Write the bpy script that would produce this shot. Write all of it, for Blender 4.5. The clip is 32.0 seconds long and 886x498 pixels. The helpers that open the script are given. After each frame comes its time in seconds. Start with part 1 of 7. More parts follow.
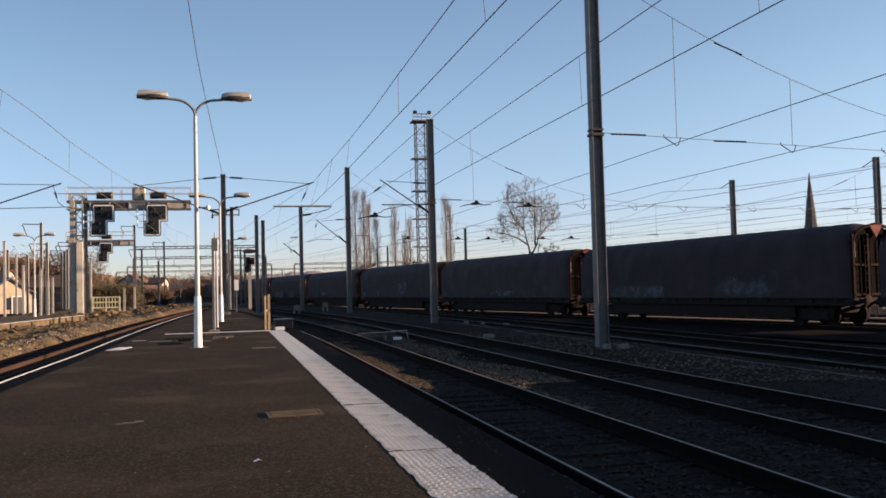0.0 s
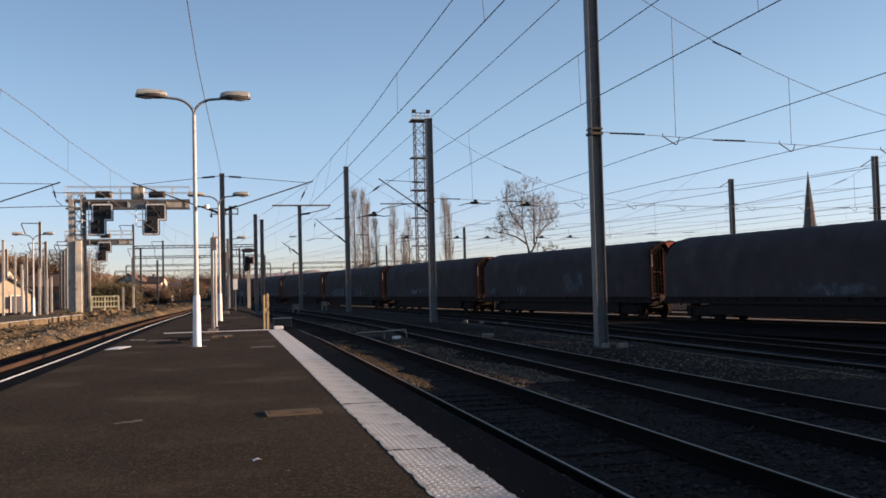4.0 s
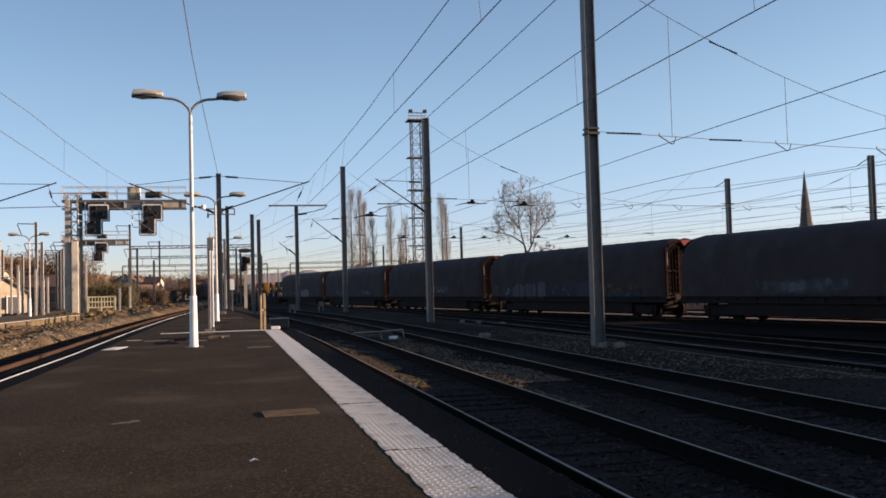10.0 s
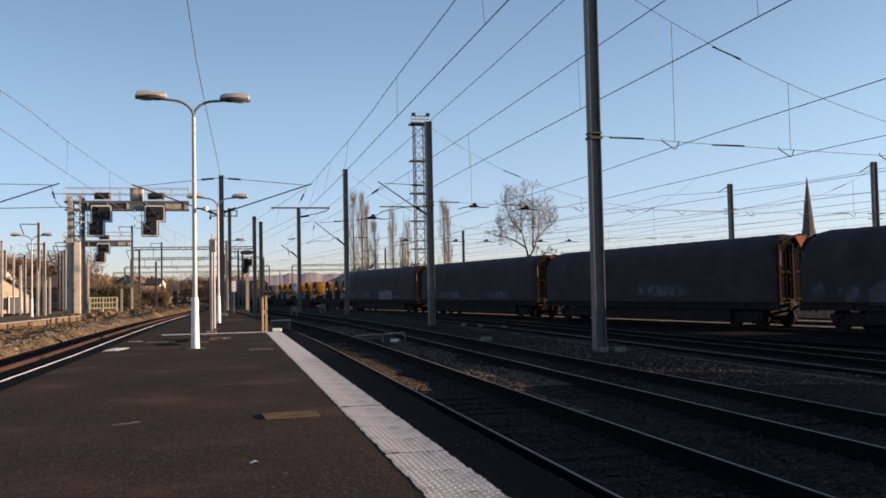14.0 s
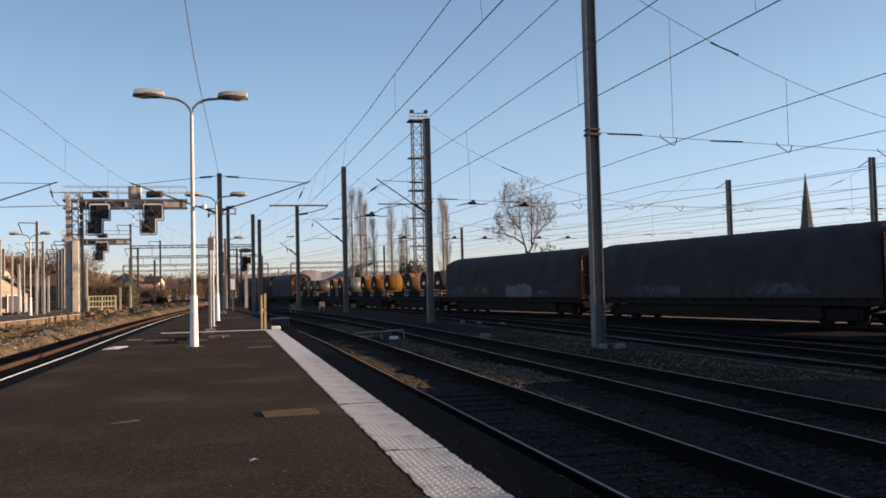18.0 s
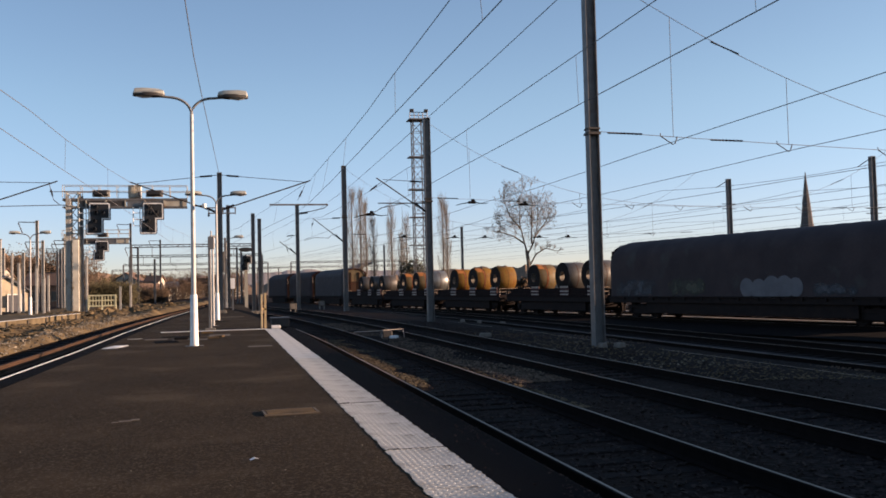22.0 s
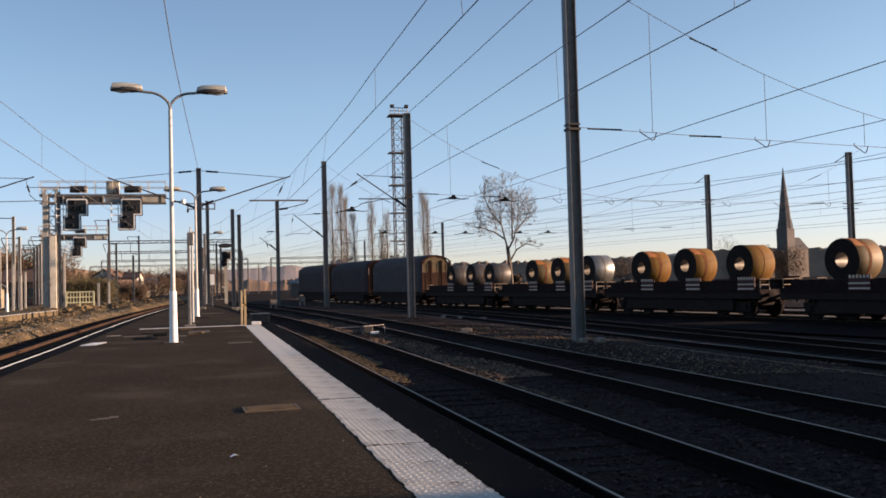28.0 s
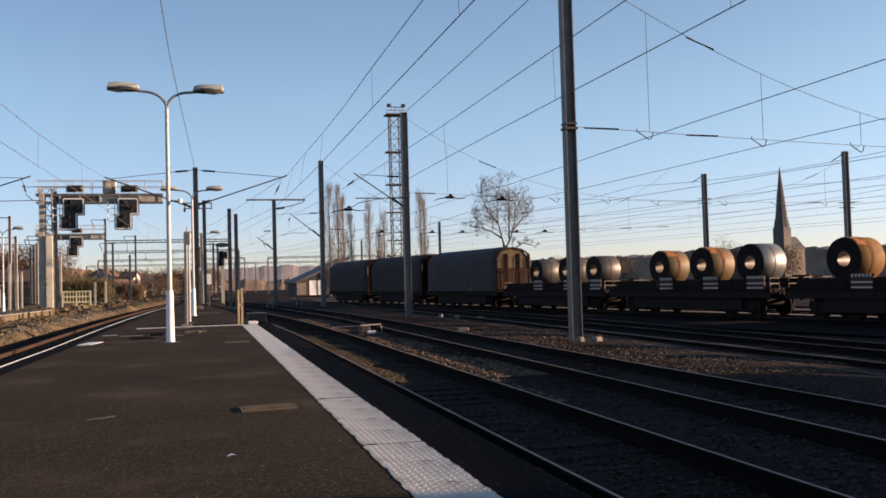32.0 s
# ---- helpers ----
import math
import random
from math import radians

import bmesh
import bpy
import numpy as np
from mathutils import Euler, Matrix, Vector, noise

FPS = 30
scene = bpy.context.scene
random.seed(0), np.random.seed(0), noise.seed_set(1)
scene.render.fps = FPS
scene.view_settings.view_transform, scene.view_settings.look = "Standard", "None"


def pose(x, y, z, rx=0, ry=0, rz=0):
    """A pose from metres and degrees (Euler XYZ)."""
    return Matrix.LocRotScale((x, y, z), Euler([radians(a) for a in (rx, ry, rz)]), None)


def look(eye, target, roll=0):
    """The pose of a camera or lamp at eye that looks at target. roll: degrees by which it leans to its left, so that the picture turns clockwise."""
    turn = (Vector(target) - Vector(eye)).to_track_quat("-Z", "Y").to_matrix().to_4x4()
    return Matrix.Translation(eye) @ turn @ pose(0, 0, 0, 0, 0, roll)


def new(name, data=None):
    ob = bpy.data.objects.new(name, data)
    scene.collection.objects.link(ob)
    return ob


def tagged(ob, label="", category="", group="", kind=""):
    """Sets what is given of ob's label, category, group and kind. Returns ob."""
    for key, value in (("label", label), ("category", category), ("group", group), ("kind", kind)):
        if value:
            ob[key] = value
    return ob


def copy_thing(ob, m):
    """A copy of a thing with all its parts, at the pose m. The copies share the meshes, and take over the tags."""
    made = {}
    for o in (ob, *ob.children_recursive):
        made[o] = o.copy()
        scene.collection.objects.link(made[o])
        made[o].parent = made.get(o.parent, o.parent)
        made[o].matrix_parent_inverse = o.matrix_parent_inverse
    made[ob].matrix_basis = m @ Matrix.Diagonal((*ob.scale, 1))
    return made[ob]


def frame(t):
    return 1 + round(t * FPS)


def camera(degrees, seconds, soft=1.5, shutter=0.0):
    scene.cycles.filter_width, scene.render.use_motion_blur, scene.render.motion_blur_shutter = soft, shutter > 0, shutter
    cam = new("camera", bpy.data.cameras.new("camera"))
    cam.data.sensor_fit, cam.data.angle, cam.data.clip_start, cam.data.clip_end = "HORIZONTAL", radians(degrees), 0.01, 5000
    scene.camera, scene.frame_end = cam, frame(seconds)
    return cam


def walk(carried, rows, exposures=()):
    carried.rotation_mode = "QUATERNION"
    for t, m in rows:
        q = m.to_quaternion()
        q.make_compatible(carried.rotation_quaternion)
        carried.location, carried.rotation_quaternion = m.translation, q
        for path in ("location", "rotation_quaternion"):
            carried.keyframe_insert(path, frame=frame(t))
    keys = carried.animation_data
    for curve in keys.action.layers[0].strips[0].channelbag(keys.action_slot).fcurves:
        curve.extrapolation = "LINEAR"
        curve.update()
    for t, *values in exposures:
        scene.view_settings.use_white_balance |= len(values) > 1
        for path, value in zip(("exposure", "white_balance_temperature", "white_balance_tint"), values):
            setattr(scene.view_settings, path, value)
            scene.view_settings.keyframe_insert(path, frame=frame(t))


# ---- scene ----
cam = camera(52.5, 32.0, soft=1.7)

# The camera stands on the platform, 1.07 m above it, and turns a little: seconds and the three angles in degrees.
TURNS = [
    (0, 92.449, 1.459, -13.261), (0.5, 92.510, 1.481, -13.312), (1, 92.515, 1.464, -13.370), (1.5, 92.452, 1.588, -13.373),
    (2, 92.391, 1.615, -13.379), (2.5, 92.329, 1.590, -13.349), (3, 92.337, 1.464, -13.317), (3.5, 92.357, 1.458, -13.318),
    (5.5, 92.465, 1.463, -13.383), (6, 92.427, 1.438, -13.395), (6.5, 92.413, 1.434, -13.421), (7, 92.353, 1.478, -13.449),
    (7.5, 92.321, 1.552, -13.471), (8, 92.328, 1.483, -13.420), (8.5, 92.337, 1.390, -13.432), (9, 92.341, 1.463, -13.425),
    (9.5, 92.345, 1.469, -13.461), (10, 92.378, 1.566, -13.522), (10.5, 92.413, 1.497, -13.575), (11, 92.428, 1.447, -13.571),
    (11.5, 92.402, 1.476, -13.525), (12, 92.448, 1.325, -13.439), (12.5, 92.529, 0.956, -13.387), (13, 92.625, 1.088, -13.414),
    (13.5, 92.669, 1.305, -13.393), (14, 92.595, 1.141, -13.413), (14.5, 92.584, 1.241, -13.447), (16.5, 92.448, 1.325, -13.439),
    (17, 92.431, 1.367, -13.435), (17.5, 92.394, 1.320, -13.439), (18, 92.407, 1.379, -13.487), (18.5, 92.418, 1.418, -13.531),
    (19, 92.396, 1.332, -13.491), (19.5, 92.374, 1.402, -13.524), (20, 92.361, 1.433, -13.529), (20.5, 92.359, 1.402, -13.536),
    (21, 92.359, 1.402, -13.536), (21.5, 92.330, 1.443, -13.520), (22, 92.352, 1.394, -13.485), (22.5, 92.319, 1.231, -13.395),
    (23, 92.282, 1.157, -13.307), (23.5, 92.233, 1.317, -13.274), (24, 92.396, 1.345, -13.425), (24.5, 92.258, 1.374, -14.683),
    (25, 92.057, 1.669, -15.477), (25.5, 92.079, 1.524, -15.291), (27.5, 92.078, 1.538, -14.677), (28, 92.045, 1.533, -14.715),
    (28.5, 92.027, 1.479, -14.697), (29, 92.021, 1.599, -14.799), (29.5, 92.016, 1.633, -14.849), (30, 92.082, 1.605, -14.911),
    (30.5, 92.106, 1.607, -14.930), (31, 92.099, 1.584, -14.909), (31.5, 92.048, 1.586, -14.937), (32, 91.996, 1.573, -14.905),
]
walk(cam, [(t, pose(0, 0, 1.07, rx, ry, rz)) for t, rx, ry, rz in TURNS], [(0, 1.17, 6450, 27), (32, 1.19, 6450, 27)])

# ---- light ----
SUN_AZ = math.atan2(1.0, -0.2)      # angle from +y towards +x
SUN_EL = radians(9.3)
world = bpy.data.worlds.new("sky")
scene.world = world
world.use_nodes = True
wn = world.node_tree.nodes
sky = wn.new("ShaderNodeTexSky")
sky.sky_type, sky.sun_disc = "NISHITA", False
sky.sun_elevation, sky.sun_rotation = SUN_EL, SUN_AZ
sky.air_density, sky.dust_density, sky.ozone_density = 0.8, 0.12, 1.6
wn["Background"].inputs["Strength"].default_value = 0.085
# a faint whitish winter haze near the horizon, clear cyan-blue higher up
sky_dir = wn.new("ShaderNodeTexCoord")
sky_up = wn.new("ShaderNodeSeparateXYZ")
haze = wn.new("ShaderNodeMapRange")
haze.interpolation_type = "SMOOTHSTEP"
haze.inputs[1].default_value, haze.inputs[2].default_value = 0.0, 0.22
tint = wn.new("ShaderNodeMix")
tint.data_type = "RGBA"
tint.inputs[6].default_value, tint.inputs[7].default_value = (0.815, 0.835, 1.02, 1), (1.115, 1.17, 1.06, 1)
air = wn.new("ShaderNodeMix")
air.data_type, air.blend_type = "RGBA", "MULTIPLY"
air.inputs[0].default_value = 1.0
wl = world.node_tree.links
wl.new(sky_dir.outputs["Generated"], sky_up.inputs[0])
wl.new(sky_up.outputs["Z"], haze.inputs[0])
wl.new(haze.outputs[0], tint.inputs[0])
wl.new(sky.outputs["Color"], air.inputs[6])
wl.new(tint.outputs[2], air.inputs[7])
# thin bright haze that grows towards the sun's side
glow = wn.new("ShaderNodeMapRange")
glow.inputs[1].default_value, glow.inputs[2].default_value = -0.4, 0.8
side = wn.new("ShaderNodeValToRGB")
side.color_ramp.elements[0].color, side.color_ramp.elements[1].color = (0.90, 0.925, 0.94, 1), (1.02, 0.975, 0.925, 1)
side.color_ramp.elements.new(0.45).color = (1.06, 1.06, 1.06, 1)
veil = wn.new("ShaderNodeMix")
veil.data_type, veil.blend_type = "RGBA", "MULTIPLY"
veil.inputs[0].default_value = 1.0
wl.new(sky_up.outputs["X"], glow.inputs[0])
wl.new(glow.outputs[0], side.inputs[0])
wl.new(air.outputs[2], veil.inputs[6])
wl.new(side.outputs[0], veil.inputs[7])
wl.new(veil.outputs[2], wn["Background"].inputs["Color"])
sun = new("sun", bpy.data.lights.new("sun", "SUN"))
sun.data.energy, sun.data.angle, sun.data.color = 5.0, radians(0.5), (1.0, 0.74, 0.47)
sun.matrix_world = look((0, 0, 0), (-math.sin(SUN_AZ) * math.cos(SUN_EL), -math.cos(SUN_AZ) * math.cos(SUN_EL), -math.sin(SUN_EL)))


# ---- materials ----
def rgb(c):
    return (*c, 1.0)


def mat(name, color, color2=None, rough=0.7, metal=0.0, scale=6.0, fine=60.0, bump=0.15, stretch=(1, 1, 1), vary=0.0, spec=0.5, dirt=None, dirt_amount=0.0, dirt_scale=1.2):
    """Two-scale noise material in object space: broad change between two colours, fine grain in the relief, optional dirt patches."""
    m = bpy.data.materials.new(name)
    m.use_nodes = True
    nt = m.node_tree
    n, l = nt.nodes, nt.links
    b = n["Principled BSDF"]
    co = n.new("ShaderNodeTexCoord")
    mp = n.new("ShaderNodeMapping")
    mp.inputs["Scale"].default_value = stretch
    l.new(co.outputs["Object"], mp.inputs["Vector"])
    a = n.new("ShaderNodeTexNoise")
    a.inputs["Scale"].default_value, a.inputs["Detail"].default_value = scale, 5.0
    f = n.new("ShaderNodeTexNoise")
    f.inputs["Scale"].default_value, f.inputs["Detail"].default_value = fine, 4.0
    l.new(mp.outputs[0], a.inputs["Vector"])
    l.new(mp.outputs[0], f.inputs["Vector"])
    color2 = color2 or tuple(c * 0.75 for c in color)
    mix = n.new("ShaderNodeMix")
    mix.data_type = "RGBA"
    ramp = n.new("ShaderNodeMapRange")
    ramp.inputs[1].default_value, ramp.inputs[2].default_value = 0.35, 0.65
    l.new(a.outputs[0], ramp.inputs[0])
    l.new(ramp.outputs[0], mix.inputs[0])
    mix.inputs[6].default_value, mix.inputs[7].default_value = rgb(color), rgb(color2)
    out = mix.outputs[2]
    g = n.new("ShaderNodeMix")
    g.data_type, g.blend_type = "RGBA", "MULTIPLY"
    g.inputs[0].default_value = 0.35
    l.new(out, g.inputs[6])
    l.new(f.outputs[0], g.inputs[7])
    gain = n.new("ShaderNodeMix")
    gain.data_type, gain.blend_type = "RGBA", "MULTIPLY"
    gain.inputs[0].default_value = 1.0
    gain.inputs[7].default_value = (1.2, 1.2, 1.2, 1)
    l.new(g.outputs[2], gain.inputs[6])
    out = gain.outputs[2]
    if dirt:
        d = n.new("ShaderNodeTexNoise")
        d.inputs["Scale"].default_value, d.inputs["Detail"].default_value = dirt_scale, 8.0
        l.new(co.outputs["Object"], d.inputs["Vector"])
        dr = n.new("ShaderNodeMapRange")
        dr.inputs[1].default_value, dr.inputs[2].default_value = 0.62 - 0.3 * dirt_amount, 0.72 - 0.2 * dirt_amount
        l.new(d.outputs[0], dr.inputs[0])
        dm = n.new("ShaderNodeMix")
        dm.data_type = "RGBA"
        l.new(dr.outputs[0], dm.inputs[0])
        l.new(out, dm.inputs[6])
        dm.inputs[7].default_value = rgb(dirt)
        out = dm.outputs[2]
    if vary:
        oi = n.new("ShaderNodeObjectInfo")
        vr = n.new("ShaderNodeMapRange")
        vr.inputs[3].default_value, vr.inputs[4].default_value = 1 - vary, 1 + vary
        l.new(oi.outputs["Random"], vr.inputs[0])
        hs = n.new("ShaderNodeHueSaturation")
        l.new(vr.outputs[0], hs.inputs["Value"])
        l.new(out, hs.inputs["Color"])
        out = hs.outputs["Color"]
    l.new(out, b.inputs["Base Color"])
    rr = n.new("ShaderNodeMapRange")
    rr.inputs[3].default_value, rr.inputs[4].default_value = max(0.03, rough - 0.12), min(1, rough + 0.12)
    l.new(f.outputs[0], rr.inputs[0])
    l.new(rr.outputs[0], b.inputs["Roughness"])
    b.inputs["Metallic"].default_value = metal
    b.inputs["Specular IOR Level"].default_value = spec
    if bump:
        bp = n.new("ShaderNodeBump")
        bp.inputs["Strength"].default_value, bp.inputs["Distance"].default_value = bump, 0.02
        l.new(f.outputs[0], bp.inputs["Height"])
        l.new(bp.outputs[0], b.inputs["Normal"])
    return m


def asphalt_material():
    """Worn asphalt: dark binder, pale grit specks, broad patches and darker repairs."""
    m = mat("asphalt", (0.03839, 0.02835, 0.01833), (0.02577, 0.01921, 0.01273), rough=0.92, scale=0.6, fine=150, bump=0.6, spec=0.04, dirt=(0.060, 0.046, 0.031), dirt_amount=0.24, dirt_scale=0.7)
    n, l = m.node_tree.nodes, m.node_tree.links
    b = n["Principled BSDF"]
    src = b.inputs["Base Color"].links[0].from_socket
    co = n.new("ShaderNodeTexCoord")
    v = n.new("ShaderNodeTexVoronoi")
    v.inputs["Scale"].default_value = 75.0
    l.new(co.outputs["Object"], v.inputs["Vector"])
    sep = n.new("ShaderNodeSeparateColor")
    l.new(v.outputs["Color"], sep.inputs[0])
    mr = n.new("ShaderNodeMapRange")
    mr.inputs[1].default_value, mr.inputs[2].default_value = 0.72, 1.0
    l.new(sep.outputs[0], mr.inputs[0])
    mx = n.new("ShaderNodeMix")
    mx.data_type = "RGBA"
    l.new(mr.outputs[0], mx.inputs[0])
    l.new(src, mx.inputs[6])
    mx.inputs[7].default_value = (0.085, 0.069, 0.048, 1)
    l.new(mx.outputs[2], b.inputs["Base Color"])
    return m


M_ASPHALT = asphalt_material()
M_CONCRETE = mat("concrete", (0.27, 0.25, 0.215), (0.18, 0.165, 0.14), rough=0.9, scale=3, fine=90, bump=0.3, dirt=(0.12, 0.1, 0.08), dirt_amount=0.2, spec=0.15)
M_STRIP = mat("tactile_white", (0.5621, 0.5565, 0.5143), (0.4348, 0.4305, 0.4023), rough=0.9, scale=4, fine=70, bump=0.2, dirt=(0.27, 0.25, 0.22), dirt_amount=0.3, dirt_scale=3)
M_STRIPBASE = mat("tactile_dirty_base", (0.5079, 0.4922, 0.4463), (0.3674, 0.3531, 0.3166), rough=0.95, scale=3, fine=60, bump=0.2, dirt=(0.10, 0.085, 0.065), dirt_amount=0.25, dirt_scale=2.5, spec=0.05)
M_WHITE = mat("white_paint", (0.78, 0.77, 0.73), (0.68, 0.66, 0.62), rough=0.5, scale=4, bump=0.05, dirt=(0.35, 0.3, 0.25), dirt_amount=0.08)
M_GALV = mat("galvanised_steel", (0.20, 0.195, 0.185), (0.15, 0.145, 0.14), rough=0.5, metal=0.55, scale=5, fine=30, bump=0.05)
M_POLE = mat("painted_pole_grey", (0.15, 0.145, 0.14), (0.11, 0.105, 0.10), rough=0.55, metal=0.2, scale=4, fine=40, bump=0.08, dirt=(0.09, 0.06, 0.045), dirt_amount=0.15)
M_OLDCONCRETE = mat("stained_old_concrete", (0.22, 0.19, 0.16), (0.14, 0.12, 0.10), rough=0.95, scale=4, fine=60, bump=0.3, spec=0.05)
M_DARKSTEEL = mat("dark_steel", (0.035, 0.033, 0.032), (0.05, 0.042, 0.036), rough=0.7, metal=0.2, scale=6, bump=0.15)
# edge asphalt near black for the shade beside the tactile strip
M_COPING = mat("near_black_edge", (0.0052, 0.005, 0.0066), (0.0036, 0.0035, 0.0046), rough=0.95, scale=1.5, fine=120, bump=0.5, spec=0.03)
# rail rust in two tones: sunlit brown, and near black for yard shade
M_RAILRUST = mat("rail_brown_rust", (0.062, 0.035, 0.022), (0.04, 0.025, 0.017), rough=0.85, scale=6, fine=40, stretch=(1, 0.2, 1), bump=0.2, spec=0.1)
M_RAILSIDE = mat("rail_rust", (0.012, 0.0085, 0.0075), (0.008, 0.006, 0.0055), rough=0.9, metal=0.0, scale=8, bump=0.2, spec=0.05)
M_RAILTOP = mat("rail_polished", (0.34, 0.265, 0.205), (0.23, 0.18, 0.14), rough=0.55, metal=0.65, scale=10, stretch=(1, 0.05, 1), bump=0.02)
M_SLEEPER = mat("sleeper_wood", (0.02415, 0.01863, 0.01725), (0.01667, 0.01322, 0.01265), rough=0.9, scale=3, fine=30, stretch=(1, 6, 6), bump=0.4, vary=0.25, spec=0.04)
M_WIRE = mat("wire", (0.16, 0.16, 0.165), rough=0.6, metal=0.3, bump=0)
M_TARP = mat("dark_tarpaulin", (0.04972, 0.03703, 0.03756), (0.03517, 0.02621, 0.02747), rough=0.75, scale=0.8, fine=9, bump=0.25, dirt=(0.052, 0.048, 0.046), dirt_amount=0.16, dirt_scale=0.7, vary=0.18, spec=0.15)
M_TARP_TAIL = mat("grey_tarpaulin", (0.056, 0.048, 0.050), (0.040, 0.034, 0.036), rough=0.7, scale=0.8, fine=9, bump=0.25, dirt=(0.075, 0.072, 0.07), dirt_amount=0.18, dirt_scale=0.8, spec=0.15)
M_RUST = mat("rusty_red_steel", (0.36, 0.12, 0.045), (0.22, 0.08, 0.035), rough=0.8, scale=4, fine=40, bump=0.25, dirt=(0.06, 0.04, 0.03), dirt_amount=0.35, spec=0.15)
# end frames' red steel darkened for the shade between wagons
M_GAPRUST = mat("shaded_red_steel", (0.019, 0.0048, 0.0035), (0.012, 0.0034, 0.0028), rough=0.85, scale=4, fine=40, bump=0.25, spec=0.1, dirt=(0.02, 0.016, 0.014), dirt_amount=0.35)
M_REDPLATE = mat("red_painted_plate", (0.168, 0.0252, 0.0126), (0.105, 0.0182, 0.0098), rough=0.7, scale=4, fine=30, bump=0.15, dirt=(0.05, 0.02, 0.014), dirt_amount=0.25, spec=0.15)
# end sheets near black in place of the shade inside the wagon gaps
M_ENDSHEET = mat("shaded_end_sheet", (0.007, 0.006, 0.0055), (0.005, 0.0045, 0.004), rough=0.95, scale=3, fine=30, bump=0.2, spec=0.03)
M_LADDER = mat("worn_pale_steel", (0.22, 0.18, 0.15), (0.15, 0.11, 0.09), rough=0.7, scale=6, bump=0.1)
M_RUSTDARK = mat("dark_rust", (0.10, 0.036, 0.017), (0.055, 0.024, 0.014), rough=0.85, scale=4, fine=40, bump=0.25, spec=0.1, dirt=(0.04, 0.028, 0.022), dirt_amount=0.35)
M_SPRAY_DIM = mat("sprayed_faded", (0.098, 0.096, 0.102), (0.066, 0.066, 0.072), rough=0.8, scale=2, fine=9, bump=0.05, dirt=(0.05, 0.052, 0.06), dirt_amount=0.5, dirt_scale=2.5)
M_SPRAY_PALE = mat("sprayed_cloud", (0.136, 0.1318, 0.1403), (0.102, 0.09945, 0.108), rough=0.8, scale=1.5, fine=12, bump=0.05)
M_SPRAY_BLOCK = mat("sprayed_block", (0.066, 0.066, 0.078), (0.045, 0.045, 0.054), rough=0.8, scale=1.2, fine=9, bump=0.05, dirt=(0.04, 0.036, 0.04), dirt_amount=0.4, dirt_scale=2)
M_SPRAY_BLUE = mat("sprayed_blue", (0.035, 0.04, 0.07), rough=0.8, scale=2, bump=0.05)
M_SPRAY_OCHRE = mat("sprayed_ochre", (0.085, 0.082, 0.055), rough=0.8, scale=2, bump=0.05)

M_SPRAY_TEAL = mat("sprayed_teal", (0.034, 0.05, 0.052), rough=0.8, scale=2, bump=0.05)
M_SPRAY_RUST = mat("sprayed_orange", (0.12, 0.058, 0.025), rough=0.8, scale=2, bump=0.05)
M_SPRAY_NIGHT = mat("sprayed_night", (0.026, 0.022, 0.034), (0.02, 0.018, 0.028), rough=0.8, scale=2, bump=0.05)
M_SPRAY_WHITE = mat("sprayed_white", (0.24, 0.23, 0.235), (0.16, 0.155, 0.16), rough=0.8, scale=4, bump=0.05)

def ragged(m, seed, soft=0.35):
    """Makes a paint film thin out towards the rim of its sheet, in uneven strokes."""
    n, l = m.node_tree.nodes, m.node_tree.links
    co = n.new("ShaderNodeTexCoord")
    sx = n.new("ShaderNodeSeparateXYZ")
    l.new(co.outputs["Generated"], sx.inputs[0])
    dist = []
    for ax, p in (("Y", 4.0), ("Z", 3.0)):
        a = n.new("ShaderNodeMath")
        a.operation = "MULTIPLY_ADD"
        a.inputs[1].default_value, a.inputs[2].default_value = 2.0, -1.0
        l.new(sx.outputs[ax], a.inputs[0])
        ab = n.new("ShaderNodeMath")
        ab.operation = "ABSOLUTE"
        l.new(a.outputs[0], ab.inputs[0])
        pw = n.new("ShaderNodeMath")
        pw.operation = "POWER"
        pw.inputs[1].default_value = p
        l.new(ab.outputs[0], pw.inputs[0])
        dist.append(pw)
    ad = n.new("ShaderNodeMath")
    l.new(dist[0].outputs[0], ad.inputs[0])
    l.new(dist[1].outputs[0], ad.inputs[1])
    no = n.new("ShaderNodeTexNoise")
    no.inputs["Scale"].default_value, no.inputs["Detail"].default_value = 2.2, 4.0
    l.new(co.outputs["Object"], no.inputs["Vector"])
    k = n.new("ShaderNodeMath")
    k.operation = "MULTIPLY_ADD"
    k.inputs[1].default_value = 2.6
    l.new(no.outputs[0], k.inputs[0])
    l.new(ad.outputs[0], k.inputs[2])
    mr = n.new("ShaderNodeMapRange")
    mr.inputs[1].default_value, mr.inputs[2].default_value = 1.9, 1.9 - soft
    mr.inputs[3].default_value, mr.inputs[4].default_value = 0.0, 0.95
    l.new(k.outputs[0], mr.inputs[0])
    l.new(mr.outputs[0], n["Principled BSDF"].inputs["Alpha"])
    return m


for sprayed in (M_SPRAY_DIM, M_SPRAY_BLUE, M_SPRAY_OCHRE, M_SPRAY_TEAL, M_SPRAY_RUST):
    ragged(sprayed, 2, 0.85)
M_UNDER = mat("wagon_underframe", (0.01485, 0.0108, 0.01053), (0.0216, 0.01485, 0.01283), rough=0.85, scale=3, fine=30, bump=0.25, spec=0.15)
M_DECK = mat("dark_brown_side_board", (0.0192, 0.0102, 0.009), (0.012, 0.0072, 0.00696), rough=0.85, scale=3, fine=30, bump=0.25, spec=0.1)
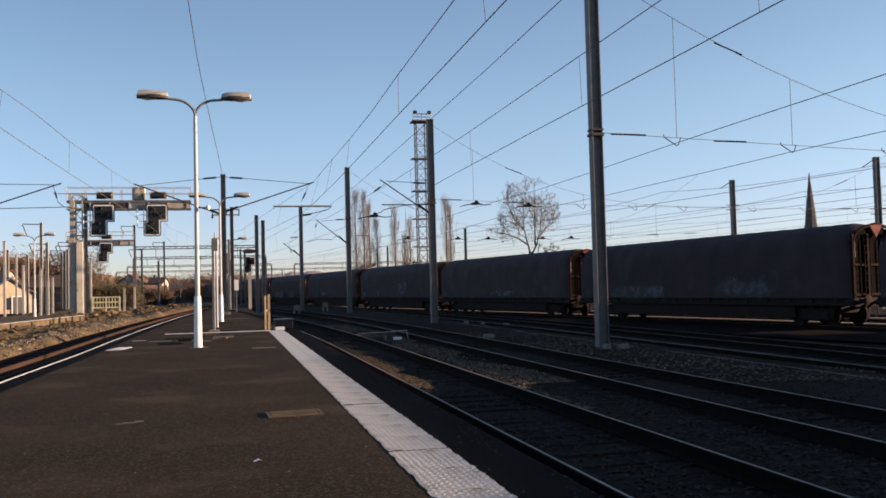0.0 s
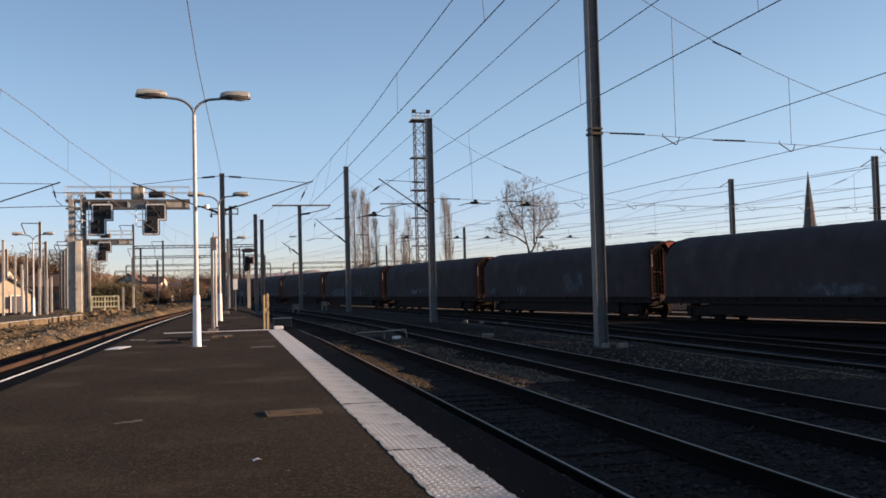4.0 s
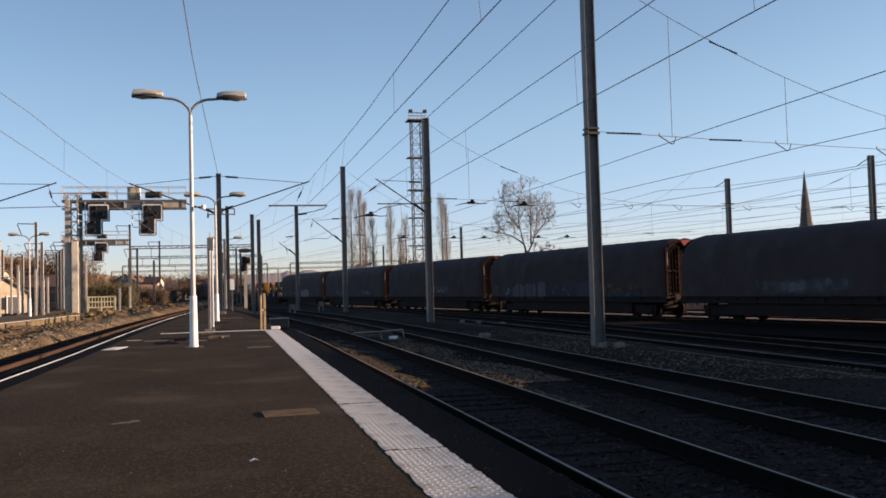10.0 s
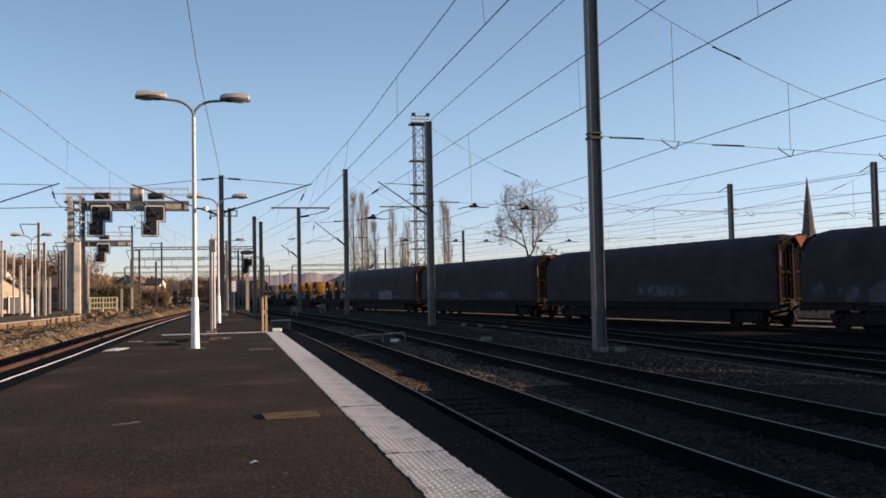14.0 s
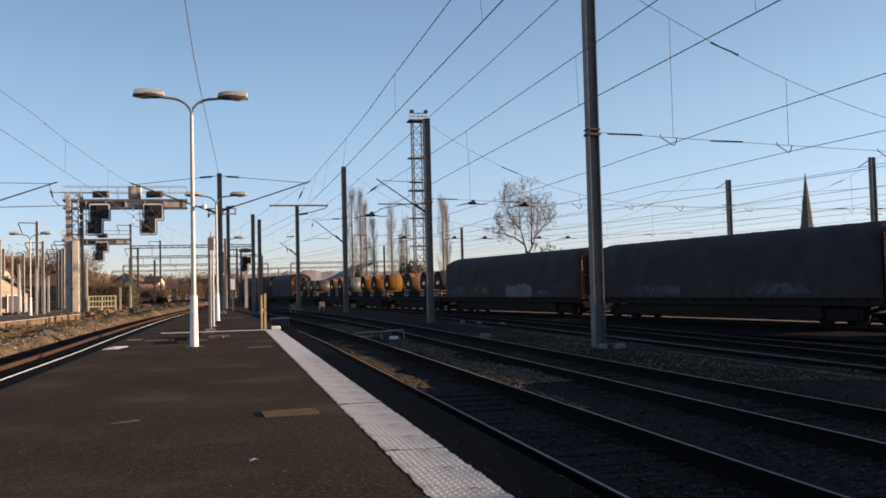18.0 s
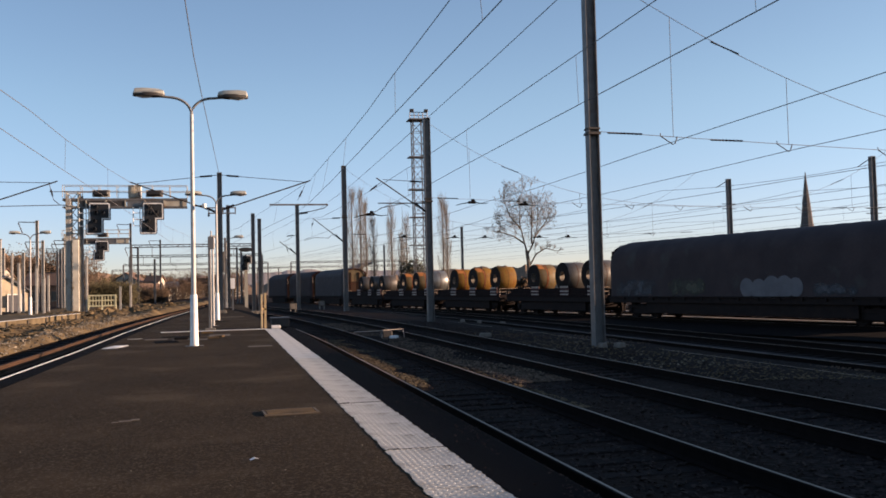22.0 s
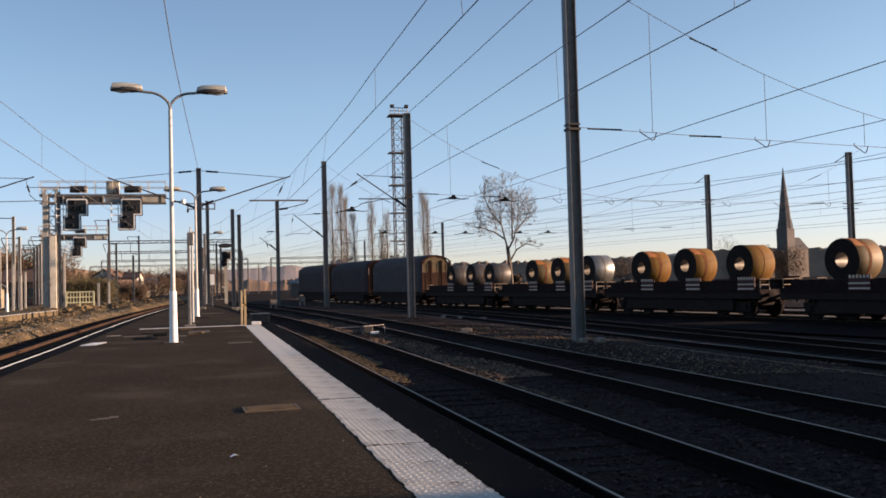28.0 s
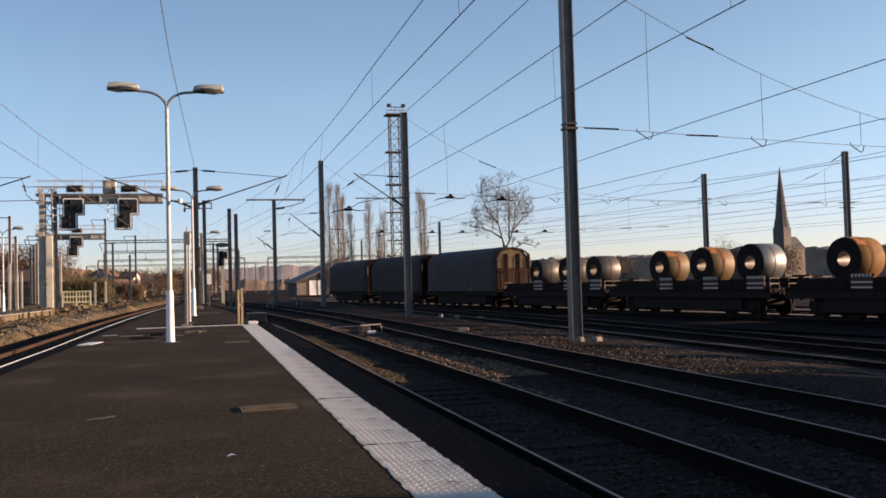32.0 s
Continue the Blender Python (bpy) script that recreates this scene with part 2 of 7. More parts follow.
M_ENDWALL = mat("ochre_end_wall", (0.105, 0.08, 0.045), (0.07, 0.052, 0.03), rough=0.75, scale=2, fine=30, bump=0.15, dirt=(0.13, 0.075, 0.04), dirt_amount=0.3, spec=0.15)
M_BROWNPANEL = mat("brown_end_panel", (0.045, 0.024, 0.015), (0.03, 0.017, 0.012), rough=0.85, scale=3, fine=30, bump=0.2, spec=0.1)
M_ENDPOST = mat("brown_end_post", (0.05, 0.02, 0.012), (0.03, 0.014, 0.01), rough=0.85, scale=4, fine=40, bump=0.2, spec=0.1)
M_PALERAIL = mat("pale_worn_rail", (0.34, 0.26, 0.19), (0.22, 0.16, 0.11), rough=0.7, scale=5, bump=0.1)
M_COIL_STEEL = mat("coil_bare_steel", (0.0969, 0.08916, 0.08075), (0.0646, 0.05814, 0.05168), rough=0.5, metal=0.4, scale=1.5, fine=14, stretch=(8, 0.7, 0.7), bump=0.08, dirt=(0.12, 0.085, 0.055), dirt_amount=0.2, dirt_scale=1.4)
M_COIL_RUST = mat("coil_rust_orange", (0.1782, 0.09986, 0.01474), (0.1589, 0.06033, 0.006935), rough=0.75, metal=0.0, spec=0.2, scale=2, fine=22, stretch=(5, 0.8, 0.8), bump=0.12, dirt=(0.155, 0.085, 0.028), dirt_amount=0.3, dirt_scale=1.3)
M_COIL_TAN = mat("coil_light_rust", (0.1178, 0.08892, 0.05016), (0.1368, 0.08208, 0.02432), rough=0.62, metal=0.15, spec=0.3, scale=1.6, fine=22, stretch=(5, 0.8, 0.8), bump=0.12, dirt=(0.21, 0.10, 0.028), dirt_amount=0.22, dirt_scale=1.6)
M_COIL_BRIGHT = mat("coil_bright_steel", (0.228, 0.228, 0.2166), (0.1596, 0.1596, 0.1482), rough=0.42, metal=0.6, scale=1.5, fine=14, stretch=(8, 1, 1), bump=0.06)
M_WRAP = mat("orange_wrap", (0.36, 0.125, 0.015), (0.24, 0.08, 0.012), rough=0.65, scale=3, fine=20, bump=0.3)
M_COIL_EYE = mat("coil_inner_wrap", (0.23, 0.205, 0.17), (0.15, 0.13, 0.11), rough=0.5, metal=0.2, scale=2, fine=22, bump=0.08)
M_COIL_END = mat("coil_edge_layers", (0.016, 0.01, 0.0084), (0.0096, 0.0064, 0.006), rough=0.7, metal=0.3, scale=3, fine=60, bump=0.2, spec=0.15)
M_STOPRED = mat("dull_red_stop", (0.05, 0.012, 0.01), (0.03, 0.009, 0.008), rough=0.8, scale=5, bump=0.1)
M_STRIPE = mat("stripe_white", (0.56, 0.46, 0.38), rough=0.7, scale=6, bump=0.05)


def ground_material():
    """Ballast and packed earth: crushed stones by Voronoi cells, with earth and dry-weed patches on the broad scale."""
    m = bpy.data.materials.new("ballast_ground")
    m.use_nodes = True
    nt = m.node_tree
    n, l = nt.nodes, nt.links
    b = n["Principled BSDF"]
    co = n.new("ShaderNodeTexCoord")
    v = n.new("ShaderNodeTexVoronoi")
    v.inputs["Scale"].default_value = 14.0
    l.new(co.outputs["Object"], v.inputs["Vector"])
    big = n.new("ShaderNodeTexNoise")
    big.inputs["Scale"].default_value, big.inputs["Detail"].default_value = 0.35, 6
    l.new(co.outputs["Object"], big.inputs["Vector"])
    sep = n.new("ShaderNodeSeparateColor")
    l.new(v.outputs["Color"], sep.inputs[0])
    r1 = n.new("ShaderNodeValToRGB")
    # stone tones kept near black to deepen the shade over the yard
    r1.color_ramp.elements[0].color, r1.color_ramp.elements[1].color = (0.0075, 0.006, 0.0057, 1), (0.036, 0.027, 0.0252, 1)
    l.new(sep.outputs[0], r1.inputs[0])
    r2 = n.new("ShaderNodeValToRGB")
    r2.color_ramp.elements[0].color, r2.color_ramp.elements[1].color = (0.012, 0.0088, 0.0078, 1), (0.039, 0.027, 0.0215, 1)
    fine = n.new("ShaderNodeTexNoise")
    fine.inputs["Scale"].default_value, fine.inputs["Detail"].default_value = 5.0, 8
    l.new(co.outputs["Object"], fine.inputs["Vector"])
    l.new(fine.outputs[0], r2.inputs[0])
    mr = n.new("ShaderNodeMapRange")
    mr.inputs[1].default_value, mr.inputs[2].default_value = 0.46, 0.58
    l.new(big.outputs[0], mr.inputs[0])
    mx = n.new("ShaderNodeMix")
    mx.data_type = "RGBA"
    l.new(mr.outputs[0], mx.inputs[0])
    l.new(r1.outputs[0], mx.inputs[6])
    l.new(r2.outputs[0], mx.inputs[7])
    l.new(mx.outputs[2], b.inputs["Base Color"])
    b.inputs["Roughness"].default_value = 0.95
    b.inputs["Specular IOR Level"].default_value = 0.04
    bp = n.new("ShaderNodeBump")
    bp.inputs["Strength"].default_value, bp.inputs["Distance"].default_value = 0.8, 0.04
    l.new(v.outputs["Distance"], bp.inputs["Height"])
    l.new(bp.outputs[0], b.inputs["Normal"])
    return m


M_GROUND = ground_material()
M_LITRAIL = mat("lit_rail_pale", (0.42, 0.37, 0.31), (0.28, 0.24, 0.20), rough=0.95, scale=3, fine=30, bump=0.4, spec=0.04)
# ballast stones in lit and shaded tones: pale on the sunny side, dark opposite
M_STONES_LIT = mat("lit_ballast_stones", (0.30, 0.255, 0.19), (0.16, 0.13, 0.095), rough=0.95, scale=9, fine=50, bump=0.2, spec=0.04)
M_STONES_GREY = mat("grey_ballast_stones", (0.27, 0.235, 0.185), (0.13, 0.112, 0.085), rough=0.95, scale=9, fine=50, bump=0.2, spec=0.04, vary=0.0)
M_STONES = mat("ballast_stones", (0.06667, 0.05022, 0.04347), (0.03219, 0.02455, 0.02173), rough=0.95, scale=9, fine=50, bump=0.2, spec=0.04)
M_LITBROWN = mat("brown_stones", (0.19, 0.137, 0.10), (0.09, 0.066, 0.05), rough=0.95, scale=9, fine=50, bump=0.2, spec=0.04)
M_BEDSHADE = mat("oily_ballast", (0.0105, 0.0084, 0.0084), (0.0056, 0.00476, 0.0049), rough=0.95, scale=1.5, fine=25, bump=0.6, spec=0.04)
M_GREYGRAVEL = mat("grey_gravel", (0.060, 0.053, 0.055), (0.030, 0.0265, 0.0275), rough=0.95, scale=0.8, fine=30, bump=0.4, spec=0.04, dirt=(0.016, 0.014, 0.013), dirt_amount=0.45, dirt_scale=0.5)
M_EARTH = mat("dry_earth", (0.165, 0.118, 0.064), (0.075, 0.056, 0.034), rough=0.95, scale=1.2, fine=9, bump=0.9, spec=0.04)
M_LITLEAF = mat("dry_leaves", (0.184, 0.138, 0.0828), (0.115, 0.0874, 0.0552), rough=0.9, scale=7, bump=0, spec=0.05)
M_OLDWALL = mat("stained_platform_face", (0.15, 0.115, 0.07), (0.085, 0.066, 0.042), rough=0.95, scale=1.6, fine=14, bump=0.4, spec=0.05)


# ---- mesh tools ----
class Mesh:
    """Vertices and faces of one part, with a material slot per face."""

    def __init__(self):
        self.v, self.f, self.s = [], [], []

    def add(self, verts, faces, slot=0):
        o = len(self.v)
        self.v += [tuple(p) for p in verts]
        self.f += [tuple(o + i for i in q) for q in faces]
        self.s += [slot] * len(faces)
        return self

    def box(self, c, size, slot=0, rz=0.0, taper=1.0):
        cx, cy, cz = c
        hx, hy, hz = size[0] / 2, size[1] / 2, size[2] / 2
        ca, sa = math.cos(radians(rz)), math.sin(radians(rz))
        vs = []
        for z, k in ((-hz, 1.0), (hz, taper)):
            for x, y in ((-hx, -hy), (hx, -hy), (hx, hy), (-hx, hy)):
                x, y = x * k, y * k
                vs.append((cx + x * ca - y * sa, cy + x * sa + y * ca, cz + z))
        return self.add(vs, [(3, 2, 1, 0), (4, 5, 6, 7), (0, 1, 5, 4), (1, 2, 6, 5), (2, 3, 7, 6), (3, 0, 4, 7)], slot)

    def tube(self, pts, r, seg=8, slot=0, r_end=None, caps=True):
        """A round bar along a polyline, its radius going from r to r_end."""
        pts = [Vector(p) for p in pts]
        n = len(pts)
        rings = []
        for i, p in enumerate(pts):
            d = (pts[min(i + 1, n - 1)] - pts[max(i - 1, 0)]).normalized()
            u = d.cross(Vector((0, 0, 1)) if abs(d.z) < 0.95 else Vector((1, 0, 0))).normalized()
            w = u.cross(d)
            rr = r if r_end is None else r + (r_end - r) * i / max(1, n - 1)
            rings += [p + rr * (math.cos(a) * u + math.sin(a) * w) for a in (math.tau * k / seg for k in range(seg))]
        faces = [(i * seg + k, i * seg + (k + 1) % seg, (i + 1) * seg + (k + 1) % seg, (i + 1) * seg + k) for i in range(n - 1) for k in range(seg)]
        if caps:
            faces += [tuple(range(seg))[::-1], tuple((n - 1) * seg + k for k in range(seg))]
        return self.add(rings, faces, slot)

    def bar(self, a, b, w, h, slot=0):
        """A rectangular bar from a to b, w wide and h high."""
        a, b = Vector(a), Vector(b)
        d = (b - a).normalized()
        u = d.cross(Vector((0, 0, 1)) if abs(d.z) < 0.95 else Vector((0, 1, 0))).normalized()
        k = u.cross(d)
        vs = [p + u * x * w / 2 + k * z * h / 2 for p in (a, b) for x, z in ((-1, -1), (1, -1), (1, 1), (-1, 1))]
        return self.add(vs, [(3, 2, 1, 0), (4, 5, 6, 7), (0, 1, 5, 4), (1, 2, 6, 5), (2, 3, 7, 6), (3, 0, 4, 7)], slot)

    def lathe(self, profile, seg=16, slot=0, centre=(0, 0, 0), axis="z"):
        """Turns (radius, height) pairs round an axis."""
        vs = []
        for r, h in profile:
            for k in range(seg):
                a = math.tau * k / seg
                c, s = r * math.cos(a), r * math.sin(a)
                p = {"z": (c, s, h), "x": (h, c, s), "y": (s, h, c)}[axis]
                vs.append((p[0] + centre[0], p[1] + centre[1], p[2] + centre[2]))
        n = len(profile)
        return self.add(vs, [(i * seg + k, i * seg + (k + 1) % seg, (i + 1) * seg + (k + 1) % seg, (i + 1) * seg + k) for i in range(n - 1) for k in range(seg)], slot)

    def sweep(self, profile, path, slot=0, closed=True, caps=True):
        """Carries a section (x across, z up) along a path of (x, y, z), kept upright."""
        n, m = len(path), len(profile)
        vs = []
        for i, p in enumerate(path):
            a, b = path[max(i - 1, 0)], path[min(i + 1, n - 1)]
            dx, dy = b[0] - a[0], b[1] - a[1]
            q = math.hypot(dx, dy) or 1.0
            nx, ny = dy / q, -dx / q
            vs += [(p[0] + x * nx, p[1] + x * ny, p[2] + z) for x, z in profile]
        e = m if closed else m - 1
        fs = [(i * m + k, i * m + (k + 1) % m, (i + 1) * m + (k + 1) % m, (i + 1) * m + k) for i in range(n - 1) for k in range(e)]
        if caps and closed:
            fs += [tuple(range(m))[::-1], tuple((n - 1) * m + k for k in range(m))]
        return self.add(vs, fs, slot)

    def data(self, name, mats, bevel=0.0, smooth=False):
        me = bpy.data.meshes.new(name)
        me.from_pydata(self.v, [], self.f)
        for m in mats:
            me.materials.append(m)
        if len(mats) > 1:
            me.polygons.foreach_set("material_index", self.s)
        bm = bmesh.new()
        bm.from_mesh(me)
        bmesh.ops.recalc_face_normals(bm, faces=bm.faces)
        if bevel:
            es = [e for e in bm.edges if len(e.link_faces) == 2 and e.calc_face_angle() > 0.6]
            bmesh.ops.bevel(bm, geom=es, offset=bevel, segments=1, affect="EDGES", clamp_overlap=True)
        bm.to_mesh(me)
        bm.free()
        if smooth:
            me.shade_smooth()
            me.set_sharp_from_angle(angle=radians(40))
        return me


def part(name, mesh, mats, parent=None, label="", bevel=0.0, smooth=False, at=None):
    """Links a Mesh (or ready mesh data) as one object under a thing or a part."""
    mats = mats if isinstance(mats, (list, tuple)) else [mats]
    me = mesh.data(name, mats, bevel, smooth) if isinstance(mesh, Mesh) else mesh
    ob = new(name, me)
    if parent:
        ob.parent = parent
    if at is not None:
        ob.matrix_basis = at
    return tagged(ob, label)


def thing(name, m, label, category, group="", kind=""):
    ob = new(name)
    ob.empty_display_size = 0.3
    ob.matrix_basis = m
    return tagged(ob, label, category, group, kind)


# ---- ground ----
def ground_z(x):
    """The yard falls gently away to the right of the two nearer tracks; on the other side the ballast is heaped higher against the platform."""
    if x < -3.0:
        k = min(1.0, max(0.0, (-7.0 - x) / 4.0))
        return -0.26 - 0.32 * k * k * (3 - 2 * k)
    k = min(1.0, max(0.0, (x - 8.5) / 9.0))
    return -0.725 - 0.455 * k * k * (3 - 2 * k)


def build_ground():
    xs = sorted(set([-2500, -800, -300, -120, -60, -30] + [-20 + i * 0.8 for i in range(76)] + [42, 50, 70, 120, 300, 800, 2500]))
    ys = sorted(set([-1200, -300, -100, -40, -20] + [-10 + i * 1.0 for i in range(71)] + [62 + 4 * i for i in range(35)] + [210, 260, 340, 500, 900, 1600, 3500]))
    vs = []
    for y in ys:
        for x in xs:
            z = ground_z(x)
            if abs(x) < 45 and -10 < y < 120 and not -3.3 < x < 2.2:
                z += 0.035 * noise.noise((x * 0.6, y * 0.35, 0)) + 0.02 * noise.noise((x * 2.1, y * 1.7, 4))
            vs.append((x, y, z))
    w = len(xs)
    fs = [(j * w + i, j * w + i + 1, (j + 1) * w + i + 1, (j + 1) * w + i) for j in range(len(ys) - 1) for i in range(w - 1)]
    m = Mesh().add(vs, fs)
    tagged(part("ground", m, M_GROUND, smooth=True), "brown ballast and packed earth of the railway yard", "ground", kind="structure")


build_ground()

# ---- platform ----
def edge_left(y):
    return -2.78 + 0.02 * min(0.0, y - 18) + 0.0007 * max(0.0, min(y, 48) - 18) ** 2 + 0.03 * max(0.0, y - 48)


def edge_right(y):
    return 1.83 - (0.00125 * (y - 22) ** 2 if y > 22 else 0)


def build_platform():
    ys = [-30 + 2 * i for i in range(52)]
    top = Mesh()
    vs = []
    for y in ys:
        for x in (edge_left(y) + 0.3, -1.5, -0.3, 0.6, 1.2, edge_right(y) - 0.2):
            vs.append((x, y, 0.001 * noise.noise((x * 0.5, y * 0.3, 7))))
    n = 6
    top.add(vs, [(j * n + i, j * n + i + 1, (j + 1) * n + i + 1, (j + 1) * n + i) for j in range(len(ys) - 1) for i in range(n - 1)])
    root = part("platform", top, M_ASPHALT, smooth=True)
    tagged(root, "dark worn asphalt island platform between the tracks", "platform", kind="structure")
    wall = Mesh()
    for side, e in ((-1, edge_left), (1, edge_right)):
        path = [(e(y), y, 0) for y in ys]
        wall.sweep([(-0.02, -0.9), (0.0, -0.06), (0.06, -0.06), (0.06, -0.9)] if side < 0 else [(-0.14, -0.9), (-0.14, -0.06), (-0.06, -0.06), (-0.06, -0.9)], path)
    part("retaining_wall", wall, M_CONCRETE, root)
    cop = Mesh().sweep([(-0.06, -0.1), (-0.06, -0.006), (-0.04, 0.002), (0.34, 0.002), (0.34, -0.1)], [(edge_left(y), y, 0) for y in ys])
    part("coping", cop, M_COPING, root, "dark asphalt-covered platform edge")
    cop = Mesh().sweep([(-0.43, -0.1), (-0.43, 0.004), (-0.06, 0.010), (-0.03, 0.0), (-0.03, -0.1)], [(edge_right(y), y, 0) for y in ys])
    part("coping", cop, M_COPING, root, "dark platform edge slab")
    line = Mesh().sweep([(-0.018, 0.0), (-0.018, 0.007), (0.015, 0.007), (0.015, 0.0)], [(edge_left(y) + 0.02, y, 0) for y in ys if y < 60])
    part("edge_line", line, M_WHITE, root, "worn white line along the platform edge")
    cross = Mesh().box((-0.35, 25.0, 0.018), (2.75, 0.13, 0.012))
    part("cross_line", cross, M_WHITE, root, "worn white line across the platform")
    return root


PLATFORM = build_platform()

# ---- tracks ----
RAIL = [(-0.07, -0.16), (-0.07, -0.145), (-0.015, -0.125), (-0.012, -0.04), (-0.036, -0.03), (-0.036, -0.002), (0.036, -0.002), (0.036, -0.03), (0.012, -0.04), (0.015, -0.125), (0.07, -0.145), (0.07, -0.16)]


def bend(x0, y, start, radius, limit=0.175):
    """x of a track that leaves the straight at start and turns left on a radius until it heads limit off the straight."""
    if y <= start:
        return x0
    d = y - start
    e = limit * radius
    return x0 - (d * d / (2 * radius) if d < e else e * e / (2 * radius) + (d - e) * limit)


def build_track(name, label, xy, z, y0=-30, y1=170, step=3.0, near=None, every=0.6, wear=True, steel=None, dull=(), sink=0.0):
    """Two rails on sleepers; xy gives the axis at a distance y, z the rail's top. Sleepers within near are pieces of their own."""
    ys = [y0 + step * i for i in range(int((y1 - y0) / step) + 1)]
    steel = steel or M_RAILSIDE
    root = thing(name, Matrix.Translation((0, 0, 0)), label, "railway track", kind="structure")
    for side in (-0.752, 0.752):
        path = []
        for y in ys:
            k = (xy(y + 0.5) - xy(y - 0.5))
            q = math.hypot(1, k)
            path.append((xy(y) + side / q, y - side * k / q, z))
        rail = part("rail", Mesh().sweep(RAIL, path), steel, root, "rusty steel rail with a polished head")
        head = Mesh().sweep([(-0.013, -0.004), (-0.013, 0.0015), (0.013, 0.0015), (0.013, -0.004)], path)
        part("rail_head", head, M_RAILTOP if wear and side not in dull else steel, rail, "polished running surface")
    sl = Mesh().box((0, 0, 0), (2.5, 0.24, 0.12)).data("sleeper", [M_SLEEPER], 0.012)
    far = Mesh()
    y = y0
    rnd = random.Random(name)
    while y < y1:
        k = math.degrees(math.atan(xy(y + 0.5) - xy(y - 0.5)))
        if near and near[0] <= y <= near[1]:
            part("sleeper", sl, M_SLEEPER, root, at=pose(xy(y), y, z - 0.222 + rnd.uniform(-0.012, 0.006), 0, 0, -k + rnd.uniform(-1, 1)))
        elif y < 110:
            far.box((xy(y), y, z - 0.222 - sink), (2.5, 0.24, 0.12), rz=-k)
        y += every
    if far.v:
        tagged(part("sleepers", far, M_SLEEPER, root), kind="stuff")
    return root


def axis_1(y):
    return bend(3.665, y, 24, 420)


def axis_2(y):
    return bend(6.94, y, 28, 480)


def axis_left(y):
    return -4.28 + 0.02 * min(0.0, y - 20) + 0.0007 * max(0.0, min(y, 52) - 20) ** 2 + 0.045 * max(0.0, y - 52)


def axis_train(y):
    return 31.1 - 0.175 * y


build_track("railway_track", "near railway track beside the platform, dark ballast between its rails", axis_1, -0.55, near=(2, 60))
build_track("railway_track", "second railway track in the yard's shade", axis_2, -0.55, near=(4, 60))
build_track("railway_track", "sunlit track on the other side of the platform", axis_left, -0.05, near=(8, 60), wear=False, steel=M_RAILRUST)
build_track("railway_track", "yard siding with worn rails", lambda y: bend(12.6, y, 34, 480), -0.86)
build_track("railway_track", "yard siding with worn rails", lambda y: bend(16.7, y, 36, 480), -0.93)
build_track("railway_track", "yard track on which the freight train rolls", axis_train, -0.95, y0=-120, y1=300, sink=0.1)
build_track("railway_track", "sunlit yard track behind the freight train", lambda y: axis_train(y) + 4.2, -0.95, y0=-60, y1=240, sink=0.1)
build_track("railway_track", "sunlit yard track behind the freight train", lambda y: axis_train(y) + 8.6, -0.95, y0=-60, y1=240, sink=0.1)

# raised pale strips added to draw the sunlit rails behind the train
for d, w in ((1.75, 0.42), (6.3, 0.42)):
    m = Mesh().sweep([(-w / 2, -0.12), (-w / 2, 0.14), (w / 2, 0.15), (w / 2, -0.12)], [(axis_train(y) + d, y, -1.1) for y in range(-40, 200, 6)])
    tagged(part("cable_trough", m, M_LITRAIL), "pale raised strip added for a sunlit rail between the yard tracks", "cable trough", kind="structure")

# dark sheet laid where the wagons' shade should fall beside the track
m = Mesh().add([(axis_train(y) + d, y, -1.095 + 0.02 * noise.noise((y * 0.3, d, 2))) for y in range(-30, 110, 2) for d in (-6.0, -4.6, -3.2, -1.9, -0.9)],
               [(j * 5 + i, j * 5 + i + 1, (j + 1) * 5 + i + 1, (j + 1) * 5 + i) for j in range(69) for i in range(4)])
tagged(part("oily_ballast", m, M_BEDSHADE, smooth=True), "ballast sheet blackened for the train's shade beside the freight track", "ground", kind="structure")

for x0, w in ((18.9, 0.7), (14.6, 0.8)):
    m = Mesh().sweep([(-w / 2, -0.05), (-w / 2 + 0.1, 0.035), (w / 2 - 0.1, 0.035), (w / 2, -0.05)], [(bend(x0, y, 36, 480), y, ground_z(x0)) for y in range(12, 80, 3)])
    tagged(part("gravel_path", m, M_GREYGRAVEL), "pale grey trodden gravel path beside a siding", "path", kind="structure")

# ---- the freight train ----
HEAD = math.degrees(math.atan(0.175))          # the track's heading, degrees left of +y
RUN = [(0, 205.0), (1.5, 193.6), (3, 182.4), (5.5, 163.6), (7, 152.4), (8.5, 141.1), (10, 129.9), (11.5, 118.6), (13, 107.5), (14.5, 96.9), (16.5, 83.2), (18, 73.1),
       (19.5, 63.6), (21, 55.0), (22.5, 46.9), (24, 39.6), (25.5, 32.85), (27.5, 24.35), (28.5, 20.3), (30, 15.1), (32, 8.8)]
MOVING = []                                     # (thing, distance behind the rear of the long hooded wagons, x, z)


def on_train(s, x=0.0, z=0.0):
    """Pose at the distance s along the train's track from its crossing of the line y = 0; x to the right of the axis, z over the rail."""
    a = radians(HEAD)
    px, py = 31.1 - s * math.sin(a), s * math.cos(a)
    return pose(px + x * math.cos(a), py + x * math.sin(a), -0.95 + z, 0, 0, HEAD)


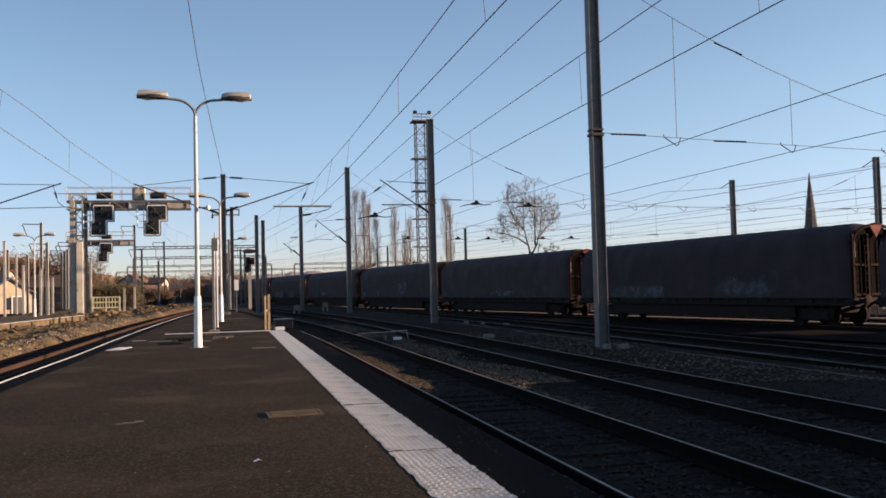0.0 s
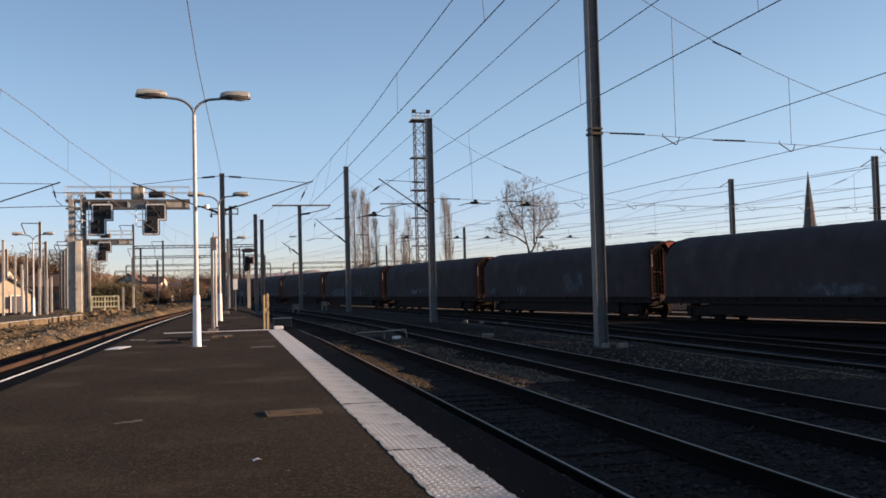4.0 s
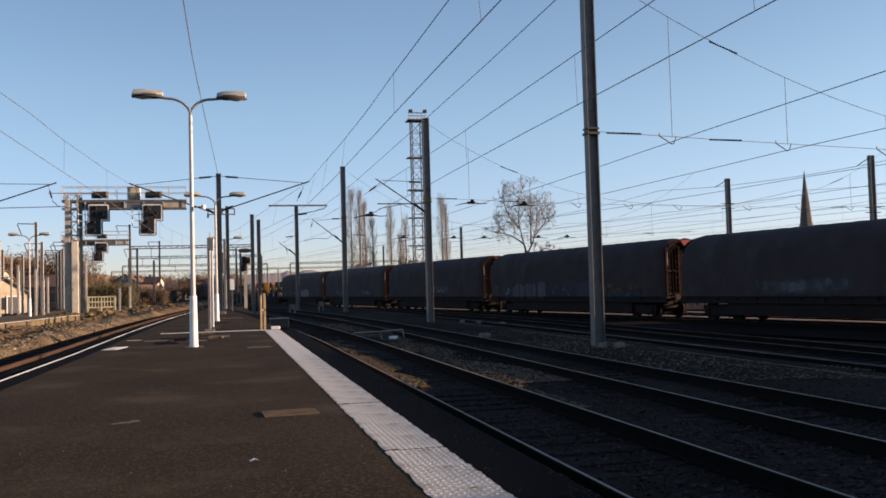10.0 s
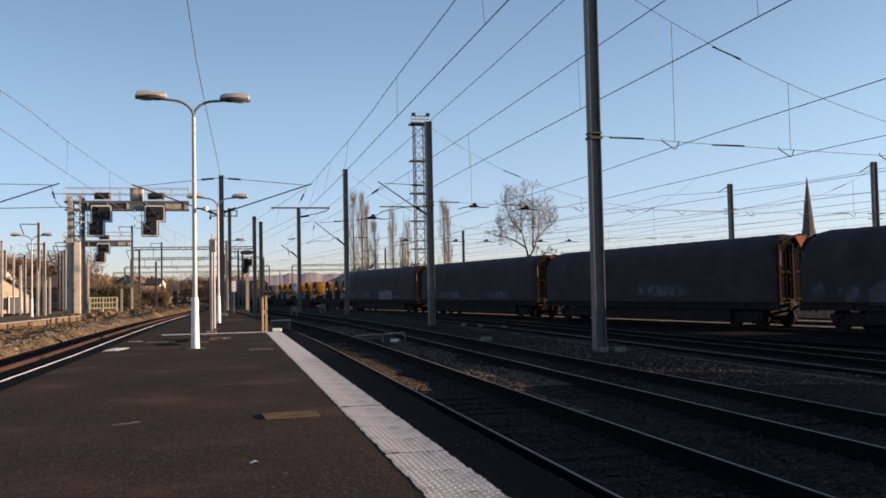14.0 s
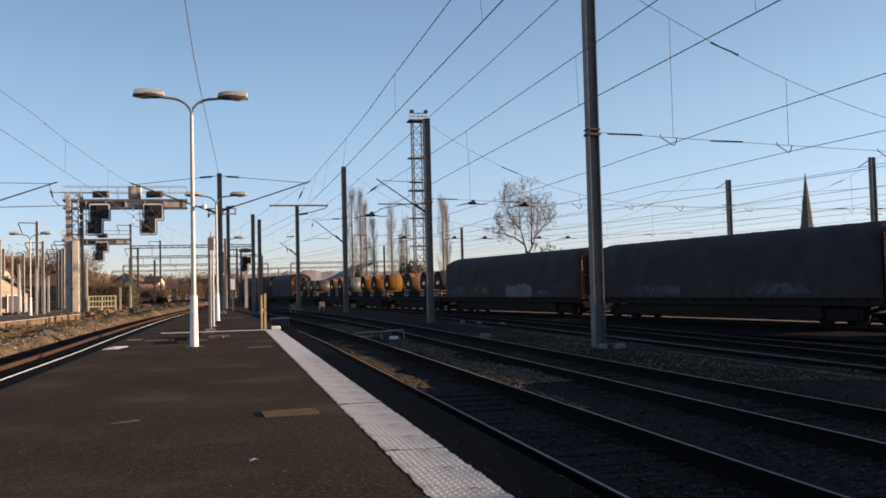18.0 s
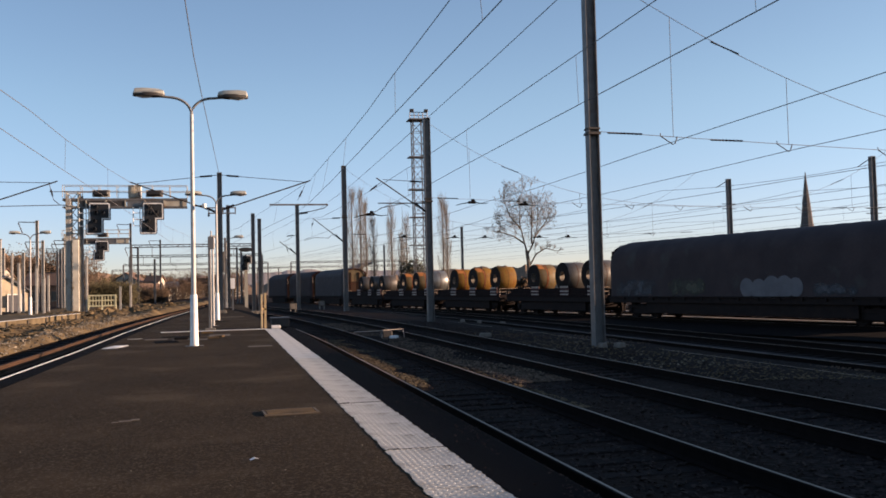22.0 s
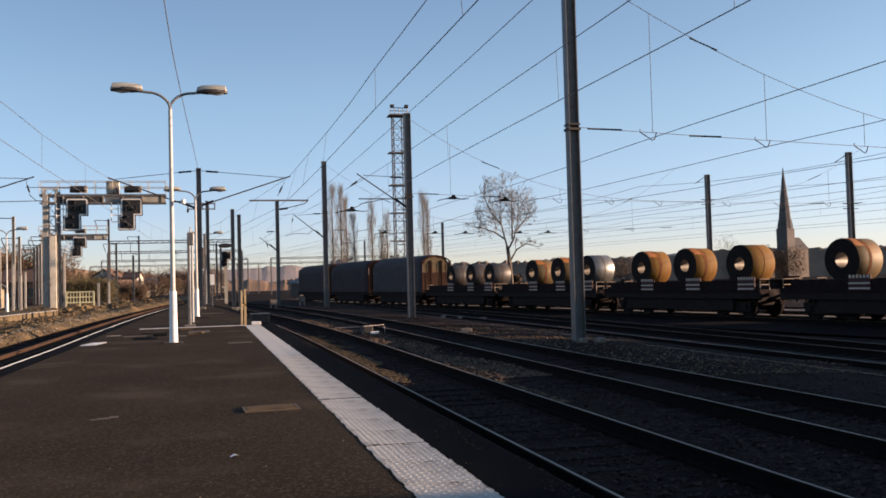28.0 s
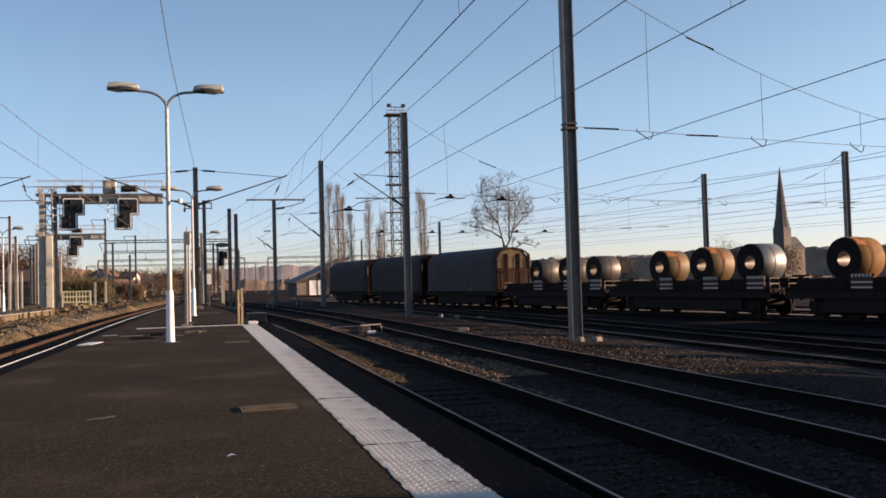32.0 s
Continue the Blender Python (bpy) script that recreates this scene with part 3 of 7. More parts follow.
def hood_section(w, z0, z1, arch):
    """Section of a hooded body: upright sides, rounded shoulders and a low arched roof."""
    pts = [(-w, z0), (-w, z0 + 0.5), (-w, z0 + 1.2), (-w, z1 - arch - 0.55), (-w + 0.03, z1 - arch - 0.25), (-w + 0.14, z1 - arch), (-w + 0.36, z1 - arch * 0.62)]
    for k in range(-3, 4):
        x = k / 4 * (w - 0.36)
        pts.append((x, z1 - arch * 0.55 * (x / (w - 0.36)) ** 2))
    return pts + [(-x, z) for x, z in reversed(pts[:7])]


def hood(length, w=1.42, z0=1.12, z1=4.26, hoops=16, corner=0.85):
    """A tarpaulin stretched over hoops: it sinks a little between them, and rounds off at both ends in profile and plan."""
    sec = hood_section(w, z0, z1, 0.5)
    ds = [0.0, 0.06, 0.16, 0.32, 0.55, corner]
    mid = [-length / 2 + corner + (length - 2 * corner) * i / (2 * hoops) for i in range(1, 2 * hoops)]
    out = [(-length / 2 + d, d, 0) for d in ds] + [(y, corner, i % 2) for i, y in enumerate(mid)] + [(length / 2 - d, d, 0) for d in reversed(ds)]
    vs = []
    for y, d, low in out:
        e = corner - d
        fall = corner - math.sqrt(max(0.0, corner * corner - e * e))
        narrow = 1.0 - 0.12 * (e / corner) ** 3 - 0.006 * low
        sink = 0.02 * low + 0.008 * noise.noise((y * 0.7, 1, 0))
        for x, z in sec:
            t = max(0.0, (z - 2.4) / (z1 - 2.4))
            bulge = 1.0 + 0.008 * noise.noise((y * 0.5, z * 0.8, x))
            vs.append((x * narrow * bulge, y, z - fall * t - sink * t))
    q = len(sec)
    m = Mesh().add(vs, [(i * q + j, i * q + j + 1, (i + 1) * q + j + 1, (i + 1) * q + j) for i in range(len(out) - 1) for j in range(q - 1)])
    m.add(vs[:q], [tuple(range(q))])
    m.add(vs[-q:], [tuple(range(q))[::-1]])
    return m


def wheel_mesh():
    return Mesh().lathe([(0.0, -0.07), (0.16, -0.09), (0.2, -0.03), (0.38, -0.02), (0.4, -0.065), (0.46, -0.065), (0.455, 0.05), (0.485, 0.075), (0.46, 0.08), (0.39, 0.08), (0.37, 0.02), (0.15, 0.03), (0.0, 0.05)], 18, axis="x").data("wheel", [M_UNDER], smooth=True)


WHEEL = wheel_mesh()


def bogie_frame():
    m = Mesh()
    for x in (-1.0, 1.0):
        m.box((x, 0, 0.62), (0.12, 2.5, 0.2))
        # solid side plate added to stop sunlight between the wheels
        m.box((x, 0, 0.42), (0.1, 2.4, 0.36))
        for y in (-0.9, 0.9):
            m.box((x * 1.05, y, 0.46), (0.22, 0.26, 0.26))
            m.lathe([(0.09, 0.55), (0.11, 0.6), (0.09, 0.65), (0.11, 0.7), (0.09, 0.75), (0.11, 0.8)], 8, centre=(x * 1.02, y * 0.7, 0))
            m.box((x * 0.86, y * 0.42, 0.4), (0.14, 0.07, 0.5))
    m.box((0, 0, 0.66), (2.1, 0.42, 0.24))
    m.box((0, 1.18, 0.6), (2.0, 0.1, 0.14))
    m.box((0, -1.18, 0.6), (2.0, 0.1, 0.14))
    return m.data("bogie_frame", [M_UNDER], 0.015)


BOGIE = bogie_frame()
AXLE = Mesh().tube([(-0.98, 0, 0), (0.98, 0, 0)], 0.075, 8).data("axle", [M_UNDER], smooth=True)


def add_bogie(root, y):
    b = part("bogie", BOGIE, M_UNDER, root, at=pose(0, y, 0))
    for d in (-0.9, 0.9):
        part("axle", AXLE, M_UNDER, b, at=pose(0, d, 0.46))
        for x, turn in ((-0.75, 0), (0.75, 180)):
            part("wheel", WHEEL, M_UNDER, b, at=pose(x, d, 0.46, 0, 0, turn))


BUFFER = Mesh().lathe([(0.12, -0.35), (0.13, -0.3), (0.09, -0.28), (0.09, 0.2), (0.24, 0.24), (0.25, 0.27), (0.18, 0.29), (0.0, 0.295)], 14, axis="y").data("buffer", [M_UNDER], smooth=True)


def add_ends(root, length):
    for e, turn in ((length / 2, 0), (-length / 2, 180)):
        for x in (-0.875, 0.875):
            part("buffer", BUFFER, M_UNDER, root, at=pose(x, e, 1.04, 0, 0, turn))
        m = Mesh().bar((0, 0, 1.02), (0, 0.34, 0.98), 0.09, 0.12).bar((0, 0.3, 0.98), (0, 0.42, 0.72), 0.06, 0.07).bar((0.25, 0.1, 0.95), (0.28, 0.2, 0.5), 0.04, 0.04)
        part("coupling", m, M_UNDER, root, at=pose(0, e, 0, 0, 0, turn))


def underframe(length):
    m = Mesh()
    for x in (-1.32, 1.32):
        m.box((x, 0, 1.0), (0.12, length, 0.3))
    m.box((0, 0, 1.06), (2.6, length, 0.14))
    for y in (-length / 2 + 0.12, length / 2 - 0.12):
        m.box((0, y, 1.0), (2.7, 0.2, 0.36))
    # deep skirts added to keep low sun from passing under the wagon
    for x in (-1.18, 1.18):
        m.box((x, 0, 0.58), (0.1, length * 0.68, 0.56))
    for i in range(7):
        m.box((0, -length * 0.3 + i * length * 0.1, 0.88), (2.3, 0.12, 0.22))
    m.box((0.5, 1.2, 0.66), (0.5, 1.0, 0.34))
    m.tube([(-0.4, -2.2, 0.7), (-0.4, -0.9, 0.7)], 0.2, 10)
    return m


def add_end_wall(root, y, turn, wall, frame_mat, meshes, z1=4.16, w=1.36):
    """The steel end wall of a hooded wagon: a sheet with posts, two cross bars, an arched head and a ladder."""
    if not meshes:
        pts = [(-w + 0.1, 1.15), (w - 0.1, 1.15), (w - 0.1, z1 - 0.7), (w * 0.6, z1 - 0.25), (0, z1 - 0.05), (-w * 0.6, z1 - 0.25), (-w + 0.1, z1 - 0.7)]
        n = len(pts)
        sheet = Mesh().add([(x, d, z) for d in (-0.03, 0.03) for x, z in pts], [tuple(range(n))[::-1], tuple(range(n, 2 * n))] + [(i, (i + 1) % n, n + (i + 1) % n, n + i) for i in range(n)])
        arch = [(x, 0.08, z1 - 0.55 * (x / w) ** 2 - (0.25 if abs(x) > w - 0.1 else 0)) for x in (-w, -w * 0.8, -w * 0.5, 0, w * 0.5, w * 0.8, w)]
        meshes["sheet"] = sheet.data("end_sheet", [wall])
        meshes["post"] = Mesh().box((0, 0.08, 2.45), (0.11, 0.1, 2.6)).data("end_post", [frame_mat], 0.01)
        meshes["bar"] = Mesh().box((0, 0.1, 0), (2 * w - 0.15, 0.08, 0.1)).data("cross_bar", [frame_mat], 0.01)
        meshes["arch"] = Mesh().tube(arch, 0.07, 6).data("arch", [frame_mat])
        meshes["ladder"] = end_ladder(-0.62).data("ladder", [frame_mat])
        meshes["ladder_2"] = end_ladder(0.62).data("ladder", [frame_mat])
        meshes["gusset"] = Mesh().add([(-0.38, 0.1, z1 - 0.02), (0.38, 0.1, z1 - 0.02), (0.0, 0.1, z1 - 0.55), (-0.38, 0.14, z1 - 0.02), (0.38, 0.14, z1 - 0.02), (0.0, 0.14, z1 - 0.55)],
                                      [(0, 1, 2), (5, 4, 3), (0, 1, 4, 3), (1, 2, 5, 4), (2, 0, 3, 5)]).data("gusset", [M_REDPLATE])
        meshes["grab"] = Mesh().tube([(0, 0.06, 2.75), (0, 0.2, 2.8), (0, 0.2, 3.45), (0, 0.06, 3.5)], 0.024, 6).data("grab_rail", [M_LADDER])
    e = part("end_wall", meshes["sheet"], wall, root, "steel end wall", at=pose(0, y, 0, 0, 0, turn))
    for x in (-w + 0.08, -0.48, 0.48, w - 0.08):
        part("end_post", meshes["post"], frame_mat, e, at=pose(x, 0, 0))
    for z in (1.3, 2.5):
        part("cross_bar", meshes["bar"], frame_mat, e, at=pose(0, 0, z))
    part("arch", meshes["arch"], frame_mat, e, "rusty arched head of the end frame")
    part("ladder", meshes["ladder"], frame_mat, e, "rusty end ladder")
    part("ladder", meshes["ladder_2"], frame_mat, e, "rusty end ladder")
    if wall is not M_ENDWALL:
        part("gusset", meshes["gusset"], M_REDPLATE, e, "red painted gusset under the arch")
    for x in (-w + 0.06, w - 0.06):
        part("grab_rail", meshes["grab"], M_LADDER, e, "worn pale grab rail", at=pose(x, 0, 0))


def end_ladder(x):
    m = Mesh()
    for d in (-0.16, 0.16):
        m.tube([(x + d, 0.2, 1.1), (x + d, 0.2, 3.5), (x + d * 0.8, 0.1, 3.75)], 0.02, 6)
    for i in range(8):
        m.tube([(x - 0.16, 0.2, 1.3 + 0.28 * i), (x + 0.16, 0.2, 1.3 + 0.28 * i)], 0.016, 6)
    return m


def build_hooded_wagon(length, tarp, wall, frame_mat, label, hoops, name="hooded_freight_wagon"):
    root = thing(name, on_train(-200), label, "freight wagon", "wagons of the freight train")
    body = length - 1.15
    part("hood", hood(body - 0.22, hoops=hoops), tarp, root, "dark tarpaulin hood stretched over hoops", smooth=True, at=pose(0, 0.09, 0))
    part("underframe", underframe(body), M_UNDER, root, bevel=0.012)
    meshes = {}
    for y, turn in ((body / 2 - 0.42, 0), (-body / 2 + 0.12, 180)):
        add_end_wall(root, y, turn, wall, frame_mat, meshes)
    for y in (-body / 2 + 2.6, body / 2 - 2.6):
        add_bogie(root, y)
    add_ends(root, body)
    rail = Mesh()
    for x in (-1.45, 1.45):
        rail.tube([(x, -body / 2 + 0.3, 1.17), (x, body / 2 - 0.3, 1.17)], 0.035, 6)
        for i in range(int(body / 1.3)):
            rail.box((x, -body / 2 + 0.8 + i * 1.3, 1.1), (0.05, 0.09, 0.2))
    part("tarpaulin_rail", rail, M_UNDER, root)
    return root


LONG = 21.7
LONG_WAGONS = []
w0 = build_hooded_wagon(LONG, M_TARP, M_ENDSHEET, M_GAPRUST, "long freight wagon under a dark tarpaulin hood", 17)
LONG_WAGONS.append(w0)
for i in range(1, 13):
    LONG_WAGONS.append(copy_thing(w0, on_train(-200)))
for i, w in enumerate(LONG_WAGONS):
    MOVING.append((w, -LONG * (i + 0.5), 0, 0))



def paint_patch(wagon, cy, cz, w, h, seed, material):
    """A sprayed patch on the side towards the platform: a thin film of paint a few millimetres proud of the sheet, ragged at its rim."""
    n, k = 12, 4
    vs = [(-1.447, cy + w * 1.25 * (i / n - 0.5), cz + h * 1.35 * (j / k - 0.5)) for j in range(k + 1) for i in range(n + 1)]
    m = Mesh().add(vs, [(j * (n + 1) + i, j * (n + 1) + i + 1, (j + 1) * (n + 1) + i + 1, (j + 1) * (n + 1) + i) for j in range(k) for i in range(n)])
    part("paint_patch", m, material, wagon, "pale sprayed paint on the hood")


for i, cy, cz, w, h, sd, mt in ((0, 7.6, 1.62, 3.4, 0.9, 2, M_SPRAY_DIM), (0, 3.3, 1.68, 2.6, 0.8, 9, M_SPRAY_OCHRE), (0, -6.0, 1.5, 2.2, 0.5, 13, M_SPRAY_DIM),
                               (7, 4.2, 1.45, 5.4, 0.75, 2, M_SPRAY_DIM), (7, -4.2, 1.68, 3.6, 1.0, 3, M_SPRAY_DIM), (5, -2.6, 2.2, 2.6, 1.5, 4, M_SPRAY_DIM), (5, 8.5, 1.6, 1.2, 0.8, 4, M_SPRAY_DIM), (5, 4.1, 1.62, 1.4, 0.8, 5, M_SPRAY_DIM),
                               (3, 0.1, 1.5, 3.2, 0.7, 6, M_SPRAY_BLUE), (3, 7.5, 1.5, 1.3, 0.7, 7, M_SPRAY_DIM), (3, 9.1, 1.75, 0.8, 0.5, 7, M_SPRAY_DIM), (3, -6.4, 1.32, 3.3, 0.5, 5, M_SPRAY_TEAL), (3, -6.5, 1.62, 3.0, 0.42, 8, M_SPRAY_RUST), (3, -5.3, 1.82, 1.2, 0.3, 9, M_SPRAY_OCHRE), (2, -2.0, 1.75, 4.8, 0.6, 8, M_SPRAY_DIM),
                               (6, -1.0, 1.5, 4.0, 0.5, 10, M_SPRAY_DIM), (4, 2.0, 1.6, 5.0, 0.6, 11, M_SPRAY_DIM), (1, -5.0, 1.6, 4.0, 0.7, 12, M_SPRAY_DIM), (1, 4.0, 1.55, 5.0, 0.6, 12, M_SPRAY_DIM)):
    paint_patch(LONG_WAGONS[i], cy, cz, w, h, sd, mt)


def painted_shape(wagon, low, high, y0, y1, material, label, n=36, k=3):
    """A sheet of paint between a lower and an upper edge given along the wagon's side, a few millimetres proud of the hood."""
    vs = []
    for i in range(n + 1):
        y = y0 + (y1 - y0) * i / n
        a, b = low(y), high(y)
        vs += [(-1.449, y, a + (b - a) * j / k) for j in range(k + 1)]
    q = k + 1
    part("paint_patch", Mesh().add(vs, [(i * q + j, (i + 1) * q + j, (i + 1) * q + j + 1, i * q + j + 1) for i in range(n) for j in range(k)]), material, wagon, label)


PUFFS = ((-0.98, 1.6, 0.44), (-1.75, 1.5, 0.5), (-2.55, 1.58, 0.54), (-3.3, 1.62, 0.5), (-3.95, 1.6, 0.42))


def puff_edge(y, up):
    """Upper or lower rim of a row of round paint puffs that run into one another."""
    q = [c + up * math.sqrt(r * r - (y - m) ** 2) for m, c, r in PUFFS if abs(y - m) < r] or [1.55]
    if up > 0:
        return max(q)
    return max(1.13, min(q)) if -3.95 < y < -0.98 else min(q)


painted_shape(LONG_WAGONS[0], lambda y: puff_edge(y, -1), lambda y: puff_edge(y, 1), -0.55, -4.36, M_SPRAY_PALE, "pale grey sprayed cloud on the hood", 60)
for a, b, lean in ((6.6, 5.75, -0.2), (5.6, 4.92, -0.1), (4.75, 3.97, 0.02), (3.84, 3.36, 0.05), (3.08, 2.08, 0.1)):
    painted_shape(LONG_WAGONS[3], lambda y: 1.1, lambda y: 2.0 + 0.6 * lean + lean * math.sin(3.0 * y), a, b, M_SPRAY_BLOCK, "faded blue-grey painted block on the hood", 10)

painted_shape(LONG_WAGONS[3], lambda y: 1.13, lambda y: 2.05 + 0.05 * math.sin(4 * y), -1.65, -3.62, M_SPRAY_NIGHT, "dark violet painted block on the hood", 12)


def painted_stroke(wagon, pts, w, material, label):
    """A brush line w wide along points (y, z) on the side towards the platform."""
    vs = []
    for i, (y, z) in enumerate(pts):
        k = w * (0.7 + 0.3 * math.sin(2.0 * i + 1))
        vs += [(-1.452, y + k / 2, z - 0.2 * k), (-1.452, y - k / 2, z + 0.2 * k)]
    part("paint_stroke", Mesh().add(vs, [(2 * i, 2 * i + 1, 2 * i + 3, 2 * i + 2) for i in range(len(pts) - 1)]), material, wagon, label)


painted_shape(LONG_WAGONS[5], lambda y: 2.1 + 0.04 * math.sin(5 * y), lambda y: 2.16 + 0.06 * math.sin(5 * y + 0.6), 8.2, 5.0, M_SPRAY_DIM, "pale wavy painted line on the hood", 40, 1)
painted_stroke(LONG_WAGONS[3], ((-3.52, 2.22), (-3.66, 2.12), (-3.78, 1.95), (-3.84, 1.78), (-3.88, 1.66), (-4.0, 1.5), (-4.1, 1.38), (-4.0, 1.28), (-3.92, 1.13)), 0.15, M_SPRAY_WHITE, "white painted squiggle")
painted_stroke(LONG_WAGONS[3], ((-4.1, 1.4), (-4.25, 1.5), (-4.4, 1.75)), 0.22, M_SPRAY_PALE, "pale painted squiggle")
painted_stroke(LONG_WAGONS[3], ((-1.85, 1.13), (-1.92, 1.18), (-2.02, 1.28)), 0.14, M_SPRAY_WHITE, "white painted dash")
painted_shape(LONG_WAGONS[3], lambda y: 1.13, lambda y: 1.17 + 0.02 * math.sin(9 * y), -2.42, -4.1, M_SPRAY_WHITE, "thin white painted line along the hood", 16, 1)

SHORT = 12.95
BEHIND = -0.6
COIL_WAGONS = []


def build_coil_wagon():
    root = thing("coil_wagon", on_train(-200), "open flat wagon with cradles for steel coils", "freight wagon", "wagons of the freight train")
    body = SHORT - 1.1
    part("underframe", underframe(body), M_UNDER, root, bevel=0.012)
    deck = Mesh().box((0, 0, 1.2), (2.75, body, 0.1))
    for x in (-1.36, 1.36):
        deck.box((x, 0, 1.24), (0.08, body, 0.22))
        for c in (-3.55, 0, 3.55):
            deck.box((x * 0.98, c, 1.45), (0.09, 3.5, 0.46))
    part("deck", deck, M_DECK, root, "dark brown deck and side boards", bevel=0.01)
    for c in (-3.55, 0, 3.55):
        for s in (-1, 1):
            m = Mesh()
            m.add([(-1.15, 0.35 * s, 1.25), (1.15, 0.35 * s, 1.25), (1.15, 1.05 * s, 1.25), (-1.15, 1.05 * s, 1.25), (-1.1, 0.8 * s, 1.55), (1.1, 0.8 * s, 1.55), (1.1, 0.95 * s, 1.55), (-1.1, 0.95 * s, 1.55)],
                  [(0, 1, 2, 3), (4, 5, 6, 7), (0, 1, 5, 4), (2, 3, 7, 6), (1, 2, 6, 5), (0, 3, 7, 4)])
            part("cradle", m, M_UNDER, root, at=pose(0, c, 0))
    for y, turn in ((body / 2, 0), (-body / 2, 180)):
        for c in (-1.0, 1.0):
            m = Mesh().tube([(c - 0.27, -0.1, 1.25), (c - 0.27, -0.1, 1.72), (c + 0.27, -0.1, 1.72), (c + 0.27, -0.1, 1.25)], 0.028, 6)
            m.tube([(c - 0.27, -0.1, 1.48), (c + 0.27, -0.1, 1.48)], 0.022, 6)
            part("end_rail", m, M_PALERAIL, root, "worn pale shunter's handrail", at=pose(0, y, 0, 0, 0, turn))
    for y in (-body / 2 + 2.2, body / 2 - 2.2):
        add_bogie(root, y)
    add_ends(root, body)
    return root


c0 = build_coil_wagon()
COIL_WAGONS = [c0] + [copy_thing(c0, on_train(-200)) for _ in range(3)]
for i, w in enumerate(COIL_WAGONS):
    MOVING.append((w, (6.25, 19.25, 31.95, 44.3)[i], 0, 0))


STOP = Mesh().box((0, 0, 1.62), (0.1, 1.02, 0.6)).data("side_stop", [M_STOPRED])
STRIPE = Mesh().box((0, 0, 0), (0.02, 0.98, 0.06)).data("stripe", [M_STRIPE])
TOOTH = Mesh().box((0, 0, 0), (0.02, 0.09, 0.12)).data("tooth", [M_STRIPE])


def add_stops(wagon, places):
    """Coil stops on both sides of a wagon: rusty plates with two pale stripes and a toothed upper edge."""
    for c in places:
        for x in (-1, 1):
            st = part("side_stop", STOP, M_STOPRED, wagon, "rusty coil stop with pale stripes", at=pose(1.37 * x, c, -0.09))
            for z in (1.4, 1.6):
                part("stripe", STRIPE, M_STRIPE, st, at=pose(0.06 * x, 0, z))
            for k in range(6):
                part("tooth", TOOTH, M_STRIPE, st, at=pose(0.06 * x, -0.42 + 0.168 * k, 1.86))


for w, rel in zip(COIL_WAGONS, ((-3.7, -0.5, 3.25), (-3.95, -0.1, 3.45), (-4.05, -0.8, 2.45), (-3.9, -0.9, 2.6))):
    add_stops(w, [max(-5.1, c - 1.45) for c in rel])


def build_coil(r, width, skin, label):
    """A coil of steel strip lying across the wagon: layered ends, an open eye, a band round it."""
    root = thing("steel_coil", on_train(-200), label, "steel coil", "coils on the train")
    hole = 0.31
    prof = [(hole, -width / 2)]
    for k in range(7):
        rr = hole + (r - hole) * (k + 1) / 7
        prof += [(rr - 0.02, -width / 2 + 0.006 * (k % 2)), (rr, -width / 2 + 0.006 * ((k + 1) % 2))]
    for q in (1, -1):
        part("coil_edge", Mesh().lathe([(a, q * b) for a, b in prof], 40, axis="x"), M_COIL_END, root, "dark layered edges of the strip", smooth=True)
    part("coil_skin", Mesh().lathe([(r - 0.012, -width / 2), (r, -width / 2 + 0.015), (r, width / 2 - 0.015), (r - 0.012, width / 2)], 48, axis="x"), skin, root, smooth=True)
    part("eye", Mesh().lathe([(hole, -width / 2), (hole, width / 2)], 32, axis="x"), M_COIL_EYE, root, "open eye of the coil", smooth=True)
    part("strap", Mesh().lathe([(r + 0.001, 0.0), (r + 0.006, 0.0), (r + 0.006, 0.04), (r + 0.001, 0.04)], 48, axis="x"), M_RUSTDARK, root, "thin steel strap", smooth=True)
    return root


def torn_wrap(root, r, width, seed):
    """A scrap of orange protective wrap over the crown of a coil, ragged at its edges."""
    rnd = random.Random(seed)
    n, k, vs = 14, 5, []
    for i in range(n + 1):
        a = radians(38 + 104 * i / n)
        lo, hi = -width / 2 + rnd.uniform(0.0, 0.12), -width / 2 + width * rnd.uniform(0.3, 0.55)
        for j in range(k + 1):
            x = lo + (hi - lo) * j / k
            q = r + 0.012 + 0.02 * rnd.random()
            vs.append((x, q * math.cos(a), q * math.sin(a)))
    m = Mesh().add(vs, [(i * (k + 1) + j, i * (k + 1) + j + 1, (i + 1) * (k + 1) + j + 1, (i + 1) * (k + 1) + j) for i in range(n) for j in range(k)])
    part("torn_wrap", m, M_WRAP, root, "torn orange wrapping over the crown", smooth=True)
    part("wrap_band", Mesh().lathe([(r + 0.003, -0.1), (r + 0.009, -0.09), (r + 0.009, -0.01), (r + 0.003, -0.005)], 48, axis="x"), M_RUST, root, "orange band round the coil", smooth=True)


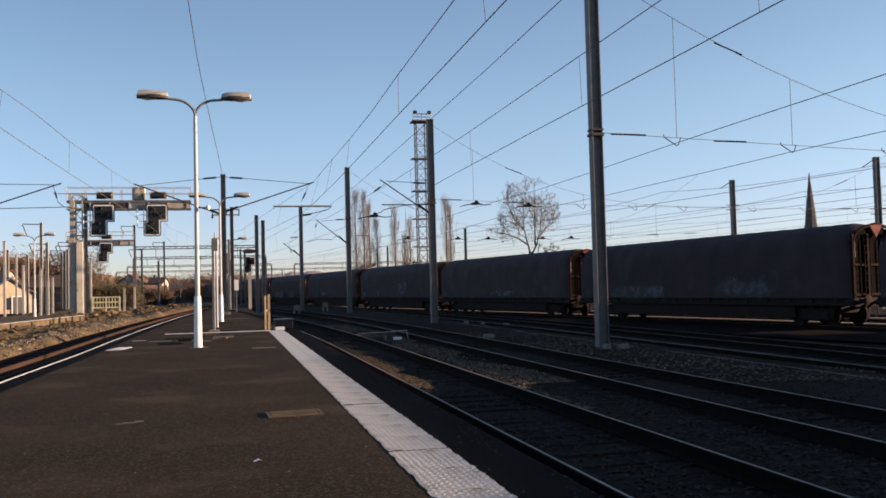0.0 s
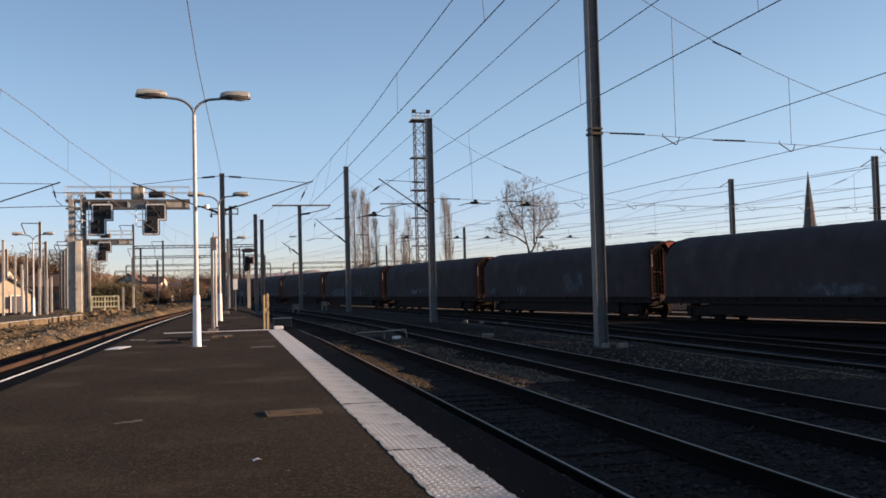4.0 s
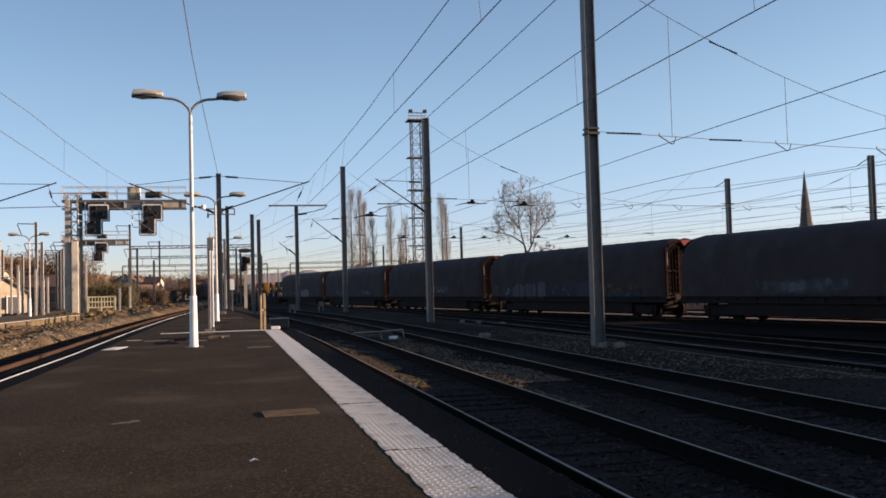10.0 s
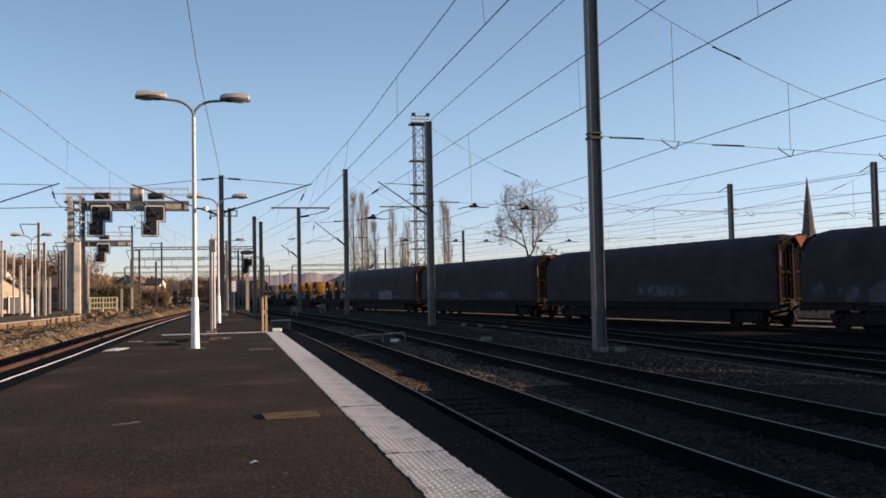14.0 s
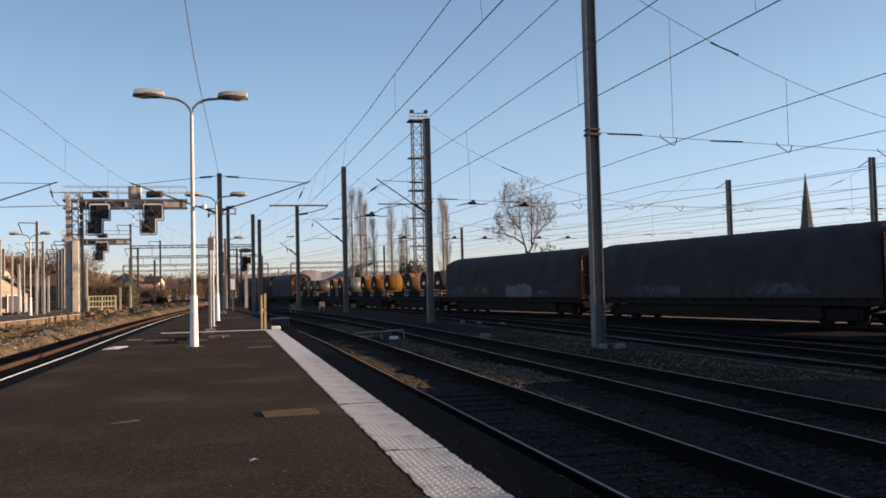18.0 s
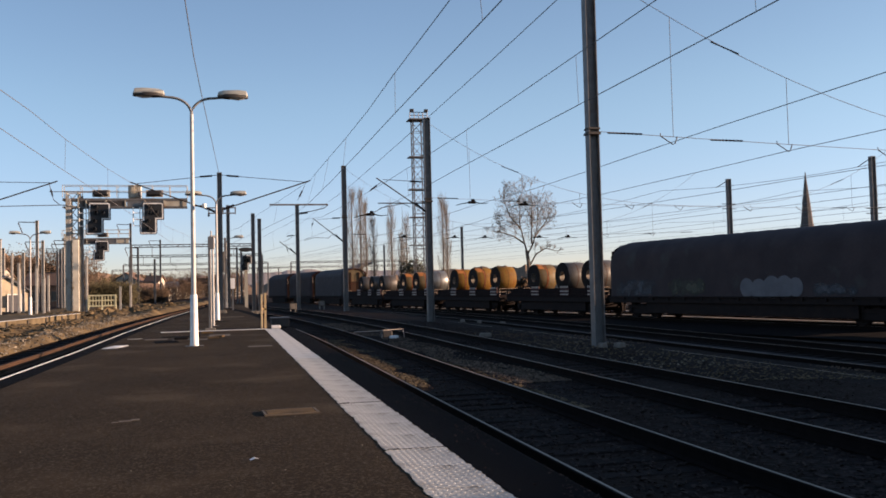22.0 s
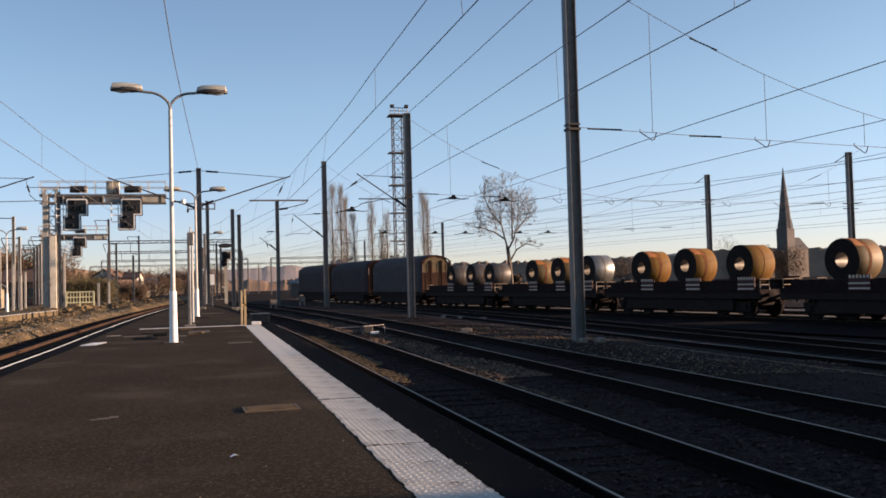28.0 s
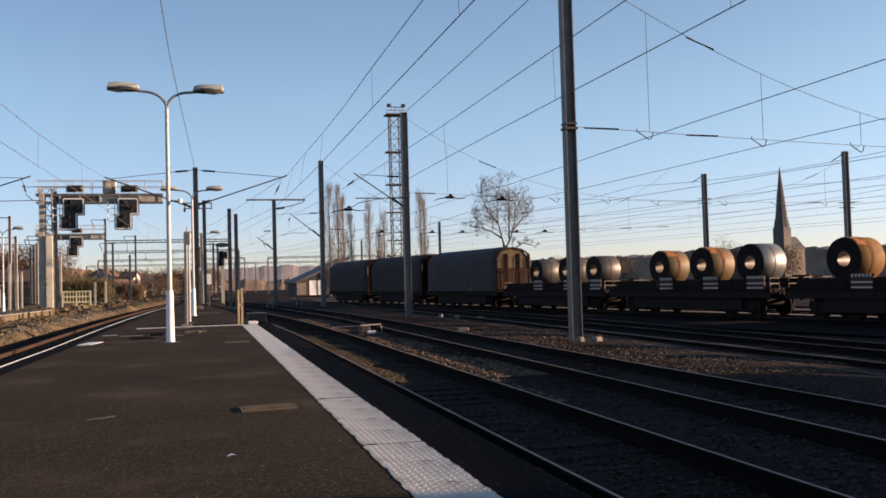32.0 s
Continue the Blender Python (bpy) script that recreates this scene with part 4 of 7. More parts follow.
COILS = [
    (3.15, 0.95, 1.55, M_COIL_STEEL, "large bare steel coil with straps"), (6.35, 0.93, 1.5, M_COIL_STEEL, "large bare steel coil with straps"), (10.1, 0.92, 1.5, M_COIL_TAN, "tan steel coil with torn orange wrapping"),
    (15.9, 0.93, 1.5, M_COIL_RUST, "bright orange-yellow rusted steel coil"), (19.75, 0.93, 1.5, M_COIL_RUST, "orange-yellow steel coil with torn wrapping"), (23.3, 0.92, 1.5, M_COIL_RUST, "orange-yellow steel coil with torn wrapping"),
    (28.5, 0.92, 1.5, M_COIL_BRIGHT, "bright bare steel coil"), (31.75, 0.9, 1.5, M_COIL_TAN, "tan steel coil with torn orange wrapping"), (35.0, 0.88, 1.45, M_COIL_TAN, "tan steel coil with torn orange wrapping"),
    (41.0, 0.86, 1.5, M_COIL_STEEL, "dull bare steel coil"), (44.0, 0.86, 1.5, M_COIL_STEEL, "dull bare steel coil"), (47.5, 0.86, 1.5, M_COIL_STEEL, "dull bare steel coil")]
for s, r, wd, skin, lab in COILS:
    coil = build_coil(r * 0.945, wd * 0.9, skin, lab)
    if "wrapping" in lab:
        torn_wrap(coil, r * 0.945, wd * 0.9, int(s))
    MOVING.append((coil, BEHIND + s, 0, 1.53 + r * 0.99))

t0 = build_hooded_wagon(SHORT, M_TARP_TAIL, M_ENDWALL, M_ENDPOST, "short freight wagon, grey tarpaulin hood and ochre end wall", 10)
t1 = build_hooded_wagon(SHORT, M_TARP, M_ENDSHEET, M_GAPRUST, "short freight wagon under a dark tarpaulin hood", 10)
for i, w in enumerate([t0, t1, copy_thing(t1, on_train(-200))]):
    MOVING.append((w, 50.5 + SHORT * (i + 0.5), 0, 0))
part("lower_panel", Mesh().box((0, 0, 1.95), (2.5, 0.05, 1.6)), M_BROWNPANEL, t0, "brown lower half of the end wall", at=pose(0, -(SHORT - 1.15) / 2 + 0.05, 0))

# ---- overhead line: masts, spans and wires ----
M_GLASS_WHITE = mat("lamp_bowl", (0.62, 0.60, 0.55), rough=0.25, scale=5, bump=0.02)
M_LAMPARM = mat("lamp_arm_steel", (0.24, 0.235, 0.225), (0.18, 0.175, 0.165), rough=0.5, metal=0.3, scale=5, bump=0.05)
M_LAMPHEAD = mat("lamp_housing", (0.40, 0.39, 0.33), (0.32, 0.31, 0.26), rough=0.55, scale=6, bump=0.05)
M_LAMPPOST = mat("lamp_post_paint", (0.50, 0.49, 0.46), (0.42, 0.41, 0.38), rough=0.5, scale=5, bump=0.05, dirt=(0.3, 0.27, 0.23), dirt_amount=0.1)
M_BLACK = mat("signal_black", (0.012, 0.012, 0.013), rough=0.6, scale=5, bump=0.05)
M_MATTBLACK = mat("matt_black", (0.010, 0.010, 0.011), rough=0.95, scale=5, bump=0, spec=0.03)
M_LENS = mat("signal_lens", (0.05, 0.045, 0.05), rough=0.1, scale=5, bump=0)
M_INSUL = mat("insulator_brown", (0.022, 0.017, 0.015), rough=0.25, scale=10, bump=0)
M_BARK = mat("bark", (0.13, 0.105, 0.08), (0.09, 0.072, 0.055), rough=0.95, scale=3, fine=20, stretch=(1, 1, 0.3), bump=0.4)
M_TWIG = mat("twigs", (0.23, 0.20, 0.165), (0.17, 0.148, 0.122), rough=0.95, scale=2, bump=0)
M_HEDGE = mat("hedge_leaf", (0.058, 0.050, 0.016), (0.085, 0.064, 0.022), rough=0.85, scale=1.5, fine=8, bump=0, vary=0.2)
M_CONIFER = mat("conifer_needles", (0.028, 0.034, 0.018), (0.045, 0.042, 0.02), rough=0.9, scale=1.5, bump=0)
M_WALLWHITE = mat("rendered_wall", (0.50, 0.455, 0.38), (0.40, 0.36, 0.30), rough=0.9, scale=1, fine=12, bump=0.1)
M_CREAMWALL = mat("cream_render", (0.46, 0.38, 0.26), (0.36, 0.30, 0.21), rough=0.9, scale=1, fine=12, bump=0.1)
M_ROOFTILE = mat("clay_tiles", (0.145, 0.085, 0.058), (0.11, 0.066, 0.046), rough=0.9, scale=2, fine=18, stretch=(1, 1, 3), bump=0.4)
M_SLATE = mat("slate_roof", (0.06, 0.06, 0.07), (0.045, 0.045, 0.05), rough=0.6, scale=2, fine=16, bump=0.2)
M_STONE = mat("church_stone", (0.11, 0.095, 0.085), (0.08, 0.07, 0.065), rough=0.9, scale=0.3, fine=3, bump=0.2)
M_WINDOW = mat("window_glass", (0.03, 0.035, 0.04), rough=0.1, scale=1, bump=0)
M_WOOD = mat("pale_board", (0.52, 0.40, 0.22), (0.42, 0.31, 0.17), rough=0.8, scale=3, fine=30, stretch=(6, 6, 1), bump=0.2)
M_YELLOW = mat("pale_yellow_paint", (0.64, 0.59, 0.36), (0.54, 0.49, 0.28), rough=0.7, scale=4, bump=0.1)
M_LIGHTPOLE = mat("pale_post_paint", (0.36, 0.34, 0.30), (0.28, 0.26, 0.23), rough=0.7, scale=3, bump=0.1)
M_HATCHWOOD = mat("worn_brown_boards", (0.15, 0.098, 0.045), (0.075, 0.052, 0.03), rough=0.85, scale=4, fine=40, stretch=(1, 6, 1), bump=0.3, dirt=(0.03, 0.025, 0.02), dirt_amount=0.3, spec=0.1)
M_RUSTPLATE = mat("rusty_cover_plate", (0.105, 0.078, 0.05), (0.06, 0.046, 0.032), rough=0.85, scale=5, fine=50, bump=0.3)


def mast(x, y, z0, z1, w=0.3, label="grey painted steel H-section catenary mast in the yard", material=None, turn=0.0, rings=()):
    """An H-section mast on a concrete foot, with clamps at the heights in rings."""
    material = material or M_POLE
    root = thing("catenary_mast", pose(x, y, z0, 0, 0, turn), label, "catenary mast", "catenary masts")
    h = z1 - z0
    t = 0.022
    hw, ht = w / 2, t / 2
    sec = [(-hw, -hw), (-hw + t, -hw), (-hw + t, -ht), (hw - t, -ht), (hw - t, -hw), (hw, -hw), (hw, hw), (hw - t, hw), (hw - t, ht), (-hw + t, ht), (-hw + t, hw), (-hw, hw)]
    n = len(sec)
    beam = Mesh().add([(a, b, z) for z in (0, h) for a, b in sec], [(i, (i + 1) % n, n + (i + 1) % n, n + i) for i in range(n)] + [tuple(range(n, 2 * n))])
    part("mast_beam", beam, material, root)
    part("cap", Mesh().box((0, 0, h + 0.02), (w + 0.02, w + 0.02, 0.03)), material, root)
    part("footing", Mesh().box((0, 0, 0.0), (0.56, 0.56, 0.24), taper=0.9), M_CONCRETE, root, "concrete footing", bevel=0.03)
    for r in rings:
        part("clamp", Mesh().box((0, 0, r - z0), (w + 0.07, w + 0.07, 0.07)).box((0, 0, r - z0 + 0.14), (w + 0.05, w + 0.05, 0.05)), M_DARKSTEEL, root)
    return root


mast(10.33, 24.1, -0.92, 10.6, 0.31, rings=(5.36,))
mast(10.16, 45.2, -0.92, 9.76, 0.33, rings=(5.45,))
mast(8.97, 69.8, -0.9, 10.6, 0.36, rings=(6.6,))
mast(6.17, 81.1, -0.85, 8.6, 0.32)
mast(-0.31, 46.2, 0.0, 6.98, 0.24, "dark blue-grey catenary mast standing on the platform")
mast(0.1, 58.7, -0.1, 6.5, 0.22, "slim dark catenary mast behind the platform lamps")
mast(1.82, 65.0, -0.5, 6.5, 0.26)
mast(2.3, 66.0, -0.5, 6.2, 0.26)
for k in range(3):
    yy = 40.5 + 13.2 * k
    far = mast(axis_train(yy) + (22.2, 22.2, 21.3)[k], yy, -1.2, 9.35, 0.34, "dark steel mast of the far side of the yard")
    for z in ((5.7, 5.35), (5.75, 5.4), (7.3, 6.9))[k]:
        part("cross_arm", Mesh().tube([(-0.62, 0, z + 1.2), (0.62, 0, z + 1.2)], 0.03, 6), M_DARKSTEEL, far)
    part("stay", Mesh().tube([(-0.1, 0, 10.45), (-1.15, 0, 9.85)], 0.03, 6), M_DARKSTEEL, far)
mast(31.1, 118, -1.2, 9.0, 0.3, "slim distant yard mast")
mast(28.8, 167, -1.2, 9.0, 0.3, "slim distant yard mast")

for x, y, zt in ((-18.3, 96, 8.5), (-17.2, 104, 6.2), (-12.45, 126, 10.4), (-12.0, 131, 7.5), (-10.2, 148, 9.4), (-9.5, 127, 5.6), (1.35, 128, 7.1), (1.95, 130, 7.1), (-21.2, 126, 7.0), (-22.6, 132, 7.0), (-24.5, 110, 6.5), (-20.4, 100, 5.5), (-26.0, 140, 8.0), (-18.7, 101, 6.8), (-18.0, 113, 7.6), (-17.4, 108, 6.9)):
    far_mast = mast(x, y, -0.7, zt, 0.26, "distant catenary mast at the station throat", M_POLE if y > 120 else M_LIGHTPOLE)
    if zt > 6.1:
        h = zt + 0.7
        part("top_arm", Mesh().tube([(0, 0, h - 0.15), (-1.7, 0, h - 0.1), (-1.75, 0, h - 0.3)], 0.05, 6), M_DARKSTEEL, far_mast)
        part("drop_tube", Mesh().tube([(-1.7, 0, h - 0.2), (-1.35, 0, h - 1.2)], 0.05, 6), M_DARKSTEEL, far_mast)
for x, y, zt in ((-13.6, 71, 3.4), (-15.2, 73, 3.8), (-16.2, 78, 3.5), (-14.4, 80, 3.0), (-10.35, 72.5, 4.2), (-8.0, 73, 1.9), (-7.45, 75, 2.0), (-17.6, 82, 5.0), (-14.9, 66, 5.2), (-12.9, 70, 2.6)):
    p = thing("pale_post", pose(x, y, -0.3), "pale concrete post beside the opposite platform", "post", "pale posts")
    part("post", Mesh().box((0, 0, zt / 2), (0.16, 0.15, zt)), M_LIGHTPOLE, p, bevel=0.015)
    part("cap", Mesh().box((0, 0, zt + 0.03), (0.19, 0.18, 0.06)), M_CONCRETE, p)


def portal(x0, x1, y, z):
    """A rigid catenary portal: two legs and a lattice beam."""
    root = thing("catenary_portal", pose(0, y, 0), "rigid steel catenary portal across the station throat", "catenary portal", "catenary portals")
    for x in (x0, x1):
        part("leg", Mesh().box((x, 0, z / 2 - 0.5), (0.28, 0.28, z + 1.0)), M_POLE, root)
    for dz in (-0.16, 0.16):
        part("chord", Mesh().box(((x0 + x1) / 2, 0, z + dz), (x1 - x0, 0.1, 0.12)), M_DARKSTEEL, root)
    m = Mesh()
    n = int((x1 - x0) / 0.8)
    for i in range(n):
        a, b = x0 + (x1 - x0) * i / n, x0 + (x1 - x0) * (i + 1) / n
        m.bar((a, 0, z - 0.16 if i % 2 else z + 0.16), (b, 0, z + 0.16 if i % 2 else z - 0.16), 0.05, 0.05)
    part("lacing", m, M_DARKSTEEL, root)
    k = max(2, int((x1 - x0) / 4.2))
    for i in range(k):
        x = x0 + (x1 - x0) * (i + 0.5) / k
        part("drop_arm", Mesh().tube([(x, 0, z - 0.2), (x, 0, z - 1.5), (x + 0.9, 0, z - 1.7)], 0.04, 5), M_DARKSTEEL, root)


for x0, x1, y, z in ((-12.4, 3.6, 126, 7.35), (-16.0, 6.0, 160, 7.3), (-22.0, 9.0, 207, 7.3), (-30, 14, 255, 7.3), (14, 40, 205, 7.2), (8, 50, 250, 7.2)):
    portal(x0, x1, y, z)


YARD_WIRES = (-4.6, 4.2, 13.0, 26.5, 31.0)


def wire_thing(name, label, runs, r=0.011, droppers=(), group="overhead wires"):
    """An overhead wire: each run is a polyline of its own part; droppers hang between two points."""
    root = thing(name, Matrix.Identity(4), label, "overhead wire", group)
    for nm, pts in runs:
        part(nm, Mesh().tube(pts, r, 5, caps=False), M_WIRE, root)
    for a, b in droppers:
        part("dropper", Mesh().tube([a, b], r * 0.5, 4, caps=False), M_DARKSTEEL, root)
    return root


def overhead_line(axis, zc, zm, supports, label="contact and messenger wires over a track", r=0.011, sag=0.5):
    """Contact wire nearly level, messenger sagging between its supports, droppers every 9 m."""
    con, mes, drop = [], [], []
    def low(k):
        return zc - 0.2 * k * (1 - k)
    def high(k):
        return zm - 4 * sag * k * (1 - k)
    for a, b in zip(supports, supports[1:]):
        n = 10
        for i in range(n + (b == supports[-1])):
            k = i / n
            y = a + (b - a) * k
            con.append((axis(y), y, low(k)))
            mes.append((axis(y), y, high(k)))
        m = max(2, int((b - a) / 9))
        for i in range(m):
            k = (i + 0.5) / m
            y = a + (b - a) * k
            drop.append(((axis(y), y, low(k)), (axis(y), y, high(k))))
    wire_thing("overhead_line", label, (("contact_wire", con), ("messenger_wire", mes)), r, drop)


def single_line(axis, zc, label="single contact wire over a yard siding", r=0.011):
    pts = [(axis(y), y, zc + 0.03 * math.sin(y * 0.29)) for y in range(-40, 190, 5)]
    wire_thing("contact_line", label, [("contact_wire", pts)], r)


def wire_pair(label, contact, messenger, hung, r=0.0092):
    """Contact and messenger wires along two polylines, with droppers at the distances in hung."""
    def at(pts, y):
        q = [p[1] for p in pts]
        return tuple(float(np.interp(y, q, [p[k] for p in pts])) for k in range(3))
    wire_thing("overhead_line", label, (("contact_wire", contact), ("messenger_wire", messenger)), r, [(at(contact, y), at(messenger, y)) for y in hung])


wire_pair("contact and messenger wires over the near track",
          [(3.73, -30, 4.98), (3.72, 12, 4.97), (3.72, 20, 4.975), (3.74, 26, 4.98), (3.74, 32, 4.98), (3.66, 40.5, 4.98), (3.5, 46.2, 4.98)] + [(axis_1(y), y, 4.98) for y in (60, 81.1, 100, 140)],
          [(3.5, -30, 6.3), (3.62, 2, 5.86), (3.66, 14.3, 5.81), (3.73, 19.8, 5.88), (3.79, 24, 5.89), (3.88, 30, 6.04), (4.02, 37.8, 6.33), (4.16, 46.2, 6.61)] + [(axis_1(y), y, z) for y, z in ((60, 6.1), (72, 6.0), (81.1, 6.2), (110, 5.7), (140, 6.4))],
          (5.5, 12.6, 19.7, 29.3, 35.5, 41.5, 54, 62, 70, 78, 92, 104, 116))
wire_pair("contact and messenger wires over the second track",
          [(6.97, -30, 4.66), (6.96, 12, 4.65), (6.94, 20, 4.66), (6.95, 27, 4.66), (6.99, 33.3, 4.65), (6.9, 40, 4.68), (7.12, 45.2, 4.8)] + [(axis_2(y), y, 4.66) for y in (56, 69.8, 90, 140)],
          [(6.9, -30, 6.2), (6.91, 4, 5.75), (6.92, 13.5, 5.68), (6.92, 20, 5.66), (6.93, 26, 5.65), (6.92, 33, 5.69), (6.95, 40, 5.78), (6.97, 45.2, 5.9)] + [(axis_2(y), y, z) for y, z in ((58, 5.7), (69.8, 6.4), (100, 5.7), (140, 6.3))],
          (4.5, 10.6, 16.85, 25.45, 34.5, 52, 62, 80, 92, 104, 120))
wire_pair("contact and messenger wires over the platform's other track",
          [(-5.3, -30, 5.0), (-5.11, 22.6, 5.0), (-4.96, 30.5, 5.0), (-4.83, 34.8, 5.0), (-4.6, 46.2, 5.0), (-4.3, 70, 5.0), (-3.6, 90, 5.0), (-2.0, 150, 5.0)],
          [(-5.4, -30, 6.3), (-5.15, 8, 5.75), (-5.0, 21.8, 5.79), (-4.96, 25.3, 5.92), (-4.94, 30.4, 6.02), (-4.75, 39.2, 6.25), (-4.51, 46.2, 6.48), (-4.3, 68, 5.9), (-3.6, 90, 6.5), (-2.0, 150, 6.4)],
          (22, 30.4, 39.2, 55, 64, 74, 84, 100, 115, 130))


def far_bend(x0, start):
    return [(bend(x0, y, start, 480), y, 5.02) for y in (62, 75, 90, 110, 140, 185)]


wire_thing("contact_line", "single contact wire over a yard siding", [("contact_wire", [(12.7, -40, 5.05), (12.62, 15, 5.05), (12.53, 21, 5.05), (12.54, 26, 5.05), (12.6, 30, 5.05), (12.56, 36, 5.05), (12.02, 42.9, 5.05)] + far_bend(12.45, 34))], 0.011)
wire_thing("contact_line", "single contact wire over a yard siding", [("contact_wire", [(18.2, -40, 5.0), (17.33, 20.6, 5.0), (17.0, 24.5, 5.0), (16.84, 29, 5.0), (16.4, 37.2, 5.0), (15.7, 43.4, 5.0), (15.0, 50, 5.0)] + far_bend(16.2, 36))], 0.011)
for d in YARD_WIRES:
    single_line(lambda y: axis_train(y) + d, 4.8, r=0.011)
for d in (0.0, 8.6, 17.4):
    overhead_line(lambda y: axis_train(y) + d, 4.75, 6.0, (-40, 24, 45, 70, 96, 140, 190), label="contact and messenger wires over a yard track", r=0.010, sag=0.45)
wire_thing("feeder_wire", "thin feeder wire over the platform", [("wire", [(-0.78, 8, 6.9), (-0.73, 22.8, 6.9), (-0.69, 25.6, 6.9), (-0.58, 32, 6.9), (-0.45, 38.6, 6.9), (-0.33, 46.2, 6.95)])], 0.011)
wire_thing("feeder_wire", "thin feeder wire between the two near tracks", [("wire", [(5.25, -8, 5.74), (5.33, 13.7, 5.72), (5.4, 18, 5.72), (5.45, 26, 5.72), (5.48, 33.2, 5.72), (5.5, 40.7, 5.72), (5.3, 51.5, 5.74), (5.2, 81, 6.0)])], 0.008)


def insulator(root, a, b, r=0.035):
    a, b = Vector(a), Vector(b)
    m = Mesh().tube([a, b], r * 0.85, 8)
    n = 9
    for i in range(n):
        p = a + (b - a) * ((i + 0.5) / n)
        d = (b - a).normalized() * 0.02
        m.tube([p - d, p + d], r, 8)
    part("insulator", m, M_INSUL, root, "dark ribbed insulator")


def section_insulator(root, x, y, z):
    """A dark block in a contact wire, with two thin runners that spread and droop like wings."""
    b = part("section_insulator", Mesh().box((x, y, z + 0.06), (0.4, 0.2, 0.13)).box((x + 0.05, y, z + 0.17), (0.17, 0.14, 0.13)), M_MATTBLACK, root, "dark section insulator", bevel=0.02)
    for s in (-1, 1):
        part("runner", Mesh().tube([(x + 0.15 * s, y, z + 0.06), (x + 0.55 * s, y, z - 0.01), (x + 0.88 * s, y, z - 0.1 + 0.12 * (s > 0))], 0.032, 5, r_end=0.014), M_MATTBLACK, b)


def head_span(x0, y0, z_top, z_low, x1, y1, tracks, low_mid, power, blocks):
    """A flexible span between two masts: a sagging carrier, a level cross wire, hangers with V-shaped steady arms over each track."""
    root = thing("head_span", Matrix.Identity(4), "flexible wire span carrying contact lines across the yard tracks", "overhead span", "overhead spans")
    def at(x):
        return y0 + (y1 - y0) * (x - x0) / (x1 - x0)
    xm = (x0 + x1) / 2
    def zu(x):
        return low_mid + (z_top - low_mid) * abs((x - xm) / (x0 - xm)) ** power
    def zl(x):
        return z_low - 0.2 * 4 * (x - x0) * (x1 - x) / (x1 - x0) ** 2
    xs = [x0 + (x1 - x0) * i / 36 for i in range(37)]
    part("carrier_wire", Mesh().tube([(x, at(x), zu(x)) for x in xs], 0.010, 5, caps=False), M_WIRE, root)
    part("cross_wire", Mesh().tube([(x, at(x), zl(x)) for x in xs], 0.010, 5, caps=False), M_WIRE, root)
    for x in (x0 + 4.8, x1 - 4.8):
        insulator(root, (x - 0.48, at(x), zu(x - 0.48)), (x + 0.48, at(x), zu(x + 0.48)), 0.026)
    for x in (x0 + 1.1, x0 + 4.75, x1 - 1.1, x1 - 4.75):
        insulator(root, (x - 0.55, at(x), zl(x - 0.55)), (x + 0.55, at(x), zl(x + 0.55)), 0.03)
    for i, x in enumerate(tracks):
        y = at(x)
        part("hanger", Mesh().tube([(x, y, zu(x)), (x, y, zl(x))], 0.009, 5), M_DARKSTEEL, root)
        if i in blocks:
            section_insulator(root, x + 0.1, y, zl(x) - 0.22)
        else:
            part("steady_arm", Mesh().tube([(x - 0.42, y, zl(x) + 0.1), (x - 0.43, y, zl(x) + 0.02), (x - 0.02, y, zl(x) - 0.23), (x + 0.05, y, zl(x) - 0.2), (x + 0.13, y, zl(x) + 0.01)], 0.017, 5), M_DARKSTEEL, root)
    return root


for x0, y0, dy, zt, zl, tracks, low, power, blocks in ((10.33, 24.1, 5.5, 10.3, 5.44, (13.12, 17.5, 21.75), 5.7, 2.0, ()),
                                                   (10.16, 45.2, 6.9, 9.6, 5.66, (12.55, 15.65, 19.3, 22.8, 26.3), 5.5, 2.5, (0, 1)),
                                                   (8.97, 69.8, 2.0, 10.5, 5.3, (13.6, 17.8, 20.4, 25.2, 27.8), 5.6, 2.4, (0, 1, 2, 3, 4))):
    y1 = y0 + dy
    x1 = axis_train(y1) + 21.9
    rest = [axis_train(y0 + 1.5) + d for d in (0.2, 4.3, 8.7, 13.0, 17.4)]
    head_span(x0, y0, zt, zl, x1, y1, list(tracks) + [t for t in rest if tracks[-1] + 2.5 < t < x1 - 1.5], low, power, blocks)


